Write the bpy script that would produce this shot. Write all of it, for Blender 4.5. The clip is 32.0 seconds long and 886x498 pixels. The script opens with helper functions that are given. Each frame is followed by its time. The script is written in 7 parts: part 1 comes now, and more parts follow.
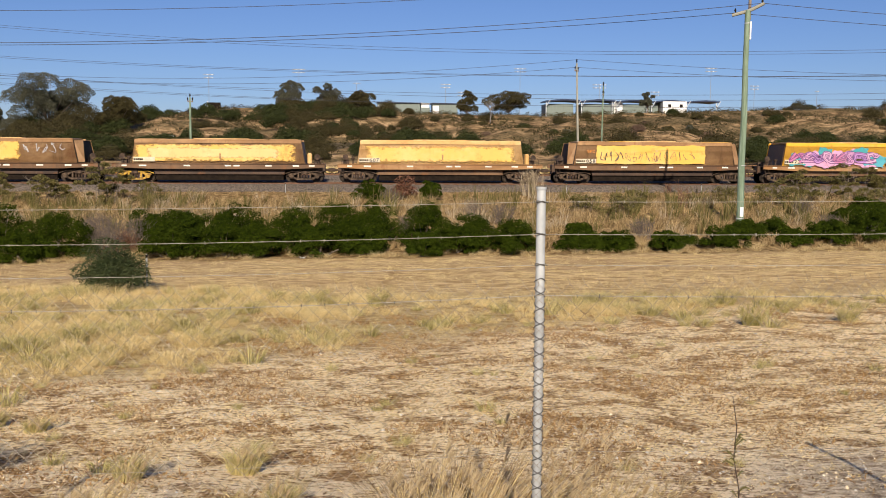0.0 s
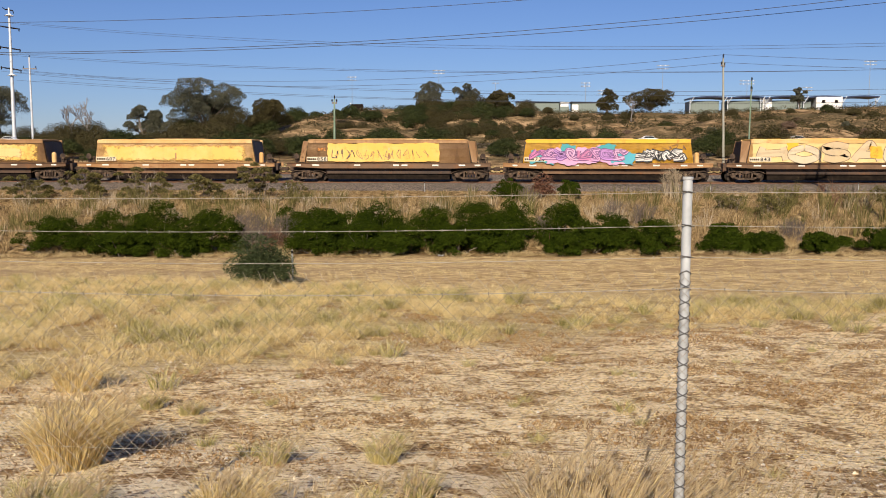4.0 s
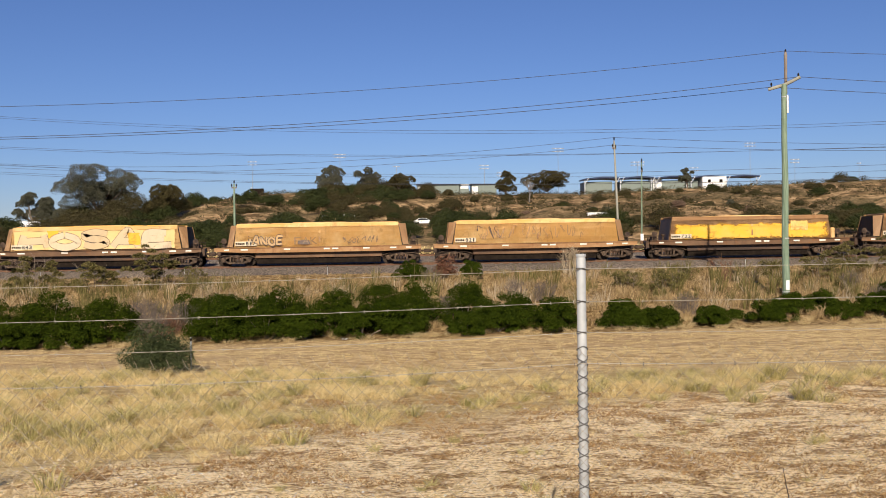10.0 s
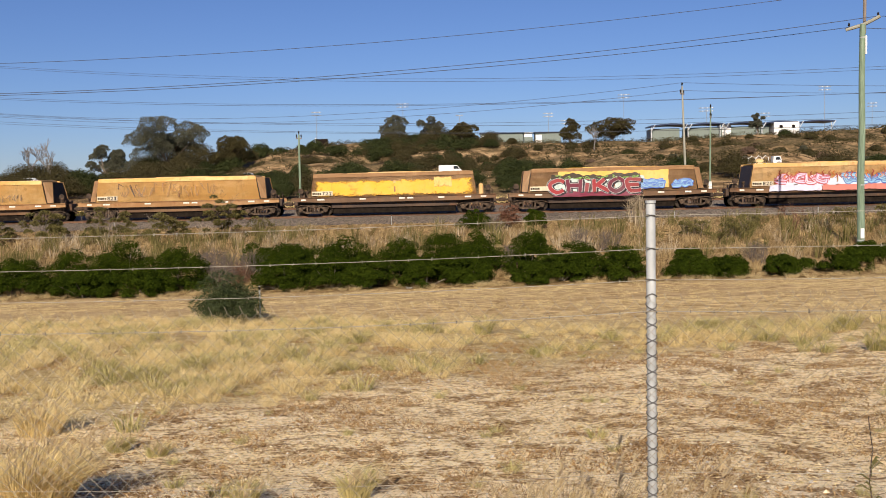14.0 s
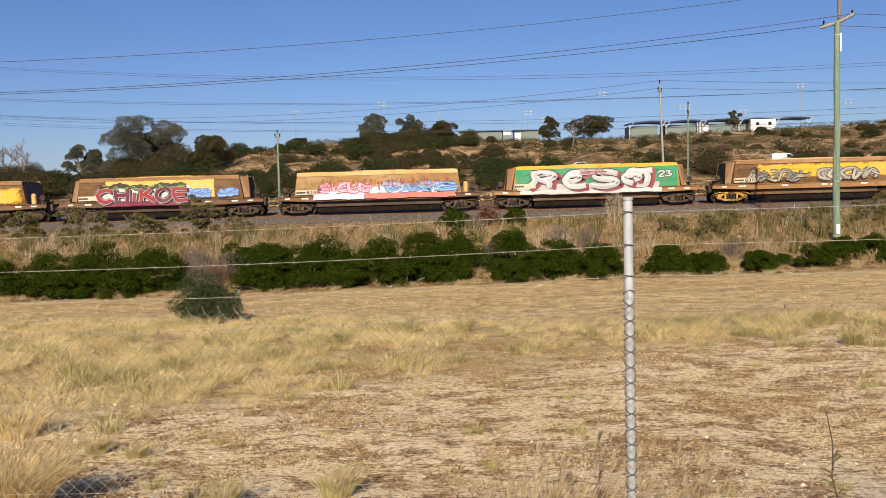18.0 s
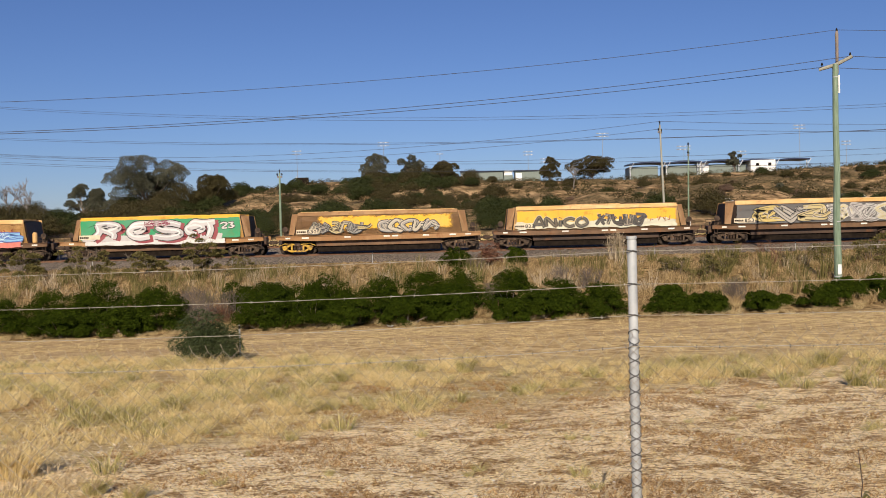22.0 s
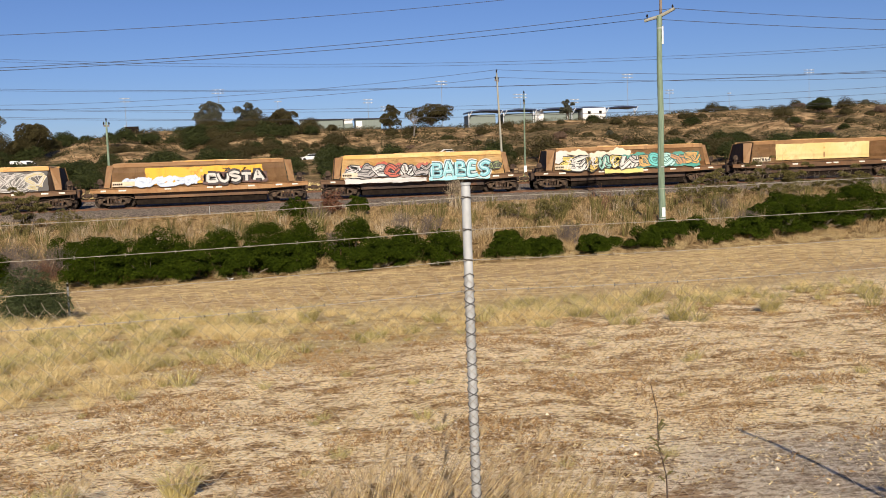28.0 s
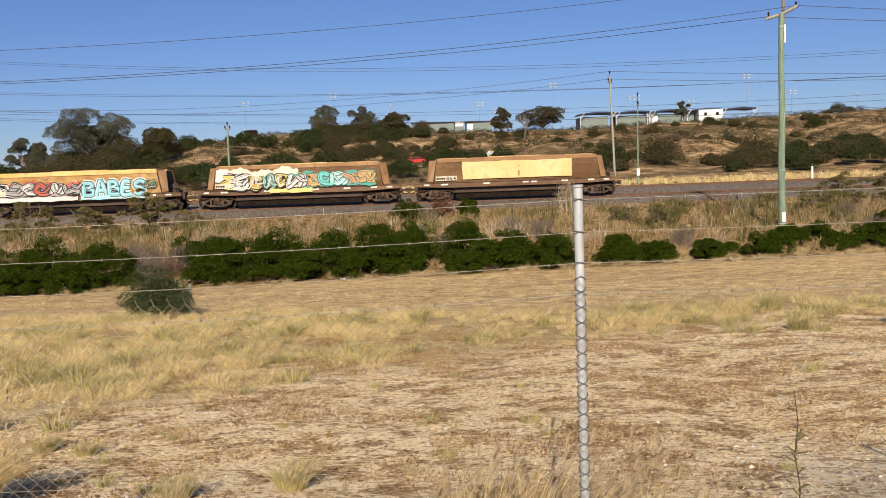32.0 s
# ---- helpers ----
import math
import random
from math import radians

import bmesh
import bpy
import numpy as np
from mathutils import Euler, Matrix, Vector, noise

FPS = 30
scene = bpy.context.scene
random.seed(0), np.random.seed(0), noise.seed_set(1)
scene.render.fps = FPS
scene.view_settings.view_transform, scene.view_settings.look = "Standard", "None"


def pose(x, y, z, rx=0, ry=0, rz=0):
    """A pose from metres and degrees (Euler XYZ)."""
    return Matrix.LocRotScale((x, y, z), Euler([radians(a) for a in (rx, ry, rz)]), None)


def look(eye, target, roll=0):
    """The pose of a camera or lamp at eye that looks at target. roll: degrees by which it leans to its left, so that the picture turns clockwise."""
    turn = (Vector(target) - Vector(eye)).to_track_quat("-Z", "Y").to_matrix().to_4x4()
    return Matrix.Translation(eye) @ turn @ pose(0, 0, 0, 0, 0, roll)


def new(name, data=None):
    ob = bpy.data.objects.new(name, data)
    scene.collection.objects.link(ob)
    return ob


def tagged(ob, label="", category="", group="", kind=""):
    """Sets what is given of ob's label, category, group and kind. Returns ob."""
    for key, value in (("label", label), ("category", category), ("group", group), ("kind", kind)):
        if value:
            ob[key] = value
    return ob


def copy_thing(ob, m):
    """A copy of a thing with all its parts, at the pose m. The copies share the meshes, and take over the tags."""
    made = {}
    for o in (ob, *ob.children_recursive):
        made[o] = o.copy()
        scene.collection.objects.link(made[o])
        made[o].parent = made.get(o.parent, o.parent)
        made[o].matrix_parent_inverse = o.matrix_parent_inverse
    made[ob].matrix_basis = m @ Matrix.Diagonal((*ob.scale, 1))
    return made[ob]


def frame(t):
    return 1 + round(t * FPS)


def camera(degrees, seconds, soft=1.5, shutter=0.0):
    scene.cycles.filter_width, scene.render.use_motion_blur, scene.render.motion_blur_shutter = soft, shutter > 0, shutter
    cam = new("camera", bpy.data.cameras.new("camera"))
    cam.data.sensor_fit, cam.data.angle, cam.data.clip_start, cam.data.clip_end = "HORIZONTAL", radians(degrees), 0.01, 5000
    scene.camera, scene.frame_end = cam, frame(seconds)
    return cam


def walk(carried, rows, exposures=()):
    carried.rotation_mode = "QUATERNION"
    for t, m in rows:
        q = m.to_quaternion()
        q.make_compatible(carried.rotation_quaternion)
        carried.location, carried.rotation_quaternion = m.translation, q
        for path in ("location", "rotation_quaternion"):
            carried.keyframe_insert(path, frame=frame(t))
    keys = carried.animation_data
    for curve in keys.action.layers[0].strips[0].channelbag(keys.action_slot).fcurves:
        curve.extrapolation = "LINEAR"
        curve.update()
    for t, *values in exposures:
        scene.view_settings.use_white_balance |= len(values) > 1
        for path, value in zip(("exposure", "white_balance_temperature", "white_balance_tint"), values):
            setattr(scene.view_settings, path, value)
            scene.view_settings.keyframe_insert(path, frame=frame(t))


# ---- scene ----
# Level world: x runs along the railway, y across it, away from the camera; the fence stands at y = 4.1.
cam = camera(52.0, 32.0, soft=0.95)
PATH = [
    (0, pose(0.0022, -0.0002, 2.2004, 84.006, -0.293, -4.686)),
    (0.5, pose(0.0079, -0.0007, 2.2040, 85.034, 0.522, -2.433)),
    (1, pose(0.0083, -0.0007, 2.2061, 85.470, 1.014, -1.381)),
    (1.5, pose(0.0077, -0.0007, 2.2007, 82.831, 0.116, 0.151)),
    (2, pose(0.0056, -0.0005, 2.2068, 80.260, -0.754, 2.401)),
    (2.5, pose(-0.0089, 0.0008, 2.1984, 80.918, -0.826, 3.552)),
    (4.5, pose(-0.0138, 0.0012, 2.1410, 84.405, 0.246, 3.719)),
    (5, pose(0.0207, -0.0018, 2.1311, 84.909, 1.671, -3.230)),
    (5.5, pose(0.0296, -0.0026, 2.1413, 89.578, 2.381, -8.496)),
    (6, pose(0.0347, -0.0030, 2.1536, 87.035, 2.895, -9.509)),
    (6.5, pose(0.0236, -0.0021, 2.1433, 85.388, 2.399, -6.281)),
    (7, pose(0.0081, -0.0007, 2.1438, 85.955, 1.498, -4.254)),
    (7.5, pose(0.0009, -0.0001, 2.1452, 86.401, 0.795, -4.678)),
    (8, pose(-0.0023, 0.0002, 2.1476, 86.878, 0.476, -5.674)),
    (8.5, pose(-0.0012, 0.0001, 2.1469, 87.759, 0.467, -5.824)),
    (9, pose(0.0000, -0.0000, 2.1500, 88.540, 0.500, -5.000)),
    (9.5, pose(0.0009, -0.0001, 2.1519, 88.971, 0.683, -3.655)),
    (10, pose(0.0097, -0.0008, 2.1513, 89.078, 0.955, -2.163)),
    (10.5, pose(0.0220, -0.0019, 2.1514, 88.905, 1.224, -0.950)),
    (11, pose(0.0232, -0.0020, 2.1508, 88.408, 1.391, 0.014)),
    (11.5, pose(0.0178, -0.0016, 2.1478, 87.852, 1.590, 1.193)),
    (12, pose(0.0127, -0.0011, 2.1447, 87.168, 1.683, 2.532)),
    (12.5, pose(-0.0093, 0.0008, 2.1457, 86.550, 1.807, 3.771)),
    (13, pose(-0.0227, 0.0020, 2.1416, 86.148, 1.684, 4.159)),
    (13.5, pose(-0.0129, 0.0011, 2.1469, 85.914, 1.530, 3.435)),
    (14, pose(-0.0073, 0.0006, 2.1428, 85.967, 1.331, 1.821)),
    (14.5, pose(0.0048, -0.0004, 2.1423, 86.087, 1.168, -0.314)),
    (16.5, pose(0.0072, -0.0006, 2.1392, 86.162, 2.392, -3.037)),
    (17, pose(0.0018, -0.0002, 2.1415, 86.915, 2.470, -1.137)),
    (17.5, pose(-0.0009, 0.0001, 2.1417, 86.396, 1.911, -0.444)),
    (18, pose(-0.0004, 0.0000, 2.1400, 85.832, 1.629, 0.533)),
    (18.5, pose(-0.0061, 0.0005, 2.1354, 86.073, 1.129, 1.226)),
    (19, pose(-0.0134, 0.0012, 2.1351, 86.475, 0.699, 1.835)),
    (19.5, pose(-0.0160, 0.0014, 2.1345, 87.061, 0.375, 2.339)),
    (20, pose(-0.0233, 0.0020, 2.1357, 87.613, 0.266, 2.506)),
    (20.5, pose(-0.0375, 0.0033, 2.1347, 88.145, 0.372, 2.351)),
    (21, pose(-0.0434, 0.0038, 2.1333, 88.597, 0.572, 1.841)),
    (21.5, pose(-0.0359, 0.0031, 2.1331, 88.753, 0.999, 1.338)),
    (22, pose(-0.0142, 0.0012, 2.1355, 88.332, 1.514, 0.607)),
    (22.5, pose(-0.0008, 0.0001, 2.1275, 87.166, 1.783, -0.484)),
    (23, pose(-0.0001, 0.0000, 2.1226, 85.808, 1.976, -2.295)),
    (23.5, pose(-0.0074, 0.0006, 2.1201, 84.447, 1.858, -5.134)),
    (24, pose(-0.0059, 0.0005, 2.1340, 84.687, 1.304, -8.509)),
    (24.5, pose(0.0171, -0.0015, 2.1439, 86.161, 1.610, -11.780)),
    (25, pose(0.0498, -0.0044, 2.1474, 86.359, 3.134, -12.278)),
    (25.5, pose(0.0415, -0.0036, 2.1389, 84.299, 2.487, -10.253)),
    (27.5, pose(0.0030, -0.0003, 2.1296, 84.327, 2.105, -8.933)),
    (28, pose(0.0124, -0.0011, 2.1305, 84.788, 2.146, -9.360)),
    (28.5, pose(0.0096, -0.0008, 2.1231, 85.089, 1.863, -9.699)),
    (29, pose(0.0293, -0.0026, 2.1283, 85.617, 1.672, -9.256)),
    (29.5, pose(0.0131, -0.0011, 2.1334, 86.032, 1.767, -8.009)),
    (30, pose(-0.0005, 0.0000, 2.1300, 86.313, 1.978, -6.189)),
    (30.5, pose(-0.0075, 0.0007, 2.1312, 86.276, 2.252, -4.247)),
    (31, pose(0.0057, -0.0005, 2.1320, 85.896, 2.451, -2.788)),
    (31.5, pose(0.0207, -0.0018, 2.1297, 85.656, 2.391, -2.152)),
    (32, pose(0.0058, -0.0005, 2.1266, 85.209, 2.028, -2.435)),
]
walk(cam, PATH, ((0, 0.370), (18.5, 0.370), (20, 0.320), (21, 0.250), (22.2, 0.250), (23, 0.370), (32, 0.370)))

# ---- world and sun ----
SUN_AZ, SUN_EL = 3.6, 30.0
world = bpy.data.worlds.new("world")
scene.world = world
world.use_nodes = True
wn = world.node_tree
sky = wn.nodes.new("ShaderNodeTexSky")
sky.sky_type = "NISHITA"
sky.sun_disc = False
sky.sun_elevation = radians(SUN_EL)
sky.sun_rotation = radians(180 + SUN_AZ)
sky.air_density, sky.dust_density, sky.ozone_density = 1.0, 0.1, 5.0
wn.nodes["Background"].inputs["Strength"].default_value = 0.0535
tint = wn.nodes.new("ShaderNodeMix")
tint.data_type, tint.blend_type = "RGBA", "MULTIPLY"
tint.inputs[0].default_value, tint.inputs[7].default_value = 1.0, (0.82, 0.88, 1.20, 1)
wn.links.new(sky.outputs[0], tint.inputs[6])
wn.links.new(tint.outputs[2], wn.nodes["Background"].inputs["Color"])

sun = new("sun", bpy.data.lights.new("sun", "SUN"))
sun.data.energy, sun.data.angle, sun.data.color = 5.0, radians(0.53), (1.0, 0.87, 0.70)
sun.matrix_world = look((-math.sin(radians(SUN_AZ)) * 50, -math.cos(radians(SUN_AZ)) * 50, 50 * math.tan(radians(SUN_EL))), (0, 0, 0))


# ---- materials ----
def mat(name, rough=0.8, metal=0.0, spec=0.3):
    m = bpy.data.materials.new(name)
    m.use_nodes = True
    b = m.node_tree.nodes["Principled BSDF"]
    b.inputs["Roughness"].default_value = rough
    b.inputs["Metallic"].default_value = metal
    b.inputs["Specular IOR Level"].default_value = spec
    return m, m.node_tree, b


def ramp(nt, fac, stops):
    r = nt.nodes.new("ShaderNodeValToRGB")
    while len(r.color_ramp.elements) < len(stops):
        r.color_ramp.elements.new(0.5)
    for e, (p, c) in zip(r.color_ramp.elements, stops):
        e.position, e.color = p, (*c, 1)
    nt.links.new(fac, r.inputs[0])
    return r.outputs[0]


def noise_of(nt, scale, detail=6, stretch=(1, 1, 1), rough=0.6, world_space=True, distort=0.0):
    co = nt.nodes.new("ShaderNodeNewGeometry").outputs["Position"] if world_space else nt.nodes.new("ShaderNodeTexCoord").outputs["Object"]
    mp = nt.nodes.new("ShaderNodeMapping")
    mp.inputs["Scale"].default_value = stretch
    nt.links.new(co, mp.inputs[0])
    n = nt.nodes.new("ShaderNodeTexNoise")
    n.inputs["Scale"].default_value, n.inputs["Detail"].default_value = scale, detail
    n.inputs["Roughness"].default_value, n.inputs["Distortion"].default_value = rough, distort
    nt.links.new(mp.outputs[0], n.inputs["Vector"])
    return n.outputs["Fac"]


def mixc(nt, fac, a, b, mode="MIX"):
    m = nt.nodes.new("ShaderNodeMix")
    m.data_type, m.blend_type = "RGBA", mode
    for sock, v in ((m.inputs[0], fac), (m.inputs[6], a), (m.inputs[7], b)):
        if isinstance(v, (int, float)):
            sock.default_value = v
        elif isinstance(v, tuple):
            sock.default_value = (*v, 1)
        else:
            nt.links.new(v, sock)
    return m.outputs[2]


def step(nt, fac, lo, hi):
    m = nt.nodes.new("ShaderNodeMapRange")
    m.inputs[1].default_value, m.inputs[2].default_value = lo, hi
    m.interpolation_type = "SMOOTHSTEP"
    nt.links.new(fac, m.inputs[0])
    return m.outputs[0]


def bump(nt, b, height, strength=0.4, dist=0.02):
    n = nt.nodes.new("ShaderNodeBump")
    n.inputs["Strength"].default_value, n.inputs["Distance"].default_value = strength, dist
    nt.links.new(height, n.inputs["Height"])
    nt.links.new(n.outputs[0], b.inputs["Normal"])


def island(nt):
    return nt.nodes.new("ShaderNodeNewGeometry").outputs["Random Per Island"]


def simple(name, stops, scale=3.0, rough=0.8, metal=0.0, stretch=(1, 1, 1), world_space=False, relief=0.0, detail=6, spec=0.3):
    m, nt, b = mat(name, rough, metal, spec)
    n = noise_of(nt, scale, detail, stretch, world_space=world_space)
    nt.links.new(ramp(nt, n, stops), b.inputs["Base Color"])
    if relief:
        bump(nt, b, n, relief, 0.02)
    return m


def leafy(name, stops, trans=0.25, rough=0.6):
    m, nt, b = mat(name, rough, 0.0, 0.04)
    col = ramp(nt, island(nt), stops)
    big = noise_of(nt, 1.5, 3)
    col = mixc(nt, step(nt, big, 0.35, 0.7), col, mixc(nt, 0.5, col, stops[-1][1]))
    nt.links.new(col, b.inputs["Base Color"])
    t = nt.nodes.new("ShaderNodeBsdfTranslucent")
    nt.links.new(col, t.inputs["Color"])
    mx = nt.nodes.new("ShaderNodeMixShader")
    mx.inputs[0].default_value = trans
    nt.links.new(b.outputs[0], mx.inputs[1])
    nt.links.new(t.outputs[0], mx.inputs[2])
    nt.links.new(mx.outputs[0], nt.nodes["Material Output"].inputs["Surface"])
    return m


def ground_material():
    m, nt, b = mat("field_soil", 0.95, 0.0, 0.02)
    pos = nt.nodes.new("ShaderNodeNewGeometry").outputs["Position"]
    sep = nt.nodes.new("ShaderNodeSeparateXYZ")
    nt.links.new(pos, sep.inputs[0])
    fine = noise_of(nt, 14.0, 8, (0.55, 1, 1), 0.8)
    grit = noise_of(nt, 24.0, 3, (0.6, 1, 1), 0.6)
    rows_ = noise_of(nt, 1.9, 12, (0.8, 1.15, 1), 0.78, distort=0.3)
    wide = noise_of(nt, 0.45, 6, (0.7, 1.2, 1), 0.65)
    patch = noise_of(nt, 0.16, 4, (0.7, 1.4, 1))
    # grey-brown stony soil, strewn with pale chaff and chips, under ragged mats of brown dead turf
    soil = ramp(nt, fine, [(0.38, (0.31, 0.195, 0.10)), (0.455, (0.76, 0.555, 0.295)), (0.53, (0.96, 0.77, 0.45))])
    chaff = ramp(nt, fine, [(0.39, (0.41, 0.265, 0.12)), (0.455, (0.82, 0.61, 0.32)), (0.53, (0.97, 0.79, 0.48))])
    turf = ramp(nt, grit, [(0.38, (0.12, 0.062, 0.024)), (0.5, (0.29, 0.165, 0.072)), (0.62, (0.49, 0.32, 0.15))])
    col = mixc(nt, step(nt, wide, 0.55, 0.44), soil, chaff)
    # pale stony ground along the fence, a darker gravelly patch beyond its far end
    grey = ramp(nt, fine, [(0.38, (0.40, 0.30, 0.20)), (0.455, (0.80, 0.65, 0.45)), (0.53, (0.97, 0.84, 0.63))])
    near_ = step(nt, sep.outputs[1], 10.0, 6.8)
    col = mixc(nt, near_, col, mixc(nt, 0.75, col, grey))
    col = mixc(nt, step(nt, grit, 0.565, 0.60), col, (0.93, 0.80, 0.58))
    col = mixc(nt, step(nt, grit, 0.425, 0.39), col, (0.21, 0.13, 0.07))
    brown = step(nt, rows_, 0.51, 0.55)
    col = mixc(nt, brown, col, mixc(nt, 0.9, col, turf))
    gravel = ramp(nt, fine, [(0.38, (0.13, 0.10, 0.075)), (0.48, (0.30, 0.245, 0.185)), (0.58, (0.68, 0.59, 0.47))])
    both = nt.nodes.new("ShaderNodeMath")
    both.operation = "MULTIPLY"
    nt.links.new(step(nt, sep.outputs[0], 2.6, 5.0), both.inputs[0])
    nt.links.new(step(nt, sep.outputs[1], 9.4, 7.2), both.inputs[1])
    col = mixc(nt, both.outputs[0], col, mixc(nt, 0.92, col, gravel))
    # the feathery stand grows on its own thatch, from a slanting edge
    slant = nt.nodes.new("ShaderNodeMath")
    slant.operation = "MULTIPLY_ADD"
    slant.inputs[1].default_value = -0.62
    nt.links.new(sep.outputs[0], slant.inputs[0])
    nt.links.new(sep.outputs[1], slant.inputs[2])
    thick = ramp(nt, noise_of(nt, 6.0, 9, (0.5, 1.2, 1), 0.8), [(0.36, (0.20, 0.135, 0.055)), (0.5, (0.46, 0.345, 0.165)), (0.64, (0.72, 0.57, 0.31))])
    col = mixc(nt, step(nt, slant.outputs[0], 14.8, 17.6), col, thick)
    # the far half of the field is mown pale straw
    far = step(nt, sep.outputs[1], 23.0, 28.0)
    pale = ramp(nt, noise_of(nt, 2.6, 9, (0.6, 1.15, 1), 0.78), [(0.38, (0.27, 0.175, 0.08)), (0.5, (0.53, 0.38, 0.19)), (0.60, (0.75, 0.575, 0.31))])
    pale = mixc(nt, step(nt, noise_of(nt, 0.25, 5, (0.25, 1.6, 1)), 0.5, 0.62), pale, mixc(nt, 0.45, pale, (0.36, 0.25, 0.15)))
    col = mixc(nt, far, col, pale)
    # the bank: dry orange-brown thatch
    bank = step(nt, sep.outputs[1], 40.5, 42.5)
    thatch = ramp(nt, noise_of(nt, 3.0, 8, (1, 1, 0.4), 0.75), [(0.38, (0.07, 0.045, 0.02)), (0.5, (0.24, 0.16, 0.075)), (0.62, (0.48, 0.35, 0.18))])
    col = mixc(nt, bank, col, thatch)
    # the hill behind: sandy soil, scrub litter
    hill = step(nt, sep.outputs[1], 80.0, 120.0)
    sand = ramp(nt, noise_of(nt, 0.3, 10, (1, 1, 1), 0.75), [(0.38, (0.07, 0.048, 0.025)), (0.49, (0.24, 0.16, 0.083)), (0.58, (0.50, 0.345, 0.19))])
    dull = ramp(nt, noise_of(nt, 1.5, 6), [(0.40, (0.045, 0.04, 0.02)), (0.60, (0.22, 0.16, 0.085))])
    sand = mixc(nt, step(nt, noise_of(nt, 0.06, 7, (1, 1, 1), 0.7), 0.45, 0.60), sand, dull)
    col = mixc(nt, hill, col, sand)
    col = mixc(nt, step(nt, patch, 0.35, 0.7), col, mixc(nt, 0.25, col, (0.75, 0.62, 0.5), "MULTIPLY"))
    nt.links.new(col, b.inputs["Base Color"])
    bump(nt, b, fine, 0.7, 0.05)
    return m


def paint_material(name, base, fade, dirt, rust_amt=0.5, streak=0.5, soft=False):
    """Weathered railway paint: faded patches, vertical streaks, rust from the seams."""
    m, nt, b = mat(name, 0.55, 0.0, 0.35)
    oi = nt.nodes.new("ShaderNodeObjectInfo").outputs["Random"]
    off = nt.nodes.new("ShaderNodeCombineXYZ")
    mul = nt.nodes.new("ShaderNodeMath")
    mul.operation = "MULTIPLY"
    mul.inputs[1].default_value = 60.0
    nt.links.new(oi, mul.inputs[0])
    nt.links.new(mul.outputs[0], off.inputs[0])
    tc = nt.nodes.new("ShaderNodeTexCoord")
    add = nt.nodes.new("ShaderNodeVectorMath")
    nt.links.new(tc.outputs["Object"], add.inputs[0])
    nt.links.new(off.outputs[0], add.inputs[1])

    def nz(scale, stretch, detail=6, rough=0.65):
        mp = nt.nodes.new("ShaderNodeMapping")
        mp.inputs["Scale"].default_value = stretch
        nt.links.new(add.outputs[0], mp.inputs[0])
        n = nt.nodes.new("ShaderNodeTexNoise")
        n.inputs["Scale"].default_value, n.inputs["Detail"].default_value, n.inputs["Roughness"].default_value = scale, detail, rough
        nt.links.new(mp.outputs[0], n.inputs["Vector"])
        return n.outputs["Fac"]
    col = mixc(nt, step(nt, nz(0.35, (1, 1, 1.4)), 0.4, 0.65), base, fade)
    col = mixc(nt, step(nt, nz(1.1, (2.0, 2.0, 0.35), 8, 0.7), 0.50, 0.75), col, mixc(nt, streak, col, dirt))
    col = mixc(nt, step(nt, nz(0.55, (0.5, 1, 1.3), 5, 0.6), 0.52, 0.70), col, mixc(nt, 0.45 * streak, col, dirt))
    col = mixc(nt, step(nt, nz(1.1, (1, 1, 1), 9, 0.75), 0.54, 0.66), col, mixc(nt, rust_amt, col, (0.20, 0.075, 0.02)))
    col = mixc(nt, step(nt, nz(14.0, (1, 1, 0.5)), 0.60, 0.75), col, mixc(nt, 0.4, col, dirt))
    nt.links.new(col, b.inputs["Base Color"])
    bump(nt, b, nz(5.0, (1, 1, 1)), 0.15, 0.01)
    if soft:
        # a worn coat that thins out in flakes towards its edges
        sp = nt.nodes.new("ShaderNodeSeparateXYZ")
        nt.links.new(tc.outputs["Generated"], sp.inputs[0])

        def op(kind, a, c):
            n = nt.nodes.new("ShaderNodeMath")
            n.operation = kind
            for q, v in enumerate((a, c)):
                if isinstance(v, float):
                    n.inputs[q].default_value = v
                else:
                    nt.links.new(v, n.inputs[q])
            return n.outputs[0]
        ex = op("MULTIPLY", sp.outputs[0], op("SUBTRACT", 1.0, sp.outputs[0]))
        ez = op("MULTIPLY", sp.outputs[2], op("SUBTRACT", 1.0, sp.outputs[2]))
        edge = op("MINIMUM", op("MULTIPLY", ex, 9.0), op("MULTIPLY", ez, 2.6))
        cover = step(nt, op("ADD", edge, op("MULTIPLY", op("SUBTRACT", nz(3.0, (1, 1, 1.5), 8, 0.7), 0.5), 1.3)), 0.08, 0.42)
        tr = nt.nodes.new("ShaderNodeBsdfTransparent")
        mx = nt.nodes.new("ShaderNodeMixShader")
        nt.links.new(cover, mx.inputs[0])
        nt.links.new(tr.outputs[0], mx.inputs[1])
        nt.links.new(b.outputs[0], mx.inputs[2])
        nt.links.new(mx.outputs[0], nt.nodes["Material Output"].inputs["Surface"])
    return m


def flat_paint(name, c, vary=0.25, rough=0.6):
    d = tuple(v * (1 - vary) for v in c)
    return simple(name, [(0.3, d), (0.6, c)], 2.5, rough)


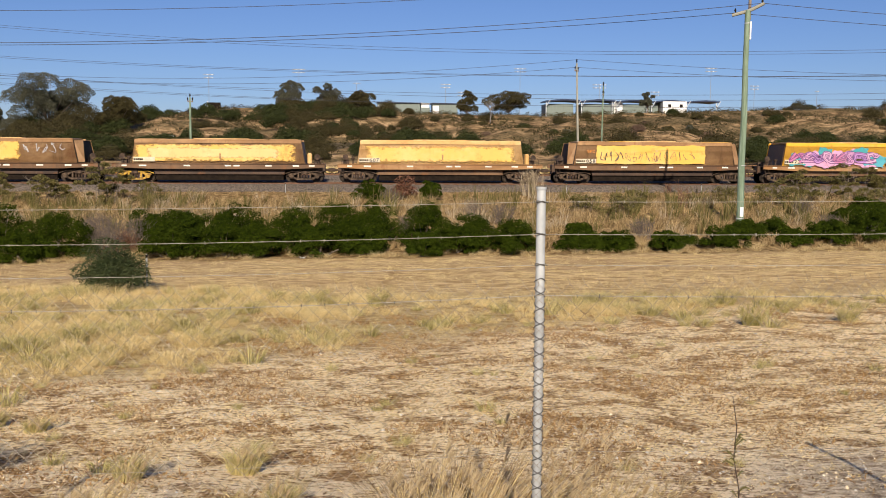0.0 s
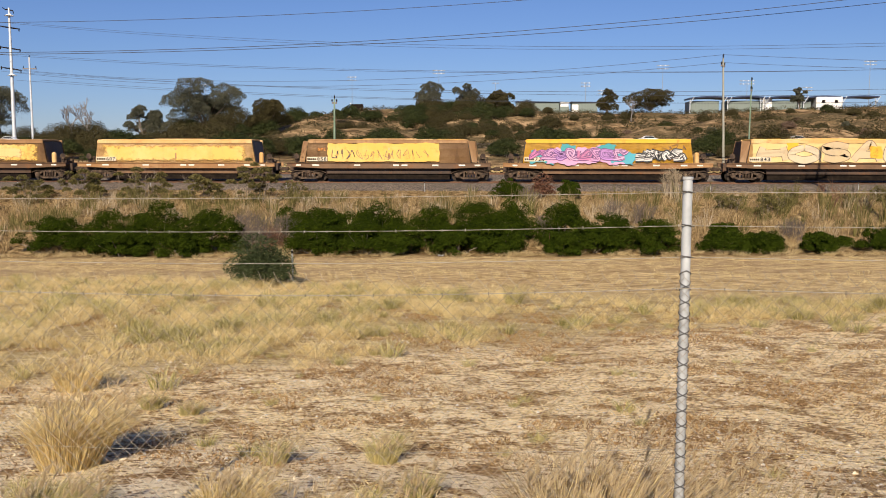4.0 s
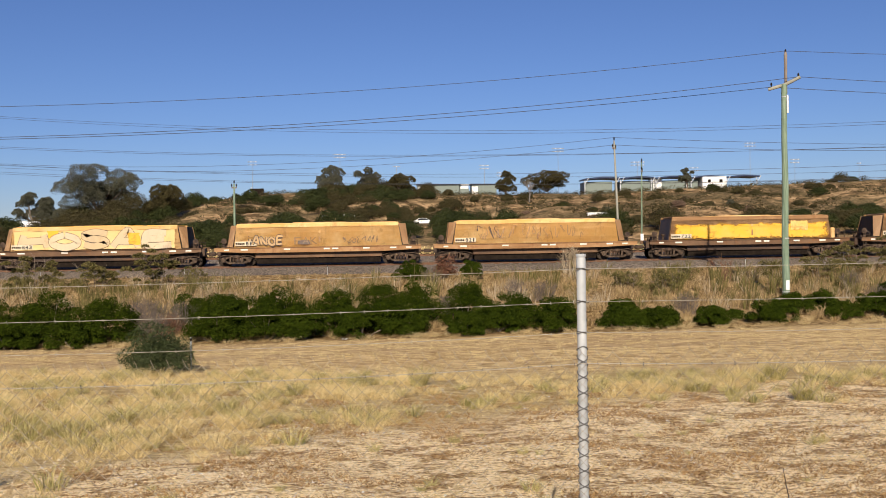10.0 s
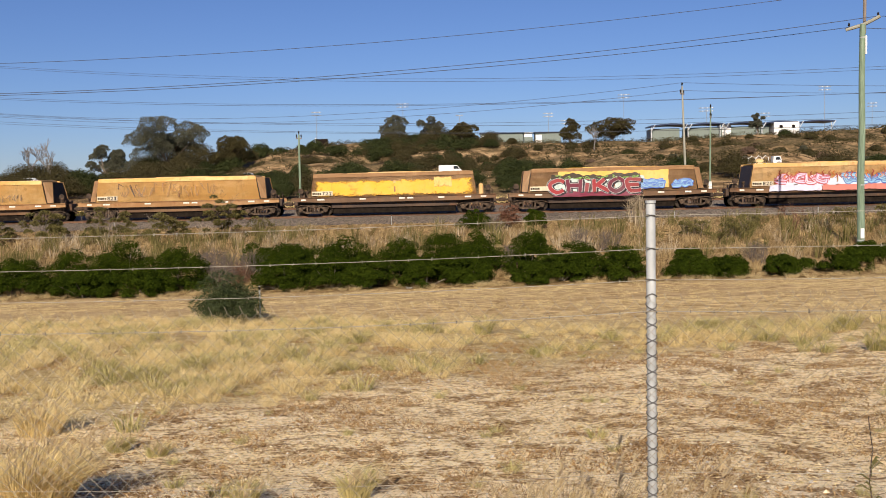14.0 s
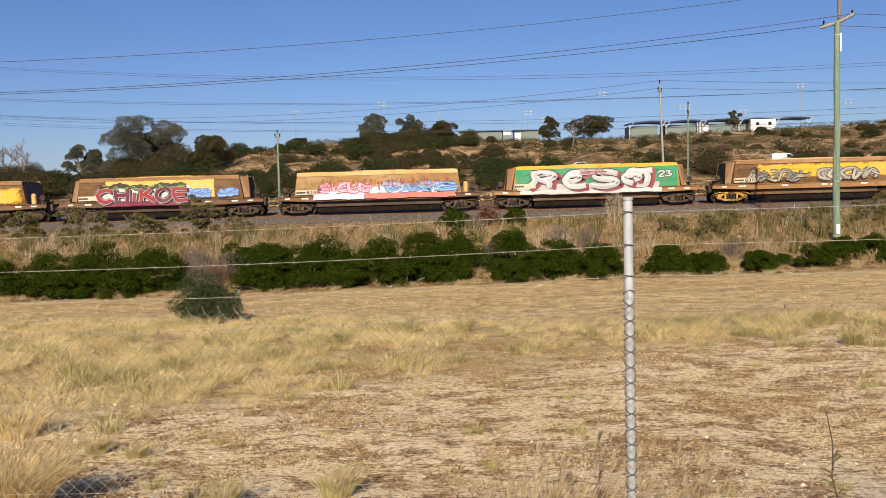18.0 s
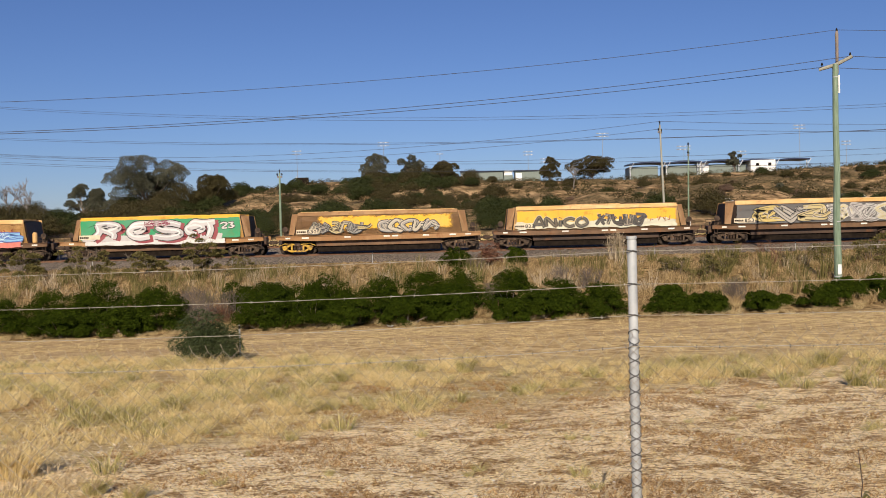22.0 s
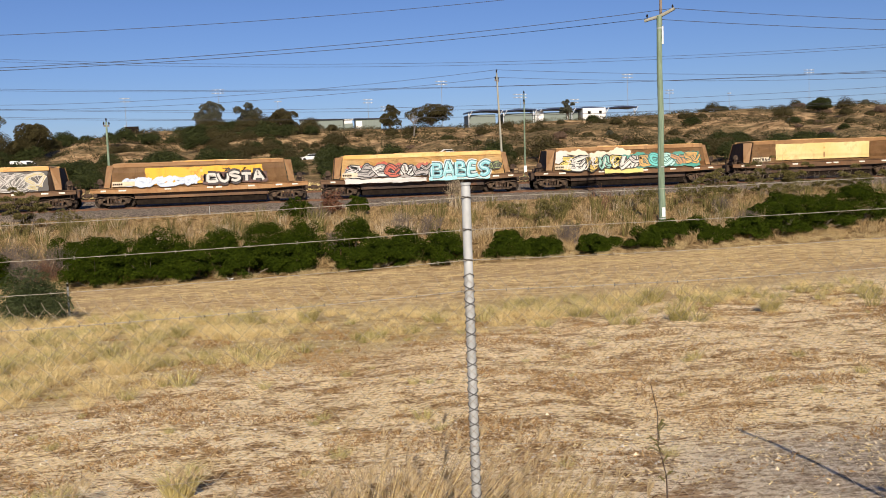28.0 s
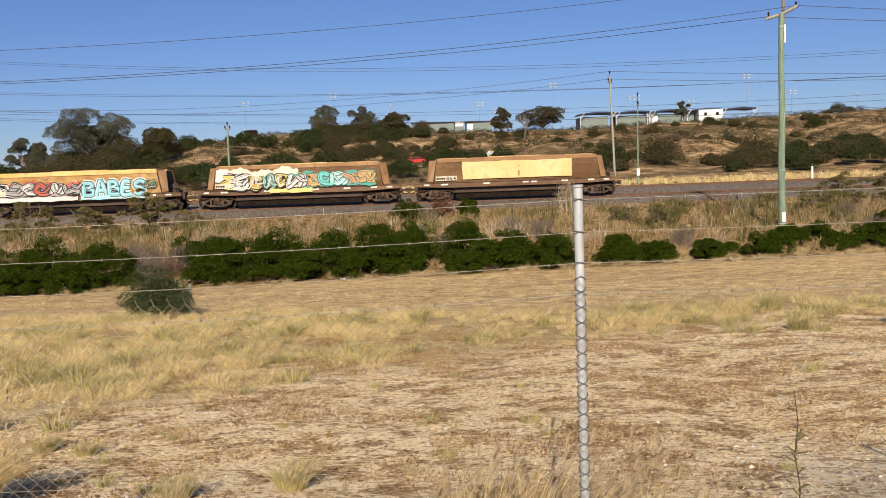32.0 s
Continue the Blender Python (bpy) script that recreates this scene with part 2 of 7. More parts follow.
M = {
    "ground": ground_material(),
    "ballast": simple("ballast", [(0.38, (0.04, 0.032, 0.025)), (0.5, (0.13, 0.104, 0.082)), (0.62, (0.29, 0.238, 0.19))], 9.0, 0.95, world_space=True, relief=0.9),
    "rail": simple("rail_steel", [(0.3, (0.10, 0.05, 0.03)), (0.7, (0.20, 0.11, 0.065))], 6.0, 0.6, 0.3),
    "sleeper": simple("sleeper", [(0.3, (0.10, 0.085, 0.07)), (0.7, (0.20, 0.175, 0.15))], 6.0, 0.9),
    "galv": simple("galvanised", [(0.3, (0.32, 0.332, 0.335)), (0.7, (0.48, 0.495, 0.495))], 9.0, 0.6, 0.08, relief=0.1),
    "wire": simple("fence_wire", [(0.3, (0.27, 0.24, 0.19)), (0.7, (0.42, 0.385, 0.32))], 30.0, 0.6, 0.1),
    "mesh": simple("mesh_wire", [(0.3, (0.20, 0.165, 0.12)), (0.7, (0.36, 0.31, 0.24))], 30.0, 0.6, 0.1),
    "tie": simple("dark_wire", [(0.3, (0.06, 0.06, 0.06)), (0.7, (0.14, 0.13, 0.12))], 30.0, 0.6, 0.3),
    "greenpole": simple("treated_timber", [(0.3, (0.10, 0.145, 0.095)), (0.55, (0.19, 0.255, 0.18)), (0.75, (0.28, 0.34, 0.255))], 3.0, 0.9, stretch=(3, 3, 0.3), relief=0.4),
    "timber": simple("grey_timber", [(0.3, (0.14, 0.11, 0.09)), (0.7, (0.30, 0.25, 0.21))], 3.0, 0.9, stretch=(3, 3, 0.3), relief=0.4),
    "palepole": simple("pale_timber", [(0.3, (0.23, 0.225, 0.18)), (0.7, (0.36, 0.35, 0.295))], 2.0, 0.9, stretch=(3, 3, 0.3)),
    "white": simple("white_paint", [(0.3, (0.66, 0.65, 0.62)), (0.7, (0.82, 0.81, 0.79))], 3.0, 0.6),
    "mast": simple("mast_steel", [(0.3, (0.20, 0.23, 0.27)), (0.7, (0.30, 0.33, 0.37))], 2.0, 0.6),
    "steelpole": simple("grey_steel", [(0.3, (0.50, 0.52, 0.54)), (0.7, (0.66, 0.68, 0.70))], 2.0, 0.5, 0.2),
    "cable": simple("conductor", [(0.3, (0.035, 0.035, 0.04)), (0.7, (0.07, 0.07, 0.075))], 5.0, 0.5),
    # so dark that shaded underframes stay black; also for plain dark things
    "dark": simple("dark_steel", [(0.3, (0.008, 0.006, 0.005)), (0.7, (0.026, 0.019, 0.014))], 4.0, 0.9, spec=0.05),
    "bogie": simple("bogie_rust", [(0.3, (0.022, 0.015, 0.011)), (0.5, (0.055, 0.035, 0.024)), (0.7, (0.15, 0.095, 0.06))], 5.0, 0.8, relief=0.3),
    "frame": simple("frame_steel", [(0.3, (0.025, 0.017, 0.012)), (0.5, (0.06, 0.04, 0.026)), (0.7, (0.17, 0.11, 0.07))], 5.0, 0.8, relief=0.3),
    "bogie_y": simple("bogie_yellow", [(0.35, (0.16, 0.09, 0.04)), (0.6, (0.55, 0.33, 0.04))], 5.0, 0.7, relief=0.2),
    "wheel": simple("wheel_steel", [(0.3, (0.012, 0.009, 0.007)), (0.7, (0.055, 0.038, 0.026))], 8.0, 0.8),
    "sill": paint_material("sill_paint", (0.11, 0.058, 0.028), (0.18, 0.10, 0.05), (0.05, 0.028, 0.016), 0.6, 0.6),
    "sill_o": paint_material("sill_paint_orange", (0.28, 0.14, 0.05), (0.38, 0.22, 0.10), (0.17, 0.08, 0.03), 0.6, 0.6),
    # near-black brown; on the wagon ends it stands in for shade
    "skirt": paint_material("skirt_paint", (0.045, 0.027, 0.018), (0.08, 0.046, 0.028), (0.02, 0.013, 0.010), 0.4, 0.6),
    "orange": paint_material("faded_orange", (0.68, 0.375, 0.11), (0.80, 0.54, 0.235), (0.34, 0.175, 0.065), 0.4, 0.5),
    "tan": paint_material("faded_tan", (0.62, 0.355, 0.125), (0.76, 0.51, 0.245), (0.31, 0.17, 0.07), 0.4, 0.5),
    "yellow": paint_material("worn_yellow", (0.74, 0.40, 0.03), (0.70, 0.39, 0.055), (0.30, 0.15, 0.05), 0.5, 0.4),
    "brown": paint_material("stained_brown", (0.27, 0.145, 0.06), (0.42, 0.25, 0.115), (0.12, 0.066, 0.032), 0.55, 0.6),
    "yellow_soft": paint_material("worn_yellow_coat", (0.74, 0.41, 0.03), (0.72, 0.42, 0.08), (0.36, 0.18, 0.05), 0.45, 0.4, True),
    "patch_soft": paint_material("worn_pale_coat", (0.70, 0.43, 0.10), (0.74, 0.50, 0.18), (0.46, 0.26, 0.09), 0.35, 0.4, True),
    "cream_soft": paint_material("worn_cream_coat", (0.66, 0.47, 0.19), (0.72, 0.54, 0.27), (0.48, 0.30, 0.11), 0.25, 0.35, True),
    "plate": paint_material("end_plate", (0.56, 0.33, 0.16), (0.60, 0.38, 0.21), (0.36, 0.20, 0.09), 0.35, 0.4),
    "patch": paint_material("patch_yellow", (0.72, 0.42, 0.075), (0.74, 0.48, 0.15), (0.50, 0.27, 0.09), 0.3, 0.35),
    "cream": paint_material("patch_cream", (0.66, 0.47, 0.19), (0.72, 0.54, 0.27), (0.48, 0.30, 0.11), 0.25, 0.35),
    "panel": flat_paint("panel_cream", (0.66, 0.56, 0.40)),
    "reflect": flat_paint("reflector_white", (0.80, 0.74, 0.64)),
    "plant_dark": leafy("shrub_green", [(0.0, (0.011, 0.019, 0.0015)), (0.5, (0.023, 0.038, 0.003)), (1.0, (0.054, 0.076, 0.006))], 0.15, 0.9),
    "plant_hill": leafy("hill_bush", [(0.0, (0.014, 0.021, 0.007)), (0.5, (0.031, 0.041, 0.014)), (1.0, (0.07, 0.078, 0.028))], 0.08),
    "plant_blue": leafy("saltbush_green", [(0.0, (0.018, 0.027, 0.010)), (0.5, (0.040, 0.055, 0.022)), (1.0, (0.095, 0.11, 0.05))], 0.12),
    "plant_olive": leafy("scrub_olive", [(0.0, (0.022, 0.020, 0.009)), (0.5, (0.050, 0.044, 0.019)), (1.0, (0.110, 0.090, 0.040))], 0.08),
    "plant_gum": leafy("gum_leaves", [(0.0, (0.04, 0.044, 0.028)), (0.5, (0.08, 0.083, 0.055)), (1.0, (0.15, 0.145, 0.10))], 0.12),
    "plant_brown": leafy("dead_shrub", [(0.0, (0.09, 0.055, 0.035)), (0.5, (0.17, 0.11, 0.075)), (1.0, (0.27, 0.19, 0.14))]),
    "plant_red": leafy("red_shrub", [(0.0, (0.09, 0.035, 0.022)), (0.5, (0.16, 0.07, 0.045)), (1.0, (0.24, 0.13, 0.08))]),
    "straw": leafy("straw_blades", [(0.0, (0.25, 0.165, 0.06)), (0.45, (0.62, 0.47, 0.20)), (1.0, (0.90, 0.75, 0.41))], 0.32),
    "pale_stalk": leafy("pale_stalks", [(0.0, (0.16, 0.12, 0.08)), (0.5, (0.36, 0.285, 0.185)), (1.0, (0.60, 0.50, 0.35))], 0.2),
    "turf": leafy("dead_turf", [(0.0, (0.12, 0.066, 0.026)), (0.5, (0.25, 0.15, 0.065)), (1.0, (0.45, 0.29, 0.13))], 0.15),
    "verge": leafy("verge_straw", [(0.0, (0.20, 0.14, 0.06)), (0.45, (0.46, 0.34, 0.165)), (1.0, (0.74, 0.60, 0.34))], 0.3),
    "straw_g": leafy("green_straw", [(0.0, (0.13, 0.125, 0.04)), (0.5, (0.35, 0.31, 0.11)), (1.0, (0.64, 0.54, 0.26))], 0.32),
    "drystalk": leafy("dry_stalks", [(0.0, (0.08, 0.05, 0.022)), (0.5, (0.25, 0.168, 0.078)), (1.0, (0.56, 0.42, 0.225))], 0.24),
    "weed": leafy("bank_weed", [(0.0, (0.045, 0.043, 0.012)), (0.5, (0.11, 0.10, 0.032)), (1.0, (0.24, 0.20, 0.08))], 0.25),
    "seed": leafy("seed_heads", [(0.0, (0.36, 0.26, 0.14)), (1.0, (0.64, 0.51, 0.31))], 0.4),
    "greywood": simple("weathered_wood", [(0.3, (0.16, 0.14, 0.125)), (0.7, (0.30, 0.27, 0.245))], 4.0, 0.9),
    "twig": simple("dead_twigs", [(0.3, (0.085, 0.066, 0.054)), (0.7, (0.17, 0.135, 0.11))], 4.0, 0.9),
    "bark": simple("bark", [(0.3, (0.10, 0.075, 0.055)), (0.7, (0.28, 0.23, 0.18))], 4.0, 0.9, stretch=(2, 2, 0.5)),
    "chip": simple("pale_chips", [(0.3, (0.55, 0.43, 0.27)), (0.7, (0.88, 0.76, 0.56))], 9.0, 0.9, world_space=True),
    "stone": simple("pale_stones", [(0.3, (0.36, 0.32, 0.27)), (0.7, (0.66, 0.62, 0.56))], 4.0, 0.9, world_space=True),
    "shed": simple("shed_wall", [(0.3, (0.15, 0.18, 0.16)), (0.7, (0.20, 0.235, 0.21))], 1.0, 0.6, stretch=(8, 8, 0.2)),
    "navy": simple("navy_roof", [(0.3, (0.015, 0.025, 0.06)), (0.7, (0.035, 0.05, 0.10))], 1.0, 0.4),
}


# ---- mesh helpers ----
def part(name, bm, material, parent=None, label=""):
    me = bpy.data.meshes.new(name)
    if isinstance(bm, bmesh.types.BMesh):
        bmesh.ops.recalc_face_normals(bm, faces=bm.faces)
        bm.to_mesh(me)
        bm.free()
    else:
        vs, fs = bm
        me.from_pydata([tuple(v) for v in vs], [], [tuple(f) for f in fs])
    me.materials.append(material)
    ob = new(name, me)
    if parent:
        ob.parent = parent
    if label:
        tagged(ob, label)
    return ob


def share(name, source, parent, m=None, material=None):
    ob = new(name, source.data)
    ob.parent = parent
    if m is not None:
        ob.matrix_basis = m
    if material:
        ob.material_slots[0].link = "OBJECT"
        ob.material_slots[0].material = material
    return ob


def empty(name, m=None):
    ob = new(name)
    ob.empty_display_size = 0.2
    if m is not None:
        ob.matrix_basis = m
    return ob


def box(bm, x0, x1, y0, y1, z0, z1, bevel=0.0):
    vs = [bm.verts.new(p) for p in ((x0, y0, z0), (x1, y0, z0), (x1, y1, z0), (x0, y1, z0), (x0, y0, z1), (x1, y0, z1), (x1, y1, z1), (x0, y1, z1))]
    fs = [bm.faces.new([vs[i] for i in q]) for q in ((0, 3, 2, 1), (4, 5, 6, 7), (0, 1, 5, 4), (1, 2, 6, 5), (2, 3, 7, 6), (3, 0, 4, 7))]
    if bevel:
        bmesh.ops.bevel(bm, geom=list({e for f in fs for e in f.edges}), offset=bevel, segments=1, affect="EDGES")
    return bm


def prism(bm, outline, y0, y1):
    """Extrude an outline in x and z along y."""
    a = [bm.verts.new((x, y0, z)) for x, z in outline]
    b = [bm.verts.new((x, y1, z)) for x, z in outline]
    n = len(a)
    bm.faces.new(a)
    bm.faces.new(b[::-1])
    for i in range(n):
        bm.faces.new((a[i], b[i], b[(i + 1) % n], a[(i + 1) % n]))
    return bm


def tube(bm, pts, radii, sides=6, cap=True):
    pts = [Vector(p) for p in pts]
    if isinstance(radii, (int, float)):
        radii = [radii] * len(pts)
    rings = []
    for i, p in enumerate(pts):
        d = (pts[min(i + 1, len(pts) - 1)] - pts[max(i - 1, 0)]).normalized()
        u = d.cross(Vector((0, 0, 1)) if abs(d.z) < 0.9 else Vector((1, 0, 0))).normalized()
        w = d.cross(u)
        rings.append([bm.verts.new(p + radii[i] * (math.cos(2 * math.pi * k / sides) * u + math.sin(2 * math.pi * k / sides) * w)) for k in range(sides)])
    for r0, r1 in zip(rings, rings[1:]):
        for k in range(sides):
            bm.faces.new((r0[k], r0[(k + 1) % sides], r1[(k + 1) % sides], r1[k]))
    if cap:
        bm.faces.new(rings[0][::-1])
        bm.faces.new(rings[-1])
    return bm


def disc(bm, c, r, y0, y1, sides=20):
    """A wheel-like drum with its axis along y."""
    return prism(bm, [(c[0] + r * math.cos(2 * math.pi * k / sides), c[1] + r * math.sin(2 * math.pi * k / sides)) for k in range(sides)], y0, y1)


def smooth_step(a, b, v):
    t = np.clip((v - a) / (b - a), 0, 1)
    return t * t * (3 - 2 * t)


# ---- the ground ----
# what lies behind the tracks is planned on a smaller scale and then set FAR times as far from the eye
FAR, EYE_Z = 1.75, 2.15
def fbm(x, y, seed, octaves=5, gain=0.55):
    """Plain value noise, about 0 to 1, for strewing things in patches."""
    table = np.random.default_rng(seed).uniform(0, 1, (64, 64))
    out, amp, tot, f = 0.0, 1.0, 0.0, 1.0
    for _ in range(octaves):
        u, v = x * f + 17.3, y * f + 5.1
        i, j = np.floor(u).astype(int), np.floor(v).astype(int)
        a, b = u - i, v - j
        a, b = a * a * (3 - 2 * a), b * b * (3 - 2 * b)
        i, j = i % 64, j % 64
        i1, j1 = (i + 1) % 64, (j + 1) % 64
        out = out + amp * (table[i, j] * (1 - a) * (1 - b) + table[i1, j] * a * (1 - b) + table[i, j1] * (1 - a) * b + table[i1, j1] * a * b)
        tot, amp, f = tot + amp, amp * gain, f * 2.03
    return out / tot


planning = [False]


def height0(x, y):
    x, y = np.asarray(x, float), np.asarray(y, float)
    near = np.interp(y, [-40, 0.3, 2.5, 4.1, 9, 28, 42.6, 60.2, 62.5, 63.6, 75.0, 76, 84, 98, 110, 160, 230, 3000],
                     [0.9, 0.45, -0.2, -0.40, -0.85, -2.0, -2.64, -0.50, -0.42, -0.15, 0.20, 0.25, 1.0, 2.2, 3.0, 9.9, 10.6, 10.6])
    tilt = 0.011 * np.clip(x, -80, 80) * smooth_step(10, 41, y) * (1 - smooth_step(50, 61, y))
    # the hill sinks away to the left and swells to the right
    low = np.interp(y, [76, 110, 160, 3000], [0.0, -0.6, -5.2, -5.2])
    left = low * smooth_step(-22, -62, x)
    right = 0.8 * smooth_step(20, 80, x) * smooth_step(110, 160, y)
    lumps = smooth_step(84, 110, y) * (1 - 0.75 * smooth_step(135, 158, y)) * (0.8 * np.sin(x * 0.11 + 1.3) * np.sin(y * 0.09) + 0.45 * np.sin(x * 0.31 + y * 0.12) + 0.3 * np.sin(x * 0.53 - y * 0.4 + 2))
    rough = 0.05 * np.sin(x * 1.1 + 0.6 * y) * np.sin(y * 0.9 - 0.3 * x) * (1 - smooth_step(60, 61.5, y)) + 0.12 * np.sin(x * 0.7) * np.sin(y * 1.2 + x * 0.3) * smooth_step(42, 46, y) * (1 - smooth_step(58, 61, y))
    dip = -0.85 * smooth_step(-4, 8, x) * (1 - smooth_step(60, 85, x)) * smooth_step(118, 155, y)
    return near + tilt + left + right + lumps + rough + dip


def height(x, y):
    x, y = np.asarray(x, float), np.asarray(y, float)
    if planning[0]:
        return height0(x, y)
    back = EYE_Z + FAR * (height0(x / FAR, y / FAR) - EYE_Z)
    u = smooth_step(90, 147, y)
    return height0(x, np.minimum(y, 76.0)) * (1 - u) + back * u + 0.25 * smooth_step(72, 80, y) * (1 - u)


def gz(x, y):
    return float(height(x, y))


def ground_sheet():
    xs = np.concatenate([[-3000, -1200, -500, -250], np.arange(-190, -111, 4.0), np.arange(-110, 125, 1.0), np.arange(126, 230, 4.0), [260, 500, 1200, 3000]])
    ys = np.concatenate([[-600, -150, -60, -20, -8, -3], np.arange(0, 64, 0.75), np.arange(64, 310, 2.0), [320, 350, 400, 500, 700, 1400, 3000]])
    gx, gy = np.meshgrid(xs, ys)
    v = np.stack([gx, gy, height(gx, gy)], -1).reshape(-1, 3)
    nx, ny = len(xs), len(ys)
    i = np.arange((ny - 1) * nx).reshape(ny - 1, nx)[:, :-1].ravel()
    ob = part("ground", (v.tolist(), np.stack([i, i + 1, i + nx + 1, i + nx], 1).tolist()), M["ground"])
    for p in ob.data.polygons:
        p.use_smooth = True
    tagged(ob, "dry straw-coloured field rising to a railway bank and sandy hill", "ground", kind="structure")


ground_sheet()


# ---- the railway ----
TRACK_Y, RAIL_Z, TRACK2_Y, RAIL2_Z = 66.0, 0.12, 72.6, 0.60


def track(y, z, x0, x1, word):
    bm = bmesh.new()
    out = [(-4.6, -0.75), (-3.7, -0.50), (-2.4, -0.24), (-1.5, -0.15), (1.5, -0.15), (1.75, -0.19), (3.2, -1.0)]
    xs = np.arange(x0, x1 + 1, 2.5)
    rings = []
    for x in xs:
        rings.append([bm.verts.new((x, y + dy + 0.05 * math.sin(x * 1.7 + k), z + dz + 0.025 * math.sin(x * 2.3 + 2 * k))) for k, (dy, dz) in enumerate(out)])
    for a, b in zip(rings, rings[1:]):
        for k in range(len(out) - 1):
            bm.faces.new((a[k], b[k], b[k + 1], a[k + 1]))
    bed = part("ballast_bed", bm, M["ballast"])
    tagged(bed, "grey crushed-stone ballast bed under a railway track " + word, "ballast", kind="structure")
    for s in (-0.56, 0.56):
        bm = bmesh.new()
        prof = [(-0.065, -0.15), (-0.065, -0.135), (-0.012, -0.115), (-0.012, -0.04), (-0.035, -0.028), (-0.035, 0.0), (0.035, 0.0), (0.035, -0.028), (0.012, -0.04), (0.012, -0.115), (0.065, -0.135), (0.065, -0.15)]
        a = [bm.verts.new((x0, y + s + u, z + w)) for u, w in prof]
        b = [bm.verts.new((x1, y + s + u, z + w)) for u, w in prof]
        for k in range(len(prof)):
            bm.faces.new((a[k], b[k], b[(k + 1) % 12], a[(k + 1) % 12]))
        part("rail", bm, M["rail"], bed, "rust-brown steel rail")
    return bed


def sleepers(bed, y, z, x0, x1):
    bm = box(bmesh.new(), -0.11, 0.11, -1.05, 1.05, -0.09, 0.03, 0.015)
    first = part("sleeper", bm, M["sleeper"], bed)
    first.matrix_basis = pose(x0, y, z - 0.15)
    for k in range(1, int((x1 - x0) / 0.68)):
        share("sleeper", first, bed, pose(x0 + 0.68 * k, y, z - 0.15))


bed_near = track(TRACK_Y, RAIL_Z, -160, 160, "nearer the field")
bed_far = track(TRACK2_Y, RAIL2_Z, -160, 160, "beyond the first")


def stones(name, n, area, size, material, label, seed, lift=0.0):
    rng = np.random.default_rng(seed)
    ico = np.array([(0, 0, 1), (0.9, 0, 0.1), (0.25, 0.85, 0), (-0.75, 0.5, 0.1), (-0.7, -0.55, 0), (0.3, -0.85, 0.1)])
    tri = np.array([(0, 1, 2), (0, 2, 3), (0, 3, 4), (0, 4, 5), (0, 5, 1)])
    x = rng.uniform(area[0], area[1], n)
    y = rng.uniform(area[2], area[3], n)
    s = size * rng.lognormal(0, 0.5, n)
    z = height(x, y) + lift
    v = ico[None] * s[:, None, None] * rng.uniform(0.6, 1.3, (n, 6, 3))
    a = rng.uniform(0, 6.28, n)
    c, q = np.cos(a)[:, None], np.sin(a)[:, None]
    v = np.stack([v[..., 0] * c - v[..., 1] * q, v[..., 0] * q + v[..., 1] * c, v[..., 2] * 0.7], -1)
    v += np.stack([x, y, z - 0.2 * s], -1)[:, None]
    f = tri[None] + 6 * np.arange(n)[:, None, None]
    ob = part(name, (v.reshape(-1, 3).tolist(), f.reshape(-1, 3).tolist()), material)
    return tagged(ob, label, "stones", kind="stuff")


# ---- hopper wagons ----
WAGON = 15.5


TYPE = {}


def lettering(text, size, offset=0.0):
    """A flat mesh of built-in type, centred, facing -y."""
    key = (text, size, round(offset, 3))
    if key in TYPE:
        return TYPE[key].copy()
    cu = bpy.data.curves.new("lettering", "FONT")
    cu.body, cu.size, cu.align_x, cu.align_y = text, size, "CENTER", "CENTER"
    cu.offset = offset
    cu.resolution_u = 3
    ob = new("lettering", cu)
    dg = bpy.context.evaluated_depsgraph_get()
    me = bpy.data.meshes.new_from_object(ob.evaluated_get(dg))
    bpy.data.objects.remove(ob)
    me.transform(Matrix.Rotation(radians(90), 4, "X"))
    TYPE[key] = me.copy()
    return me


def bogie_parts():
    """Side frame, wheelset and bolster of a three-piece bogie, about its own centre on the rail."""
    bm = bmesh.new()
    prism(bm, [(-1.12, 0.60), (-0.70, 0.66), (-0.42, 0.82), (0.42, 0.82), (0.70, 0.66), (1.12, 0.60), (1.12, 0.50), (0.66, 0.52), (0.38, 0.68), (-0.38, 0.68), (-0.66, 0.52), (-1.12, 0.50)], -0.07, 0.07)
    prism(bm, [(-0.95, 0.44), (-0.46, 0.30), (0.46, 0.30), (0.95, 0.44), (0.95, 0.34), (0.50, 0.17), (-0.50, 0.17), (-0.95, 0.34)], -0.07, 0.07)
    for s in (-1, 1):
        box(bm, min(s * 0.36, s * 0.48), max(s * 0.36, s * 0.48), -0.06, 0.06, 0.28, 0.70)
        disc(bm, (s * 0.89, 0.46), 0.18, -0.15, 0.06, 12)
        disc(bm, (s * 0.89, 0.46), 0.10, -0.19, -0.15, 10)
        # brake gear over the wheels
        tube(bm, [(s * 0.42, -0.1, 0.74), (s * 0.9, -0.12, 0.78), (s * 1.3, -0.1, 0.62)], 0.035, 6)
    frame_side = bm
    bm = bmesh.new()
    tube(bm, [(0, -0.02, 0.28 + 0.028 * j) for j in range(15)], [0.085 if j % 2 else 0.06 for j in range(15)], 8)
    springs = bm
    bm = bmesh.new()
    for s in (-0.56, 0.56):
        disc(bm, (0, 0.43), 0.43, s - 0.06, s + 0.06, 24)
        disc(bm, (0, 0.43), 0.47, s + (0.03 if s < 0 else -0.06), s + (0.06 if s < 0 else -0.03), 24)
    disc(bm, (0, 0.43), 0.08, -1.0, 1.0, 10)
    wheelset = bm
    bm = box(bmesh.new(), -0.22, 0.22, -1.05, 1.05, 0.58, 0.84, 0.03)
    return frame_side, springs, wheelset, bm


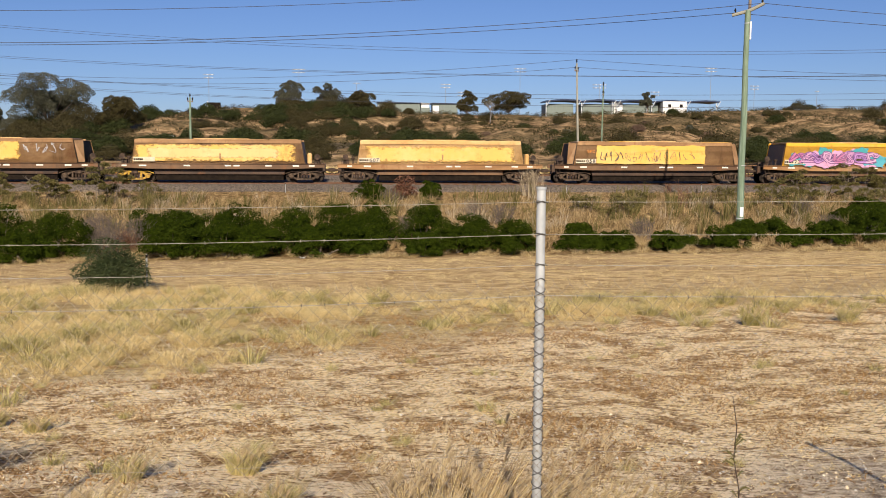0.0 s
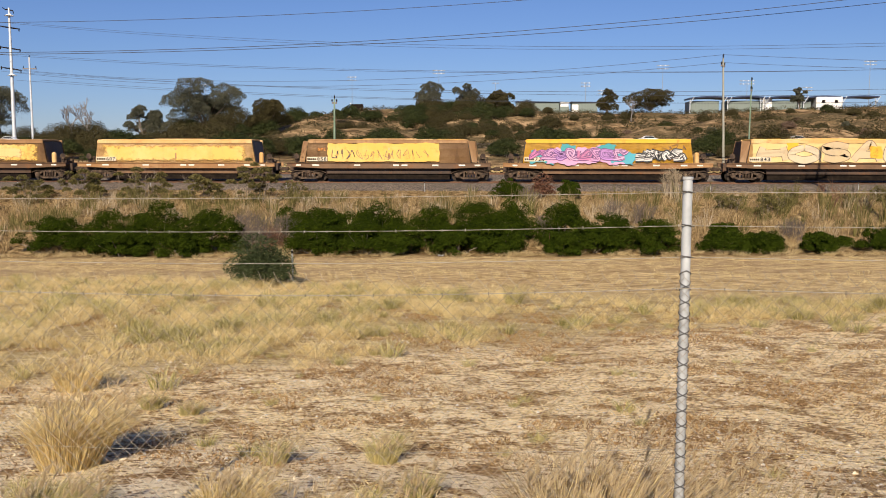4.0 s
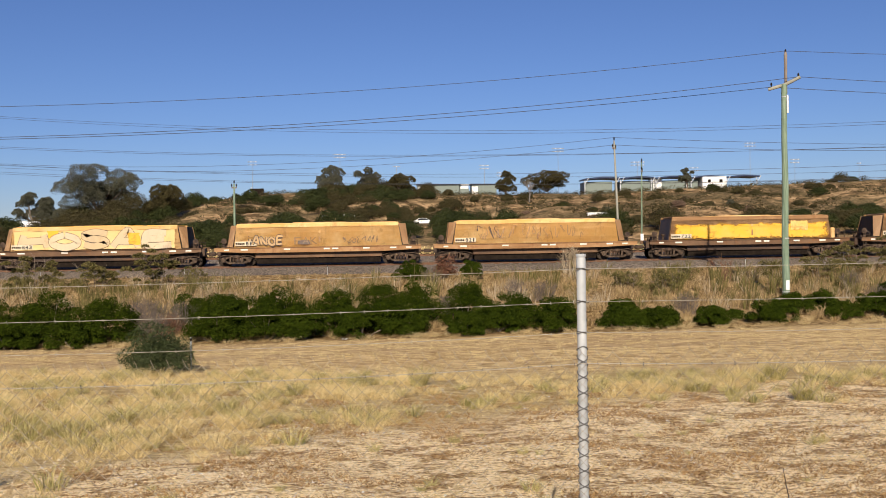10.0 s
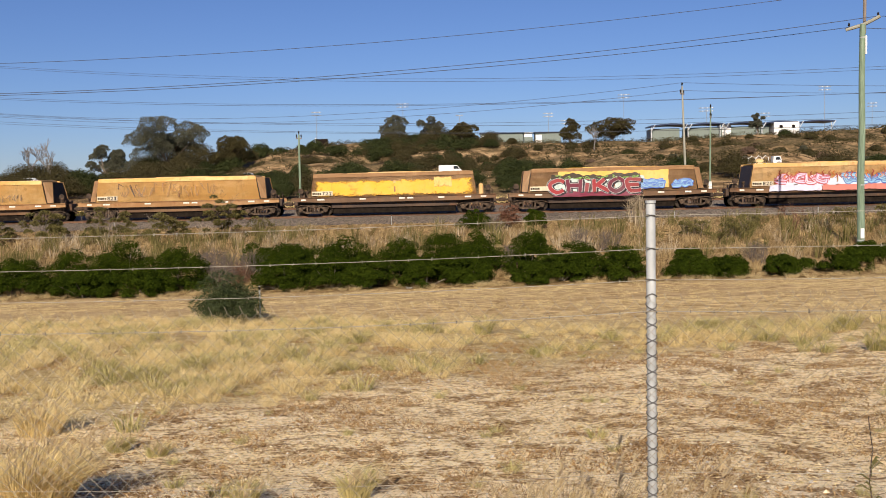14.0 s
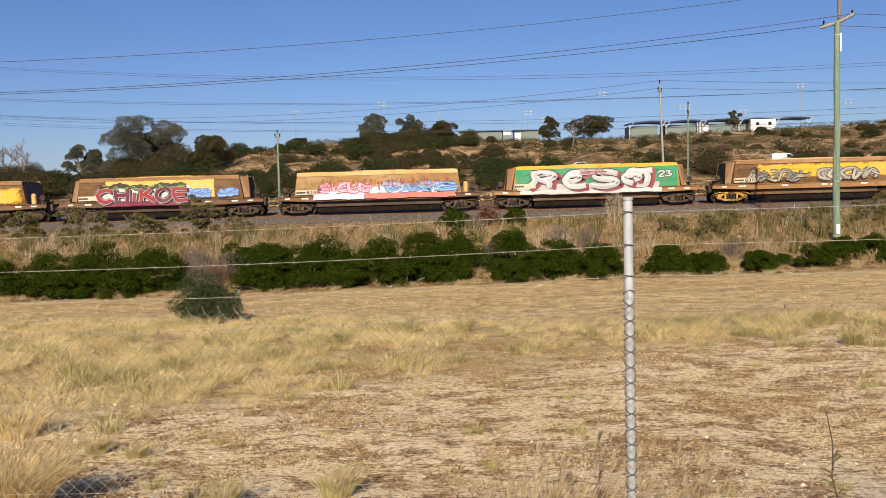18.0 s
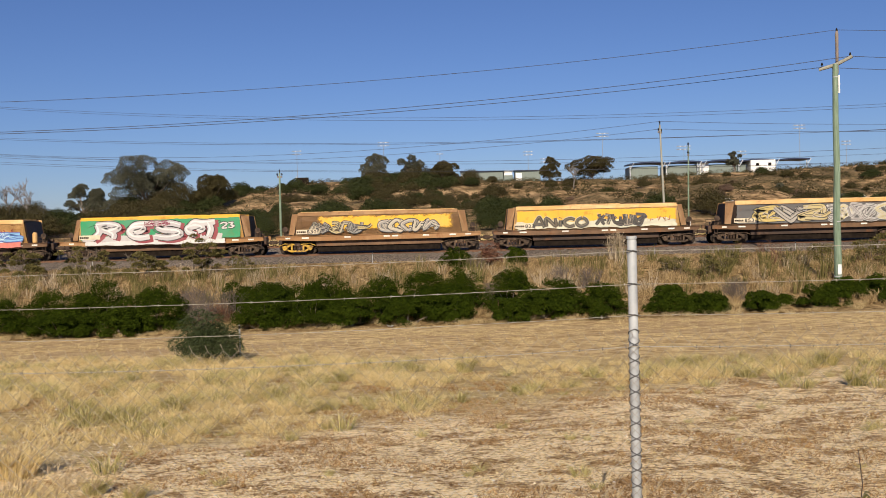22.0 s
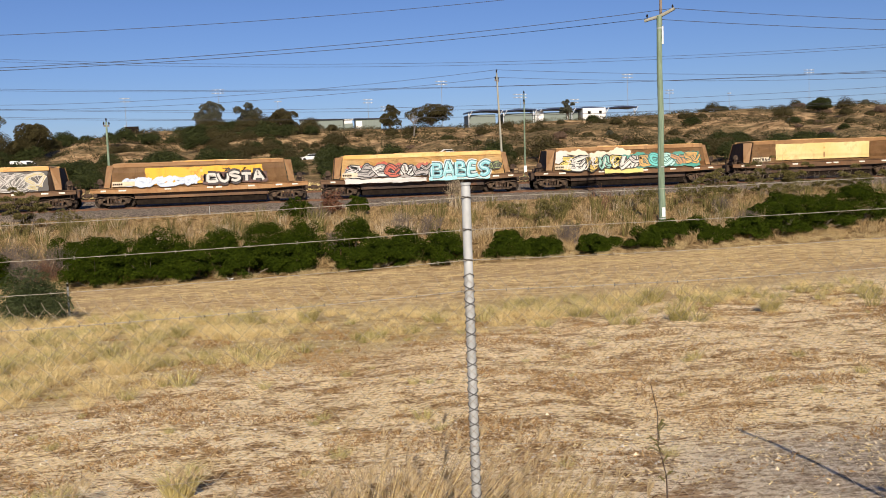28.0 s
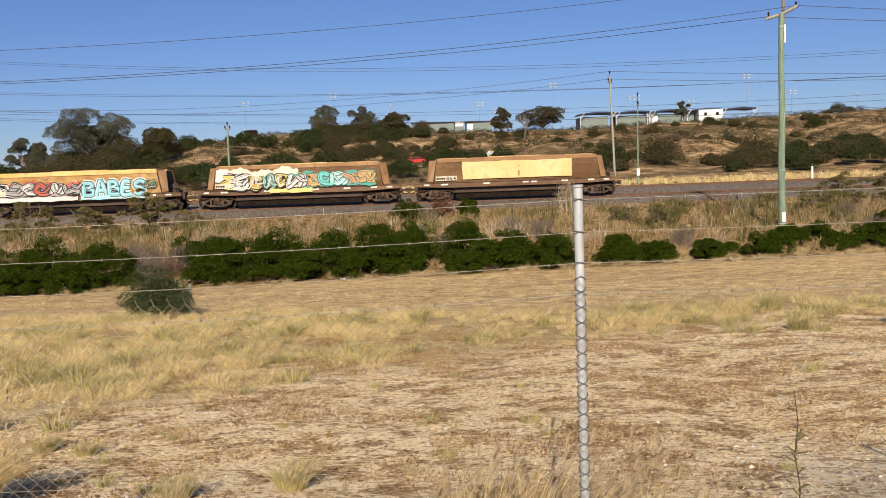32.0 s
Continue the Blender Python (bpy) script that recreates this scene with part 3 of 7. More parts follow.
def build_wagon():
    """One hopper wagon, its origin on the rails below its middle."""
    w = empty("hopper_wagon")
    T = {}
    # side sheets of the hopper, slightly leaning in towards the top, with a rolled top rail
    for s in (-1, 1):
        bm = bmesh.new()
        xs = [-5.92, -3.9, -1.95, 0.0, 1.95, 3.9, 5.92]
        zs = [(1.34, 1.42), (1.75, 1.47), (2.35, 1.49), (2.82, 1.45), (2.93, 1.41)]
        grid = [[bm.verts.new((x * (1 - 0.026 * (z - 1.36)), s * y, z)) for x in xs] for z, y in zs]
        for r0, r1 in zip(grid, grid[1:]):
            for k in range(len(xs) - 1):
                bm.faces.new((r0[k], r0[k + 1], r1[k + 1], r1[k]))
        bmesh.ops.solidify(bm, geom=bm.faces[:], thickness=0.05)
        ob = part("side_sheet", bm, M["orange"], w)
        if s < 0:
            T["side"] = ob
        bm = bmesh.new()
        tube(bm, [(-5.68, s * 1.44, 2.94), (5.68, s * 1.44, 2.94)], 0.05, 8)
        box(bm, -5.7, 5.7, min(s * 1.52, s * 1.40), max(s * 1.52, s * 1.40), 2.72, 2.91, 0.01)
        part("top_rail", bm, M["plate"], w)
    # hatches along the roof
    for k in range(5):
        x0 = -5.65 + 2.26 * k
        bm = prism(bmesh.new(), [(x0 + 0.03, 2.93), (x0 + 0.03, 2.99), (x0 + 0.2, 3.02), (x0 + 2.0, 3.02), (x0 + 2.19, 2.99), (x0 + 2.19, 2.93)], -1.2, 1.2)
        T["hatch%d" % k] = part("hatch_cover", bm, M["brown"], w)
    bm = bmesh.new()
    box(bm, -1.9, 1.9, -0.35, 0.35, 3.02, 3.07, 0.01)
    T["walk"] = part("roof_walkway", bm, M["tan"], w)
    # end slope sheets, the angled corner plates and the gap behind them
    for s in (-1, 1):
        bm = bmesh.new()
        a = [bm.verts.new(p) for p in ((s * 5.52, -1.38, 2.92), (s * 5.52, 1.38, 2.92), (s * 5.80, 1.38, 1.36), (s * 5.80, -1.38, 1.36))]
        bm.faces.new(a)
        bmesh.ops.solidify(bm, geom=bm.faces[:], thickness=0.05)
        part("slope_sheet", bm, M["brown"], w)
        for q in (-1, 1):
            bm = bmesh.new()
            c = [(s * 5.72, q * 1.37, 2.90), (s * 6.20, q * 0.88, 2.88), (s * 6.40, q * 1.30, 1.40), (s * 6.00, q * 1.40, 1.38)]
            a = [bm.verts.new(p) for p in c]
            bm.faces.new(a)
            bmesh.ops.solidify(bm, geom=bm.faces[:], thickness=0.04)
            ob = part("corner_plate", bm, M["plate"], w)
            if q < 0:
                T["plate%d" % s] = ob
        # end wall and end sheet take near-black paint for the shade on these faces
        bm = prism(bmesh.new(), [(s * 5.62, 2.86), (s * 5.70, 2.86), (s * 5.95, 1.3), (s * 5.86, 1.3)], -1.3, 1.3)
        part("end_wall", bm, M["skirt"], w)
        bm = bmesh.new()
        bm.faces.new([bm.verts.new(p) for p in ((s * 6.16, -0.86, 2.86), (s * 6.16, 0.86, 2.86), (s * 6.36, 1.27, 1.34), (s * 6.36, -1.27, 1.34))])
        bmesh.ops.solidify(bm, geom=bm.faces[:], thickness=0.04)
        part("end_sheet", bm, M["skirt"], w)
        # platform gear: rails, brake wheel, valves
        bm = bmesh.new()
        for q in (-1.15, 1.15):
            tube(bm, [(s * 6.6, q, 1.28), (s * 6.6, q, 1.72), (s * 7.05, q, 1.72), (s * 7.05, q, 1.28)], 0.02, 5)
            tube(bm, [(s * 6.6, q, 1.5), (s * 7.05, q, 1.5)], 0.016, 5)
        tube(bm, [(s * 7.05, -1.15, 1.72), (s * 7.05, 1.15, 1.72)], 0.02, 5)
        part("handrail", bm, M["bogie"], w)
        bm = bmesh.new()
        tube(bm, [(s * 6.75, -0.6, 1.3), (s * 6.75, -0.6, 1.95)], 0.03, 6)
        disc(bm, (s * 6.75, 1.80), 0.2, -0.72, -0.68, 14)
        box(bm, min(s * 6.5, s * 6.9), max(s * 6.5, s * 6.9), -0.45, 0.1, 1.3, 1.62, 0.03)
        tube(bm, [(s * 6.55, 0.5, 1.42), (s * 6.95, 0.5, 1.42)], 0.14, 10)
        part("brake_gear", bm, M["bogie"], w)
        bm = bmesh.new()
        tube(bm, [(s * 7.0, 0, 0.88), (s * 7.62, 0, 0.88)], 0.075, 8)
        box(bm, min(s * 7.5, s * 7.78), max(s * 7.5, s * 7.78), -0.16, 0.16, 0.74, 1.02, 0.04)
        part("coupler", bm, M["bogie"], w)
        bm = bmesh.new()
        tube(bm, [(s * 7.1, 0.35, 0.95), (s * 7.3, 0.33, 0.66), (s * 7.55, 0.3, 0.60), (s * 7.74, 0.26, 0.68)], 0.028, 6)
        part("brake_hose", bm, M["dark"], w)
        for q in (-1.30, 1.30):
            bm = bmesh.new()
            tube(bm, [(s * 6.9, q, 0.45), (s * 6.9, q, 1.3)], 0.016, 5)
            tube(bm, [(s * 7.12, q, 0.45), (s * 7.12, q, 1.3)], 0.016, 5)
            for z in (0.5, 0.78, 1.06):
                tube(bm, [(s * 6.9, q, z), (s * 7.12, q, z)], 0.014, 5)
            part("step_ladder", bm, M["bogie"], w)
    # underframe
    bm = box(bmesh.new(), -7.3, 7.3, -0.35, 0.35, 0.70, 1.28, 0.02)
    part("centre_sill", bm, M["skirt"], w)
    for s in (-1, 1):
        bm = bmesh.new()
        prism(bm, [(-7.3, 1.06), (-7.3, 1.30), (7.3, 1.30), (7.3, 1.06), (4.75, 0.94), (-4.75, 0.94)], s * 1.28, s * 1.40)
        box(bm, -7.3, 7.3, min(s * 1.26, s * 1.46), max(s * 1.26, s * 1.46), 1.28, 1.33, 0.01)
        ob = part("side_sill", bm, M["sill"], w)
        if s < 0:
            T["sill"] = ob
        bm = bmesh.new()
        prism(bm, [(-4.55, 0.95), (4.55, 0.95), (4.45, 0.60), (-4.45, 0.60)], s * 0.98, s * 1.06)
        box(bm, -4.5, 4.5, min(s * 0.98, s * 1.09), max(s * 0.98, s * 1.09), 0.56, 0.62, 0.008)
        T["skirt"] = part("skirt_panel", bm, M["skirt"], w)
    # chutes and gate beam: shade under the wagon put into their near-black colour
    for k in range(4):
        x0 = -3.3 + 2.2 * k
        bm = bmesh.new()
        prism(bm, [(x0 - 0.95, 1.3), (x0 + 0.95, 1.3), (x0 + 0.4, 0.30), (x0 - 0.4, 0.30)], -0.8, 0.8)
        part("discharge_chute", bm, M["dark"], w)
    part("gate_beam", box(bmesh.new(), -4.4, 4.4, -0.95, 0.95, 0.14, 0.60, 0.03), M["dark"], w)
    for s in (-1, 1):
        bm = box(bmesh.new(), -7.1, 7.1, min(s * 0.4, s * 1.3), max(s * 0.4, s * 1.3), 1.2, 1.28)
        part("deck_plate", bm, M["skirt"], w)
    # the little sight box on the near side, and bracket
    part("side_bracket", box(bmesh.new(), 0.05, 0.17, -1.56, -1.46, 1.62, 2.02, 0.01), M["brown"], w)
    part("card_holder", box(bmesh.new(), 0.02, 0.2, -1.55, -1.46, 2.25, 2.42, 0.01), M["tan"], w)
    for x, n in ((-6.45, 0.34), (-5.2, 0.5), (-2.2, 0.45), (0.6, 0.42), (1.2, 0.42), (3.4, 0.45), (5.3, 0.45), (6.4, 0.4)):
        rb = bmesh.new()
        box(rb, x - n / 2, x + n / 2, -1.415, -1.40, 1.12, 1.22)
        part("reflector", rb, M["reflect"], w)
    # number panel
    bm = box(bmesh.new(), -5.8, -4.32, -1.562, -1.556, 1.45, 1.76)
    T["panel"] = part("number_panel", bm, M["panel"], w)
    for k in range(5):
        part("number_bar", box(bmesh.new(), -5.76 + 0.13 * k, -5.66 + 0.13 * k, -1.566, -1.563, 1.53, 1.66), M["dark"], w)
    # bogies
    fs, sp, ws, bo = bogie_parts()
    first = None
    for x in (-5.85, 5.85):
        if first is None:
            b = part("bogie", bo, M["bogie"], w)
            b.matrix_basis = pose(x, 0, 0)
            f = part("side_frame", fs, M["frame"], b)
            f.matrix_basis = pose(0, -0.93, 0)
            share("side_frame", f, b, pose(0, 0.93, 0, 0, 0, 180))
            g = part("spring", sp, M["bogie"], b)
            g.matrix_basis = pose(-0.2, -0.93, 0)
            for q in (0.0, 0.2):
                share("spring", g, b, pose(q, -0.93, 0))
            h = part("wheelset", ws, M["wheel"], b)
            h.matrix_basis = pose(-0.89, 0, 0)
            share("wheelset", h, b, pose(0.89, 0, 0))
            first = b
        else:
            b = share("bogie", first, w, pose(x, 0, 0))
            for c in first.children:
                share(c.name.split(".")[0], c, b, c.matrix_basis.copy())
    return w


SPRAY = {}


def spray(c):
    """Spray paint of one colour."""
    if c not in SPRAY:
        SPRAY[c] = paint_material("spray_paint", c, tuple(0.82 * v + 0.05 for v in c), tuple(0.5 * v + 0.06 for v in c), 0.22, 0.35)
    return SPRAY[c]


SIDE_Y = -1.545


def patch(w, x0, x1, z0, z1, material, seed, wob=0.08, layer=0, name="paint_patch", label=""):
    """A thin coat of paint with a ragged edge."""
    rng = random.Random(seed)
    pts = []
    ph = [rng.uniform(0, 6.28) for _ in range(8)]

    def wave(u, a):
        return wob * (0.55 * math.sin(1.7 * u + ph[a]) + 0.45 * math.sin(4.3 * u + ph[a + 1]) + 0.22 * math.sin(13.0 * u + ph[a]))
    nx, nz = max(3, int((x1 - x0) / 0.1)), max(3, int((z1 - z0) / 0.1))
    for k in range(nx):
        x = x0 + (x1 - x0) * k / nx
        pts.append((x, z0 + 0.6 * wave(x, 0)))
    for k in range(nz):
        z = z0 + (z1 - z0) * k / nz
        pts.append((x1 + wave(3 * z, 2), z))
    for k in range(nx):
        x = x1 - (x1 - x0) * k / nx
        pts.append((x, z1 + wave(x, 4)))
    for k in range(nz):
        z = z1 - (z1 - z0) * k / nz
        pts.append((x0 + wave(3 * z, 6), z))
    pts = [(max(min(x, 5.86 - 0.14 * (z - 1.36)), -5.86 + 0.14 * (z - 1.36)), z) for x, z in pts]
    return part(name, prism(bmesh.new(), pts, SIDE_Y - 0.006 * layer - 0.004, SIDE_Y - 0.006 * layer), material, w, label)


def ribbon(bm, pts, width, y, blunt=0.55):
    """A flat stroke through the points, its ends drawn in to the share given."""
    pts = [Vector((p[0], 0, p[1])) for p in pts]
    fine = []
    for i in range(len(pts) - 1):
        p0, p1, p2, p3 = pts[max(i - 1, 0)], pts[i], pts[i + 1], pts[min(i + 2, len(pts) - 1)]
        for k in range(5):
            t = k / 5
            fine.append(0.5 * (2 * p1 + (p2 - p0) * t + (2 * p0 - 5 * p1 + 4 * p2 - p3) * t * t + (3 * p1 - p0 - 3 * p2 + p3) * t ** 3))
    fine.append(pts[-1])
    prev = None
    n = len(fine)
    for i, p in enumerate(fine):
        d = (fine[min(i + 1, n - 1)] - fine[max(i - 1, 0)]).normalized()
        q = Vector((-d.z, 0, d.x)) * width / 2 * (blunt + (1 - blunt) * math.sin(math.pi * min(max(i / (n - 1), 0.08), 0.92)))
        a, b = bm.verts.new((p.x + q.x, y, p.z + q.z)), bm.verts.new((p.x - q.x, y, p.z - q.z))
        if prev:
            bm.faces.new((prev[0], a, b, prev[1]))
        prev = (a, b)


# strokes of sprayed capitals in a unit box
STROKES = {
    "A": "0,0 .42,1 .6,1 1,0|.22,.36 .8,.36", "B": ".04,0 .06,1|.06,.97 .8,.92 .8,.62 .2,.53 .95,.44 .92,.06 .04,.03",
    "C": ".95,.82 .55,1 .06,.72 .06,.28 .55,0 .98,.18", "E": ".95,.92 .2,.97 .05,.5 .2,.03 1,.08|.1,.52 .8,.52",
    "H": ".06,0 .1,1|.95,1 .9,0|.08,.5 .92,.54", "I": ".5,0 .5,.7|.5,.93 .52,1", "K": ".08,0 .1,1|.95,1 .2,.45|.32,.56 1,0",
    "N": ".02,0 .1,1 .88,.04 .95,1", "O": ".5,1 .06,.72 .06,.28 .5,0 .94,.28 .94,.72 .52,1", "R": ".02,0 .1,1|.08,.97 .85,.93 .82,.58 .14,.48|.4,.5 1,0",
    "S": ".95,.84 .5,1 .08,.78 .3,.56 .8,.44 .94,.2 .5,0 .02,.14", "T": "0,.94 .5,.98 1,.94|.54,.95 .46,0", "U": ".05,1 .08,.25 .5,0 .9,.25 .95,1",
    "2": ".05,.78 .5,1 .9,.74 .08,.03 1,.03", "3": ".05,.95 .8,.95 .42,.56 .92,.3 .5,0 .05,.1",
    "r": "-.1,0 .2,.45 .16,.98|.12,.96 .6,1 .92,.78 .62,.52 .36,.66 .55,.78|.5,.5 .72,.3 .74,0", "e": ".38,.42 .62,.5 .66,.7 .42,.74 .2,.5 .34,.16 .72,.04 1.05,.12|.2,.5 .36,.9 .86,.98",
    "t": ".42,.4 .6,.56 .44,.74 .14,.62 .08,.36 .3,.14|.14,.62 .34,.96 .66,.92 1.1,.98|.84,.93 .9,.5 .82,0"}


def wild(w, x0, x1, z0, z1, fill, line, seed, letters=6, fat=0.3, rim=0.065, layer=2, label="sprayed lettering too tangled to read", shine=None):
    """Interlocked letter-like strokes, outlined: sprayed lettering that cannot be read."""
    rng = random.Random(seed)
    step_, h = (x1 - x0) / letters, z1 - z0
    fat = min(fat, 0.42 * step_, 0.30 * h)
    kinds = sorted(STROKES)
    base = SIDE_Y - 0.006 * layer
    for k in range(letters):
        cx = x0 + step_ * (k + 0.5)
        lean, flare = rng.uniform(-0.3, 0.3), rng.uniform(-0.25, 0.25)
        over, aside = rng.random() < 0.5, rng.random() < 0.5
        strokes = []
        for st in STROKES[rng.choice(kinds)].split("|") + STROKES[rng.choice(kinds)].split("|")[:1]:
            pts = []
            for q in st.split():
                u, v = (float(n) for n in q.split(","))
                u, v = v if aside else 1 - u, u if aside else (1 - v if over else v)
                u, v = u + rng.uniform(-0.2, 0.2), min(1.0, max(0.0, v + rng.uniform(-0.16, 0.16)))
                pts.append((cx + (u - 0.5) * (1.15 * step_ - 0.5 * fat) * (1 + flare * (2 * v - 1)) + lean * (v - 0.5) * h, z0 + fat / 2 + v * (h - fat)))
            strokes.append(pts)
        # a spur that crosses into the next letter
        strokes.append([(cx, z0 + h * rng.uniform(0.2, 0.8)), (cx + 0.4 * step_, z0 + h * rng.uniform(0.3, 0.7)), (cx + 0.75 * step_, z0 + h * rng.uniform(0.1, 0.95))])
        a, b, d = bmesh.new(), bmesh.new(), bmesh.new()
        for j, ln in enumerate(strokes):
            f = fat * (1.0 if j < len(strokes) - 1 else 0.6)
            y = base - 0.0046 * k - 0.001 * j
            ribbon(a, ln, f + 2 * rim, y, 0.8)
            ribbon(b, ln, f, y - 0.0007, 0.75)
            ribbon(d, [(px - 0.2 * f, pz + 0.15 * f) for px, pz in ln], 0.045, y - 0.0012, 0.3)
        g = part("graffiti_letter", a, spray(line), w, label)
        part("letter_fill", b, spray(fill[k % len(fill)] if isinstance(fill, list) else fill), g)
        part("letter_line", d, spray(shine or line), g)


def word(w, text, x0, x1, z0, z1, colour, fat=0.03, layer=2, name="number"):
    """Plain stencilled characters, each fitted to its share of a box."""
    cw = (x1 - x0) / len(text)
    for k, c in enumerate(text):
        me = lettering(c, 1.0, fat)
        v = np.array([q.co for q in me.vertices])
        lo, hi = v.min(0), v.max(0)
        n = (v - (lo + hi) / 2) / np.maximum(hi - lo, 1e-6)
        wd = cw * (0.45 if c in "Ii1" else 0.82)
        for q, e in zip(me.vertices, n):
            q.co = (x0 + cw * (k + 0.5) + e[0] * wd, SIDE_Y - 0.006 * layer - 0.005 - 0.0009 * k, (z0 + z1) / 2 + e[2] * (z1 - z0))
        me.materials.append(spray(colour))
        new(name + "_character", me).parent = w


def piece(w, text, x0, x1, z0, z1, fill, line, fat=0.26, rim=0.04, halo=None, edge=None, shade=None, drop=(0.14, -0.08), shine=None, layer=2, seed=1, sway=0.12, label=""):
    """Sprayed letters that can be read: fat bent strokes with outline, and where given a halo and its edge, a drop shadow and a shine."""
    rng = random.Random(seed)
    share_ = [0.5 if c == "I" else 1.0 for c in text]
    unit, x = (x1 - x0) / sum(share_), x0
    base = SIDE_Y - 0.006 * layer
    for k, c in enumerate(text):
        cw = unit * share_[k]
        lean, flare, lift, grow = rng.uniform(-sway, sway), rng.uniform(-0.2, 0.2), rng.uniform(-0.04, 0.04), rng.uniform(0.94, 1.06)
        inset = fat / 2
        strokes = []
        for st in STROKES[c].split("|"):
            pts = []
            for q in st.split():
                u, v = (float(n) for n in q.split(","))
                u += rng.uniform(-0.03, 0.03)
                du = (u - 0.5) * max(cw * 1.08 - fat, 0.1) * (1 + flare * (v - 0.5) * 2)
                pts.append((x + cw / 2 + du + lean * (v - 0.5) * (z1 - z0), z0 + inset + lift + v * ((z1 - z0) * grow - fat)))
            strokes.append(pts)
        y = base - 0.004 * k

        def coat(name, width, yy, colour, parent, dx=0.0, dz=0.0, blunt=0.86):
            bm = bmesh.new()
            for j, pts in enumerate(strokes):
                ribbon(bm, [(a + dx, b + dz) for a, b in pts], width, yy - 0.0003 * j, blunt)
            return part(name, bm, spray(colour), parent)
        g = coat("graffiti_letter", fat + 2 * rim, y - 0.001, line, w)
        if label:
            tagged(g, label)
        coat("letter_fill", fat, y - 0.002, fill[k % len(fill)] if isinstance(fill, list) else fill, g)
        if halo:
            coat("letter_halo", fat + 5 * rim, base + 0.002, halo, g)
        if edge:
            coat("letter_edge", fat + 6.6 * rim, base + 0.0045, edge, g)
        if shade:
            coat("letter_shadow", fat + 2 * rim, base + 0.0008, shade, g, *drop)
        if shine:
            coat("letter_shine", fat * 0.3, y - 0.003, shine, g, -0.16 * fat, 0.14 * fat, 0.3)
        x += cw


def scribble(w, x0, x1, z0, z1, c, seed, n=5, width=0.05, layer=3):
    rng = random.Random(seed)
    for k in range(n):
        bm = bmesh.new()
        cx = x0 + (x1 - x0) * (k + 0.5) / n
        s = (x1 - x0) / n
        pts = [(cx + rng.uniform(-0.5, 0.5) * s, z0 + rng.uniform(0, 1) * (z1 - z0)) for _ in range(5)]
        ribbon(bm, pts, width, SIDE_Y - 0.006 * layer - 0.0005 * k)
        part("graffiti_stroke", bm, spray(c), w)


def flames(w, x0, x1, z0, h, colours, seed, n):
    """Tongues of sprayed flame that lick up over a piece."""
    rng = random.Random(seed)
    for k in range(n):
        x, t = x0 + (x1 - x0) * (k + rng.uniform(0.1, 0.9)) / n, h * rng.uniform(0.45, 1.1)
        b = rng.choice((-1, 1)) * 0.13
        bm = bmesh.new()
        ribbon(bm, [(x - b, z0 - 0.1), (x + b * 0.6, z0 + 0.3 * t), (x - b * 0.3, z0 + 0.65 * t), (x + b * 0.7, z0 + t)], 0.085, SIDE_Y - 0.019 - 0.0004 * k, 0.25)
        part("graffiti_flame", bm, spray(colours[k % len(colours)]), w)


BLACK, WHITE, GREY, PINK, BLUE, LBLUE, GREEN, MAROON, SILVER, ORG = ((0.02, 0.02, 0.022), (0.62, 0.60, 0.56), (0.22, 0.21, 0.20), (0.56, 0.17, 0.34), (0.08, 0.16, 0.50), (0.27, 0.47, 0.60), (0.03, 0.27, 0.11), (0.20, 0.02, 0.05), (0.50, 0.47, 0.45), (0.75, 0.28, 0.05))

# number, side paint, sill paint, hatch paints, words of the label
WAGONS = [
    ("", "brown", "sill", "bbbbb", "brown-stained hopper wagon with yellow paint patch and sprayed lettering"),
    ("", "brown", "sill", "bbbbb", "brown-stained hopper wagon with a long pale yellow patch"),
    ("607", "tan", "sill_o", "ttttt", "plain faded tan hopper wagon with orange sill"),
    ("858", "brown", "sill", "rybwy", "brown hopper wagon with yellow panel and black scrawl"),
    ("721", "yellow", "sill_o", "byrty", "yellow hopper wagon sprayed with a pink and teal piece"),
    ("843", "tan", "sill", "yyyyy", "tan hopper wagon sprayed with huge pale bubble letters"),
    ("817", "orange", "sill_o", "ttttt", "faded orange hopper wagon with grey sprayed tags"),
    ("821", "orange", "sill_o", "ttttt", "faded orange hopper wagon with worn scratched lettering"),
    ("722", "brown", "sill", "rtwtb", "brown hopper wagon with a ragged bright yellow repaint"),
    ("", "brown", "sill", "bybyb", "brown hopper wagon sprayed with maroon letters outlined in white"),
    ("820", "tan", "sill", "ybytt", "tan hopper wagon sprayed with flames and blue lettering"),
    ("", "orange", "sill_o", "yyyyy", "hopper wagon sprayed green with large silver letters"),
    ("830", "brown", "sill_o", "ttttt", "brown hopper wagon with yellow panel and black outlined letters"),
    ("823", "tan", "sill", "bbbbb", "yellow hopper wagon sprayed with pale lettering outlined in black"),
    ("853", "skirt", "sill", "ttttt", "dark hopper wagon sprayed with grey and yellow wild lettering"),
    ("", "brown", "sill_o", "bbytt", "brown hopper wagon with pale blue and white sprayed letters"),
    ("", "orange", "sill", "ttttt", "orange hopper wagon with grey and turquoise sprayed letters"),
    ("", "brown", "sill", "ttttt", "brown hopper wagon sprayed yellow and green from end to end"),
    ("864", "brown", "sill", "tbbbt", "brown hopper wagon with a clean pale yellow panel"),
]
HATCH = {"b": "brown", "t": "tan", "y": "yellow", "r": "sill_o", "w": "cream"}


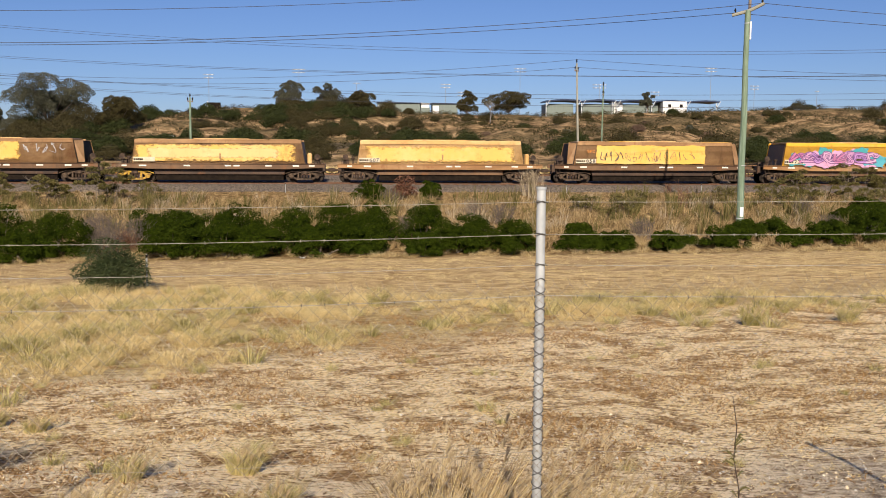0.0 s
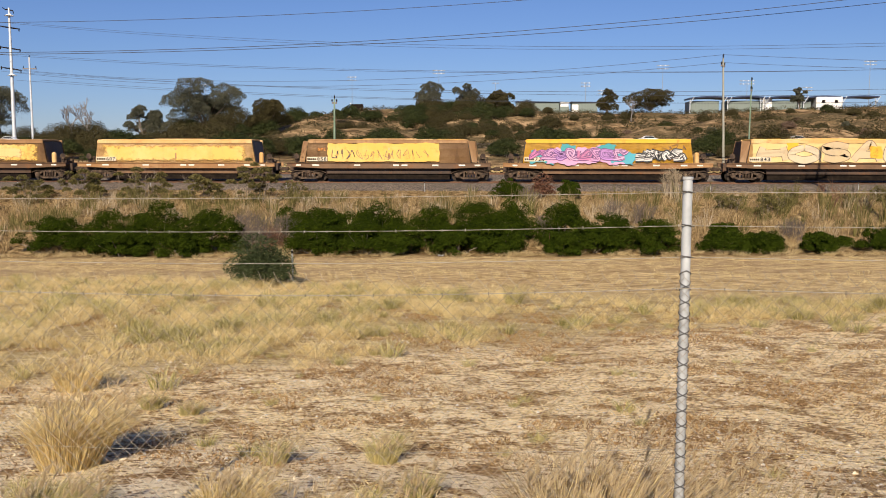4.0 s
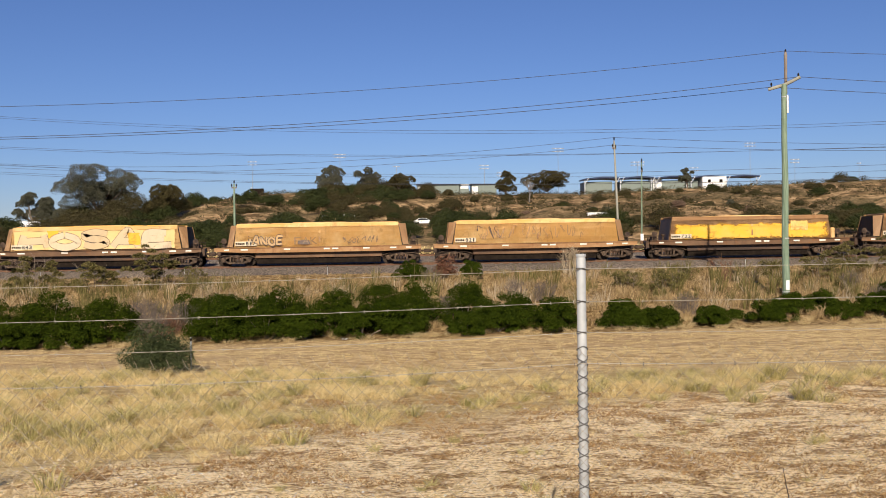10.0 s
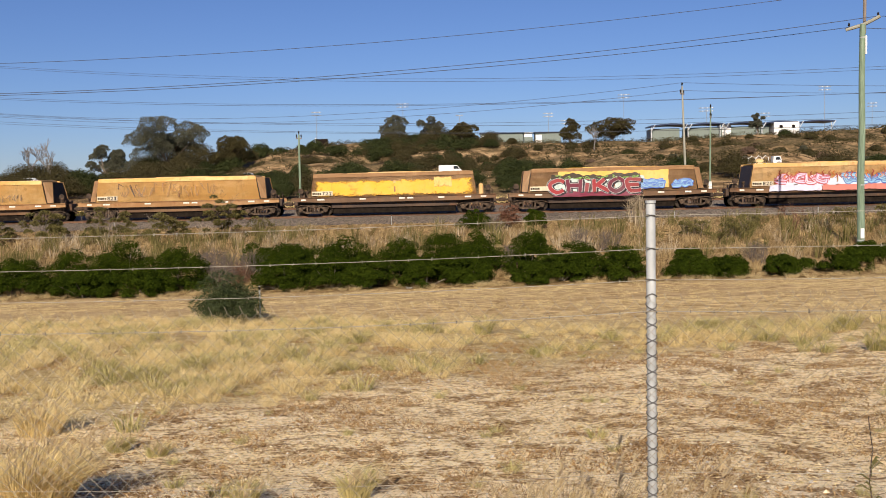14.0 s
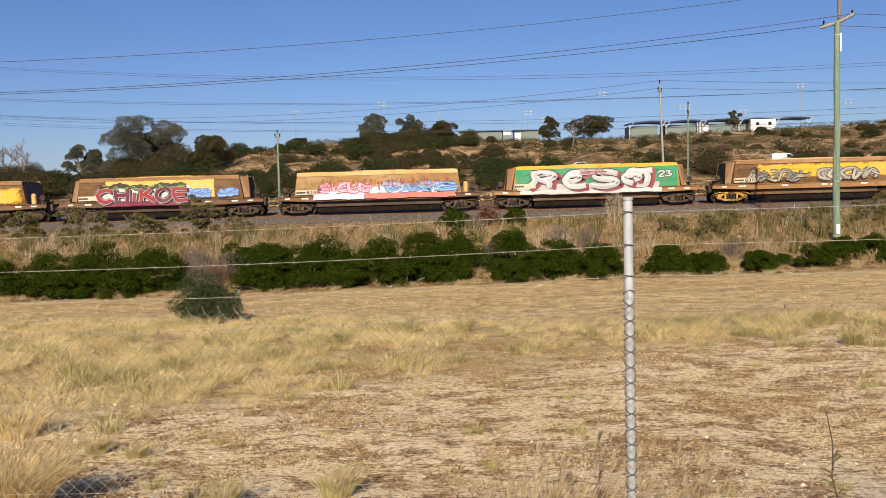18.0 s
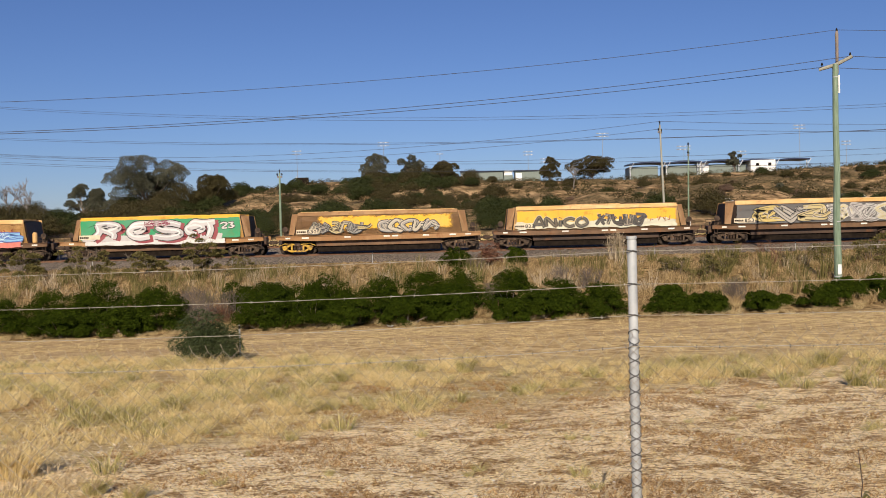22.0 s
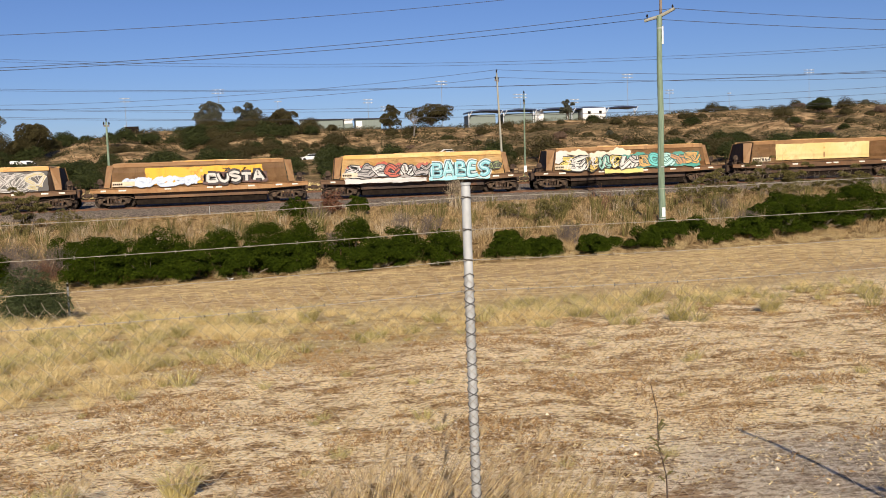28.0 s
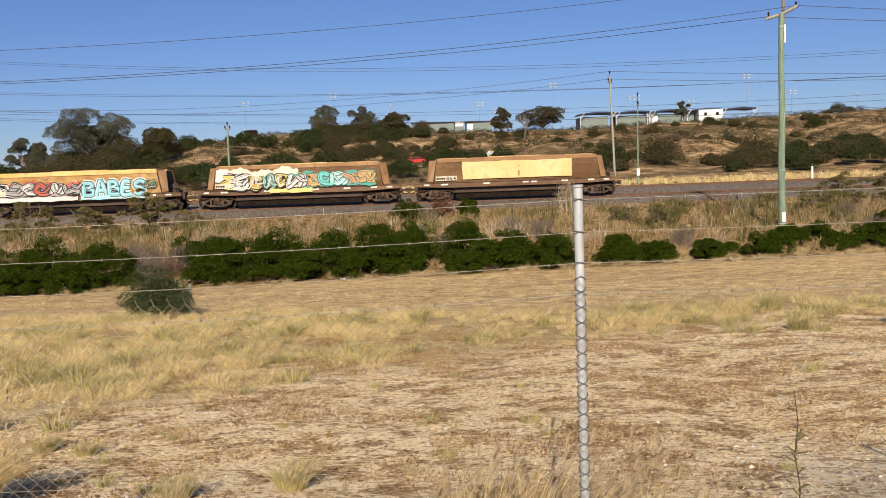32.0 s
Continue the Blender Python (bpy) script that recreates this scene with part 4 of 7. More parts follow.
def decorate(w, k):
    n = k
    if n == 0:
        patch(w, -5.7, 2.2, 1.5, 2.8, M["patch_soft"], 1, 0.1)
        wild(w, -5.2, -1.2, 1.42, 2.0, SILVER, GREY, 2, 5, 0.2)
        scribble(w, 2.4, 5.2, 2.0, 2.7, SILVER, 3, 5)
    elif n == 1:
        patch(w, -5.8, 5.4, 1.45, 2.66, M["patch_soft"], 4, 0.1)
        patch(w, -4.9, 4.2, 1.70, 2.40, M["cream_soft"], 5, 0.1, 1)
    elif n == 2:
        patch(w, -5.4, 5.4, 1.45, 2.6, M["patch_soft"], 6, 0.05)
    elif n == 3:
        patch(w, -4.3, 3.7, 1.42, 2.72, M["patch"], 7, 0.05)
        word(w, "SPZ", -5.0, -4.4, 2.2, 2.4, ORG, 0.02, name="tag")
        scribble(w, -4.0, -2.3, 1.55, 2.3, (0.09, 0.07, 0.06), 8, 5, 0.06)
        scribble(w, -2.2, 3.0, 1.55, 2.3, (0.20, 0.13, 0.08), 9, 11, 0.035)
    elif n == 4:
        patch(w, -5.4, -3.6, 1.3, 2.1, spray((0.05, 0.32, 0.34)), 10, 0.2, 1)
        patch(w, -4.3, 1.2, 1.3, 2.35, spray((0.66, 0.32, 0.50)), 11, 0.25, 2)
        patch(w, -3.3, -2.2, 2.1, 2.55, spray((0.05, 0.30, 0.32)), 12, 0.15, 3)
        patch(w, -0.9, 0.6, 2.1, 2.55, spray((0.05, 0.30, 0.32)), 13, 0.15, 3)
        patch(w, 0.3, 1.9, 1.3, 2.1, spray((0.08, 0.36, 0.44)), 14, 0.2, 3)
        wild(w, -5.2, 1.2, 1.5, 2.35, [PINK, (0.60, 0.30, 0.50), (0.46, 0.22, 0.52), (0.62, 0.36, 0.52)], (0.10, 0.03, 0.14), 15, 8, 0.2, 0.05, 4)
        wild(w, 2.0, 5.2, 1.45, 2.3, WHITE, BLACK, 16, 5, 0.22, 0.1, 4)
        scribble(w, 3.9, 5.4, 2.2, 2.6, (0.25, 0.13, 0.06), 17, 3)
    elif n == 5:
        patch(w, -5.6, 5.5, 1.40, 2.70, M["cream"], 18, 0.03)
        piece(w, "HOSAE", -5.3, 5.3, 1.34, 2.74, [(0.56, 0.43, 0.26), (0.60, 0.48, 0.31), (0.54, 0.40, 0.22)], (0.07, 0.045, 0.025), 0.47, 0.032, layer=2, seed=4, sway=0.1)
        patch(w, -3.3, -2.5, 2.25, 2.75, M["yellow"], 19, 0.06, 1)
        patch(w, 2.3, 3.1, 1.7, 2.5, M["yellow"], 20, 0.08, 4)
    elif n == 6:
        piece(w, "IANOE", -4.9, -2.4, 1.42, 2.12, (0.50, 0.31, 0.13), (0.035, 0.028, 0.025), 0.15, 0.05, seed=5)
        word(w, "EAK", -1.7, 0.0, 1.5, 2.0, (0.30, 0.19, 0.10), -0.02, name="tag")
        scribble(w, 1.7, 4.4, 1.5, 2.05, (0.30, 0.19, 0.10), 21, 8, 0.05)
        patch(w, -1.4, -0.6, 1.5, 1.8, spray((0.10, 0.06, 0.04)), 22, 0.06, 1)
    elif n == 7:
        scribble(w, -4.2, 3.4, 1.6, 2.6, (0.42, 0.24, 0.10), 23, 18, 0.05)
        scribble(w, -4.3, -2.4, 1.55, 2.6, (0.10, 0.06, 0.04), 24, 3, 0.05)
    elif n == 8:
        patch(w, -5.6, 5.7, 1.38, 2.46, M["yellow_soft"], 25, 0.09)
        patch(w, 2.9, 4.2, 1.9, 2.65, M["patch_soft"], 26, 0.04, 1)
    elif n == 9:
        patch(w, -3.8, 3.9, 1.5, 2.75, M["patch"], 27, 0.04)
        patch(w, -4.4, 2.2, 1.36, 2.36, spray((0.50, 0.60, 0.56)), 127, 0.1, 1)
        patch(w, -4.3, 1.9, 2.2, 2.52, spray((0.05, 0.035, 0.02)), 128, 0.14, 2)
        piece(w, "CHIKOE", -4.5, 2.1, 1.16, 2.34, [(0.30, 0.025, 0.03), (0.14, 0.015, 0.035), (0.26, 0.03, 0.035)], (0.46, 0.44, 0.44), 0.27, 0.032, halo=(0.012, 0.008, 0.014), edge=(0.40, 0.42, 0.40), shade=(0.02, 0.008, 0.015), layer=3, seed=6)
        scribble(w, -4.2, 1.9, 2.2, 2.5, (0.22, 0.40, 0.08), 129, 9, 0.045, 7)
        wild(w, 2.0, 3.6, 1.5, 2.1, LBLUE, BLUE, 28, 3, 0.18)
        wild(w, 4.2, 5.4, 1.5, 2.1, LBLUE, BLUE, 29, 2, 0.2)
        patch(w, -4.2, 2.0, 1.0, 1.34, spray(MAROON), 30, 0.05)
    elif n == 10:
        patch(w, -4.0, 5.6, 1.40, 1.9, spray((0.58, 0.66, 0.78)), 31, 0.15, 0)
        patch(w, -4.6, -1.0, 1.05, 1.5, spray((0.62, 0.58, 0.70)), 32, 0.06, 1)
        patch(w, -0.9, 5.5, 1.05, 1.45, spray((0.62, 0.18, 0.14)), 33, 0.06, 1)
        wild(w, -4.2, -0.6, 1.5, 2.25, [(0.55, 0.48, 0.62), (0.62, 0.52, 0.60)], (0.42, 0.05, 0.06), 34, 5, 0.26, 0.06, 2)
        wild(w, 0.6, 5.5, 1.45, 2.2, [LBLUE, (0.42, 0.58, 0.66), (0.20, 0.40, 0.62)], (0.06, 0.12, 0.36), 35, 6, 0.26, 0.06, 2)
        flames(w, -4.0, 5.4, 1.95, 0.5, ((0.42, 0.07, 0.03), (0.62, 0.20, 0.05), (0.34, 0.05, 0.03)), 36, 34)
    elif n == 11:
        patch(w, -5.7, 5.7, 1.36, 2.78, spray(GREEN), 37, 0.03)
        patch(w, -5.6, 4.4, 1.30, 1.70, spray(SILVER), 38, 0.05, 1)
        piece(w, "reSt", -4.9, 3.9, 1.22, 2.70, [(0.46, 0.43, 0.43), (0.52, 0.49, 0.48)], (0.015, 0.01, 0.01), 0.44, 0.06, shade=(0.26, 0.04, 0.05), drop=(0.24, -0.13), shine=(0.66, 0.64, 0.62), seed=11, sway=0.16)
        scribble(w, -5.2, 4.6, 1.5, 2.6, (0.015, 0.06, 0.03), 139, 9, 0.05, 1)
        piece(w, "23", 4.3, 5.35, 2.02, 2.5, (0.58, 0.56, 0.52), BLACK, 0.10, 0.05, seed=8)
        wild(w, -1.0, 0.6, 2.3, 2.7, SILVER, MAROON, 39, 3, 0.12, 0.04, 4)
        patch(w, -5.4, 4.6, 1.0, 1.30, spray(WHITE), 40, 0.05)
    elif n == 12:
        patch(w, -4.3, 5.4, 1.65, 2.68, M["yellow_soft"], 41, 0.05)
        wild(w, -4.7, -0.6, 1.42, 2.3, [(0.40, 0.34, 0.24), (0.24, 0.22, 0.19), (0.44, 0.35, 0.17)], BLACK, 42, 6, 0.20, 0.055, 2)
        wild(w, 0.2, 4.2, 1.42, 2.35, [(0.30, 0.28, 0.25), (0.42, 0.37, 0.28)], BLACK, 43, 5, 0.22, 0.055, 2, shine=(0.52, 0.46, 0.34))
    elif n == 13:
        patch(w, -5.6, 5.6, 1.8, 2.66, M["yellow"], 44, 0.03)
        patch(w, -5.6, 5.6, 1.38, 1.9, spray((0.58, 0.56, 0.42)), 45, 0.1, 1)
        piece(w, "ANICO", -4.5, -0.6, 1.42, 2.2, [(0.05, 0.042, 0.03), (0.08, 0.065, 0.045)], BLACK, 0.17, 0.035, halo=(0.46, 0.40, 0.27), shine=(0.16, 0.13, 0.08), layer=3, seed=9)
        wild(w, -0.2, 3.4, 1.5, 2.35, [(0.10, 0.085, 0.07), (0.30, 0.25, 0.18)], BLACK, 46, 5, 0.14, 0.05, 3)
        scribble(w, 3.8, 5.3, 1.7, 2.1, (0.36, 0.14, 0.05), 47, 4, 0.06)
    elif n == 14:
        patch(w, -5.6, 5.6, 1.36, 2.68, spray((0.10, 0.095, 0.09)), 148, 0.03, 0)
        wild(w, -4.2, 0.6, 1.42, 2.62, [(0.54, 0.41, 0.13), (0.36, 0.33, 0.28), (0.50, 0.40, 0.18)], BLACK, 49, 3, 0.40, 0.06, 1)
        wild(w, 0.6, 5.2, 1.40, 2.62, [(0.15, 0.14, 0.13), (0.48, 0.40, 0.19), (0.21, 0.19, 0.18)], (0.54, 0.52, 0.48), 50, 5, 0.20, 0.035, 2)
        scribble(w, -4.8, 5.4, 1.6, 2.6, SILVER, 52, 7, 0.04, 6)
    elif n == 15:
        patch(w, -3.6, 4.2, 1.5, 2.62, M["yellow"], 53, 0.03)
        wild(w, -5.0, -0.2, 1.36, 2.05, (0.62, 0.68, 0.76), (0.45, 0.55, 0.72), 54, 6, 0.28, 0.04, 2)
        patch(w, 0.2, 4.5, 1.42, 2.15, spray((0.10, 0.05, 0.04)), 155, 0.1, 1)
        piece(w, "BUSTA", 0.4, 4.3, 1.44, 2.18, (0.54, 0.52, 0.48), BLACK, 0.19, 0.07, halo=(0.05, 0.03, 0.03), seed=10)
        scribble(w, 1.5, 4.0, 2.1, 2.5, BLACK, 55, 4, 0.06)
    elif n == 16:
        patch(w, -5.6, -0.2, 1.38, 2.0, spray((0.34, 0.31, 0.29)), 56, 0.1, 1)
        patch(w, -5.4, 0.4, 1.9, 2.3, spray((0.45, 0.10, 0.06)), 57, 0.2, 0)
        wild(w, -5.4, 0.3, 1.40, 2.3, [(0.60, 0.58, 0.55), (0.36, 0.34, 0.33), (0.60, 0.58, 0.55), (0.46, 0.10, 0.06)], BLACK, 58, 6, 0.30, 0.08, 2)
        patch(w, -5.6, 0.2, 1.0, 1.32, spray(WHITE), 59, 0.06, 0)
        piece(w, "BABES", 0.5, 4.9, 1.14, 2.36, [(0.19, 0.46, 0.52), (0.25, 0.54, 0.58)], (0.015, 0.035, 0.045), 0.27, 0.055, halo=(0.56, 0.62, 0.60), shine=(0.45, 0.68, 0.70), layer=2, seed=12)
        patch(w, 0.4, 4.8, 1.02, 1.34, spray((0.32, 0.66, 0.70)), 60, 0.05, 0)
        wild(w, 4.9, 5.6, 1.7, 2.2, (0.35, 0.42, 0.18), BLACK, 61, 2, 0.1)
    elif n == 17:
        patch(w, -5.8, 0.0, 1.9, 2.7, spray((0.70, 0.62, 0.48)), 62, 0.2)
        patch(w, -0.6, 5.4, 1.38, 2.35, spray((0.07, 0.30, 0.24)), 63, 0.16, 1)
        wild(w, -5.3, 0.4, 1.25, 2.4, [(0.66, 0.52, 0.12), (0.62, 0.60, 0.55), (0.56, 0.40, 0.10), (0.24, 0.48, 0.40)], BLACK, 64, 6, 0.30, 0.08, 2)
        wild(w, 0.6, 5.2, 1.40, 2.40, [(0.60, 0.34, 0.10), (0.14, 0.50, 0.46), (0.40, 0.62, 0.58), (0.50, 0.26, 0.12)], (0.02, 0.10, 0.09), 65, 5, 0.36, 0.06, 3)
        patch(w, -5.8, -4.9, 1.9, 2.8, spray(WHITE), 66, 0.1, 1)
        scribble(w, -5.0, -1.0, 1.4, 2.3, WHITE, 67, 6, 0.08, 6)
        patch(w, -2.0, 1.0, 1.02, 1.34, spray((0.66, 0.58, 0.18)), 68, 0.06, 0)
    elif n == 18:
        patch(w, -3.9, 3.9, 1.5, 2.72, M["cream"], 69, 0.02)


wagons = []


def train():
    base = build_wagon()
    for k, (num, side, sill, hatch, words) in enumerate(WAGONS):
        w = base if k == len(WAGONS) - 1 else copy_thing(base, pose(0, 0, 0))
        hn = 0
        if k in (1, 2, 4, 8, 10):
            # the older kind: no corner plates, a tall air reservoir on the end platform
            for c in list(w.children):
                if c.name.split(".")[0] in ("corner_plate", "end_sheet"):
                    bpy.data.objects.remove(c)
            bm = bmesh.new()
            tube(bm, [(6.24, -0.95, 1.30), (6.24, -0.95, 1.36), (6.24, -0.95, 1.98), (6.24, -0.95, 2.08)], [0.12, 0.17, 0.17, 0.09], 12)
            part("air_reservoir", bm, M["tan"], w, "upright tan air reservoir")
            bm = bmesh.new()
            tube(bm, [(-6.22, -0.95, 1.30), (-6.22, -0.95, 1.55), (-6.22, -0.95, 1.72), (-6.22, -0.95, 1.80)], [0.05, 0.05, 0.15, 0.08], 10)
            part("relief_valve", bm, M["bogie"], w)
        for c in w.children:
            kind = c.name.split(".")[0]
            use = {"side_sheet": side, "side_sill": sill, "top_rail": {11: "yellow", 14: "tan"}.get(k, side)}.get(kind)
            if kind == "hatch_cover":
                use = HATCH[hatch[hn]]
                hn += 1
            if kind == "skirt_panel" and sill == "sill_o":
                use = "sill"
            if kind == "bogie" and k in (1, 12) and c.matrix_basis.translation.x < 0:
                for q in c.children:
                    if q.name.startswith("side_frame"):
                        q.material_slots[0].link = "OBJECT"
                        q.material_slots[0].material = M["bogie_y"]
            if use:
                c.material_slots[0].link = "OBJECT"
                c.material_slots[0].material = M[use]
        tagged(w, words, "railway wagon", "hopper wagons of the train")
        wagons.append(w)
    for k, w in enumerate(wagons):
        decorate(w, k)
        num = WAGONS[k][0]
        if num:
            word(w, num, -5.08, -4.36, 1.48, 1.73, BLACK, 0.02, 3)


train()



# ---- wire-mesh fence ----
FENCE_Y, POST_X, POST_GAP = 4.1, 0.79, 3.6
WIRE_Z = (1.985, 1.837, 1.697, 1.556)


def fence():
    f = empty("wire_fence", pose(0, FENCE_Y, 0))
    tagged(f, "galvanised chain-link fence topped with strands of barbed wire", "fence")
    for k in range(-4, 5):
        x = POST_X + POST_GAP * k
        g = gz(x, FENCE_Y)
        bm = bmesh.new()
        tube(bm, [(x, 0, g - 0.3), (x, 0, 2.03), (x, 0, 2.045)], [0.0215, 0.0215, 0.017], 16)
        p = part("post", bm, M["galv"], f)
        for q in p.data.polygons:
            q.use_smooth = abs(q.normal.z) < 0.5
        bm = bmesh.new()
        tube(bm, [(x, 0, 2.04), (x, 0, 2.052)], 0.0235, 14)
        part("post_cap", bm, M["galv"], p)
        for z in WIRE_Z[:3]:
            bm = bmesh.new()
            ring = [(x + 0.0235 * math.cos(t), 0.0235 * math.sin(t), z + 0.004 * math.sin(2 * t)) for t in np.linspace(0, 6.28, 13)]
            tube(bm, ring, 0.0022, 5)
            tube(bm, [(x - 0.03, -0.02, z - 0.006), (x, -0.026, z + 0.003), (x + 0.03, -0.02, z - 0.004)], 0.0022, 5)
            part("tie_wire", bm, M["tie"], p)
        for s in (-1, 1):
            bm = bmesh.new()
            tube(bm, [(x + 0.0245 * math.cos(s * t - 1.571), 0.0245 * math.sin(s * t - 1.571), 1.635 - 0.0113 * t) for t in np.arange(0, 173, 0.45)], 0.0025, 5)
            part("lacing_wire", bm, M["tie"], p, "dark lacing wire wound round the post")
    rng = random.Random(5)
    x0, x1 = POST_X - 3 * POST_GAP, POST_X + 3 * POST_GAP
    for i, z in enumerate((*WIRE_Z, 0.82)):
        bm = bmesh.new()
        n = 120
        pts = []
        for k in range(n + 1):
            x = x0 + (x1 - x0) * k / n
            u = ((x - POST_X) / POST_GAP) % 1.0
            pts.append((x, -0.024, z + 0.011 * (x - POST_X) - 0.022 * 4 * u * (1 - u) * (0.6 + 0.3 * i)))
        tube(bm, pts, (0.0011, 0.0011, 0.0011, 0.0017, 0.0010)[i], 5)
        if i < 4:
            # second strand of the twist and the barbs
            barbs = bmesh.new()
            tw = []
            for k in range(n * 3 + 1):
                a = k / (n * 3) * n
                j = min(int(a), n - 1)
                u = a - j
                p = Vector(pts[j]).lerp(Vector(pts[j + 1]), u)
                tw.append((p.x, p.y + 0.0014 * math.cos(k * 2.1), p.z + 0.0014 * math.sin(k * 2.1)))
            tube(bm, tw, 0.0008, 4)
            x = x0 + 0.05
            while x < x1:
                j = min(int((x - x0) / (x1 - x0) * n), n - 1)
                p = Vector(pts[j]).lerp(Vector(pts[j + 1]), (x - x0) / (x1 - x0) * n - j)
                for a in (rng.uniform(0, 3), rng.uniform(3, 6)):
                    d = Vector((0.25, math.cos(a), math.sin(a))) * 0.008
                    tube(barbs, [p - d, p + d], 0.0014 if i == 3 else 0.0008, 4)
                x += 0.105
        strand = part("barbed_wire" if i < 4 else "tension_wire", bm, M["wire"], f)
        if i < 4:
            part("barbing", barbs, M["tie"] if i == 3 else M["wire"], strand)["kind"] = "stuff"
    # the woven mesh: zigzag wires, each hooked into the next
    half, zt, zb, r = 0.0355, 1.605, -0.36, 0.00115
    vs, fs = [], []
    rows_ = int((zt - zb) / half)
    for c in range(int((x1 - x0) / half)):
        xc = x0 + c * half
        path = [(xc + (half if (k + c) % 2 else 0), -0.03 + (0.003 if (k + c) % 2 else -0.003), zt - k * half + 0.011 * (xc - POST_X)) for k in range(rows_ + 1)]
        if c % 2:
            path.insert(0, (path[0][0] - 0.012, -0.03, path[0][2] + 0.03))
        for a, b in zip(path, path[1:]):
            a, b = np.array(a), np.array(b)
            d = (b - a) / np.linalg.norm(b - a)
            u = np.cross(d, (0, 1, 0))
            i0 = len(vs)
            for e in (a, b):
                for t in (0, 2.094, 4.189):
                    vs.append(tuple(e + r * (math.cos(t) * u + math.sin(t) * np.array((0, 1.0, 0)))))
            for t in range(3):
                fs.append((i0 + t, i0 + (t + 1) % 3, i0 + 3 + (t + 1) % 3, i0 + 3 + t))
    part("chain_mesh", (vs, fs), M["mesh"], f)


fence()


# ---- poles and overhead lines ----
def insulator(bm, p, r=0.06, h=0.22):
    tube(bm, [(p[0], p[1], p[2]), (p[0], p[1], p[2] + h * 0.3), (p[0], p[1], p[2] + h * 0.35), (p[0], p[1], p[2] + h * 0.7), (p[0], p[1], p[2] + h)], [r * 0.5, r * 0.5, r, r * 0.9, r * 0.4], 8)


def wood_pole():
    x, y = 20.42, 48.5
    g = gz(x, y)
    p = empty("power_pole", pose(x, y, g))
    tagged(p, "green-treated timber power pole with crossarm on the railway bank", "power pole")
    top = 9.95 - g
    bm = bmesh.new()
    tube(bm, [(0.0, 0, -0.5), (0.01, 0, 0.8), (-0.03, 0, 3.5), (0.02, 0, 6.0), (-0.02, 0, 8.5), (0.0, 0, top)], [0.20, 0.195, 0.18, 0.165, 0.15, 0.145], 12)
    part("shaft", bm, M["greenpole"], p)
    bm = box(bmesh.new(), -0.1, 0.1, -0.23, -0.2, 0.42, 0.95, 0.01)
    part("marker_plate", bm, M["white"], p, "white marker plate")
    bm = bmesh.new()
    tube(bm, [(0.12, -0.16, top - 1.55), (0.12, -0.16, top - 0.6)], 0.05, 8)
    part("cable_guard", bm, M["white"], p)
    bm = bmesh.new()
    tube(bm, [(-0.75, 0.3, top - 0.22), (0.05, 0.0, top - 0.02), (0.75, -0.35, top + 0.34)], [0.09, 0.1, 0.09], 8)
    part("crossarm", bm, M["palepole"], p, "pale weathered crossarm")
    bm = bmesh.new()
    tube(bm, [(0.1, 0, top - 0.5), (0.1, 0, top + 1.6), (0.1, 0, top + 1.75)], [0.075, 0.085, 0.05], 10)
    part("pole_top_pin", bm, M["timber"], p, "weathered grey extension")
    bm = bmesh.new()
    for q in ((-0.6, 0.24, top - 0.08), (0.66, -0.3, top + 0.34), (0.1, 0.0, top + 1.68)):
        insulator(bm, q)
    part("insulator", bm, M["dark"], p)
    bm = bmesh.new()
    for z in (0.3, 3.2, top - 0.7):
        tube(bm, [(0, 0, z), (0, 0, z + 0.05)], 0.205 - 0.005 * z, 12)
    part("band", bm, M["galv"], p)


def slim_pole(x, y, top, r, material, lean, label, arms=(), base=None):
    g = gz(x, y) if base is None else base
    p = empty("utility_pole", pose(x, y, g))
    tagged(p, label, "utility pole")
    bm = bmesh.new()
    h = top - g
    tube(bm, [(0, 0, -0.4), (lean * 0.5, 0, h * 0.5), (lean, 0, h)], [r, r * 0.85, r * 0.65], 9)
    part("shaft", bm, M[material], p)
    for z, w, ang in arms:
        bm = box(bmesh.new(), -w, w, -0.06, 0.06, -0.07, 0.07, 0.01)
        a = part("crossarm", bm, M["timber"], p)
        a.matrix_basis = pose(lean, 0, z - g, 0, 0, ang)
        bm = bmesh.new()
        for s in (-w * 0.9, w * 0.9):
            insulator(bm, (s, 0, 0.06), 0.07, 0.3)
        k = part("insulator", bm, M["dark"], p)
        k.matrix_basis = pose(lean, 0, z - g, 0, 0, ang)
    bm = bmesh.new()
    insulator(bm, (lean, 0, h), 0.07, 0.35)
    part("pin", bm, M["dark"], p)
    return p


wood_pole()
slim_pole(19.6, 84.0, 10.6, 0.115, "palepole", -0.35, "slim pale utility pole beyond the railway", ((9.9, 0.5, 60),))
p2 = slim_pole(21.2, 82.0, 8.4, 0.08, "greenpole", 0.1, "weathered timber utility pole beside dark scrub", ((7.6, 0.4, 70),))
bm = box(bmesh.new(), -0.14, 0.14, -0.2, -0.17, 0.75, 1.4, 0.01)
part("marker_plate", bm, M["white"], p2, "white marker plate")
slim_pole(-15.95, 84.0, 7.1, 0.12, "greenpole", 0.05, "short grey timber pole behind the train", ((6.75, 0.24, 20),))
planning[0] = True
before = set(scene.objects)
slim_pole(-64.1, 120.0, 14.9, 0.16, "steelpole", 0.0, "pale concrete pole with one crossarm among the scrub", ((13.4, 0.9, 8),))
slim_pole(69.0, 96.0, 9.1, 0.2, "timber", -0.1, "timber pole with crossarms far along the railway", ((8.2, 0.8, 15), (7.5, 0.6, 15)))


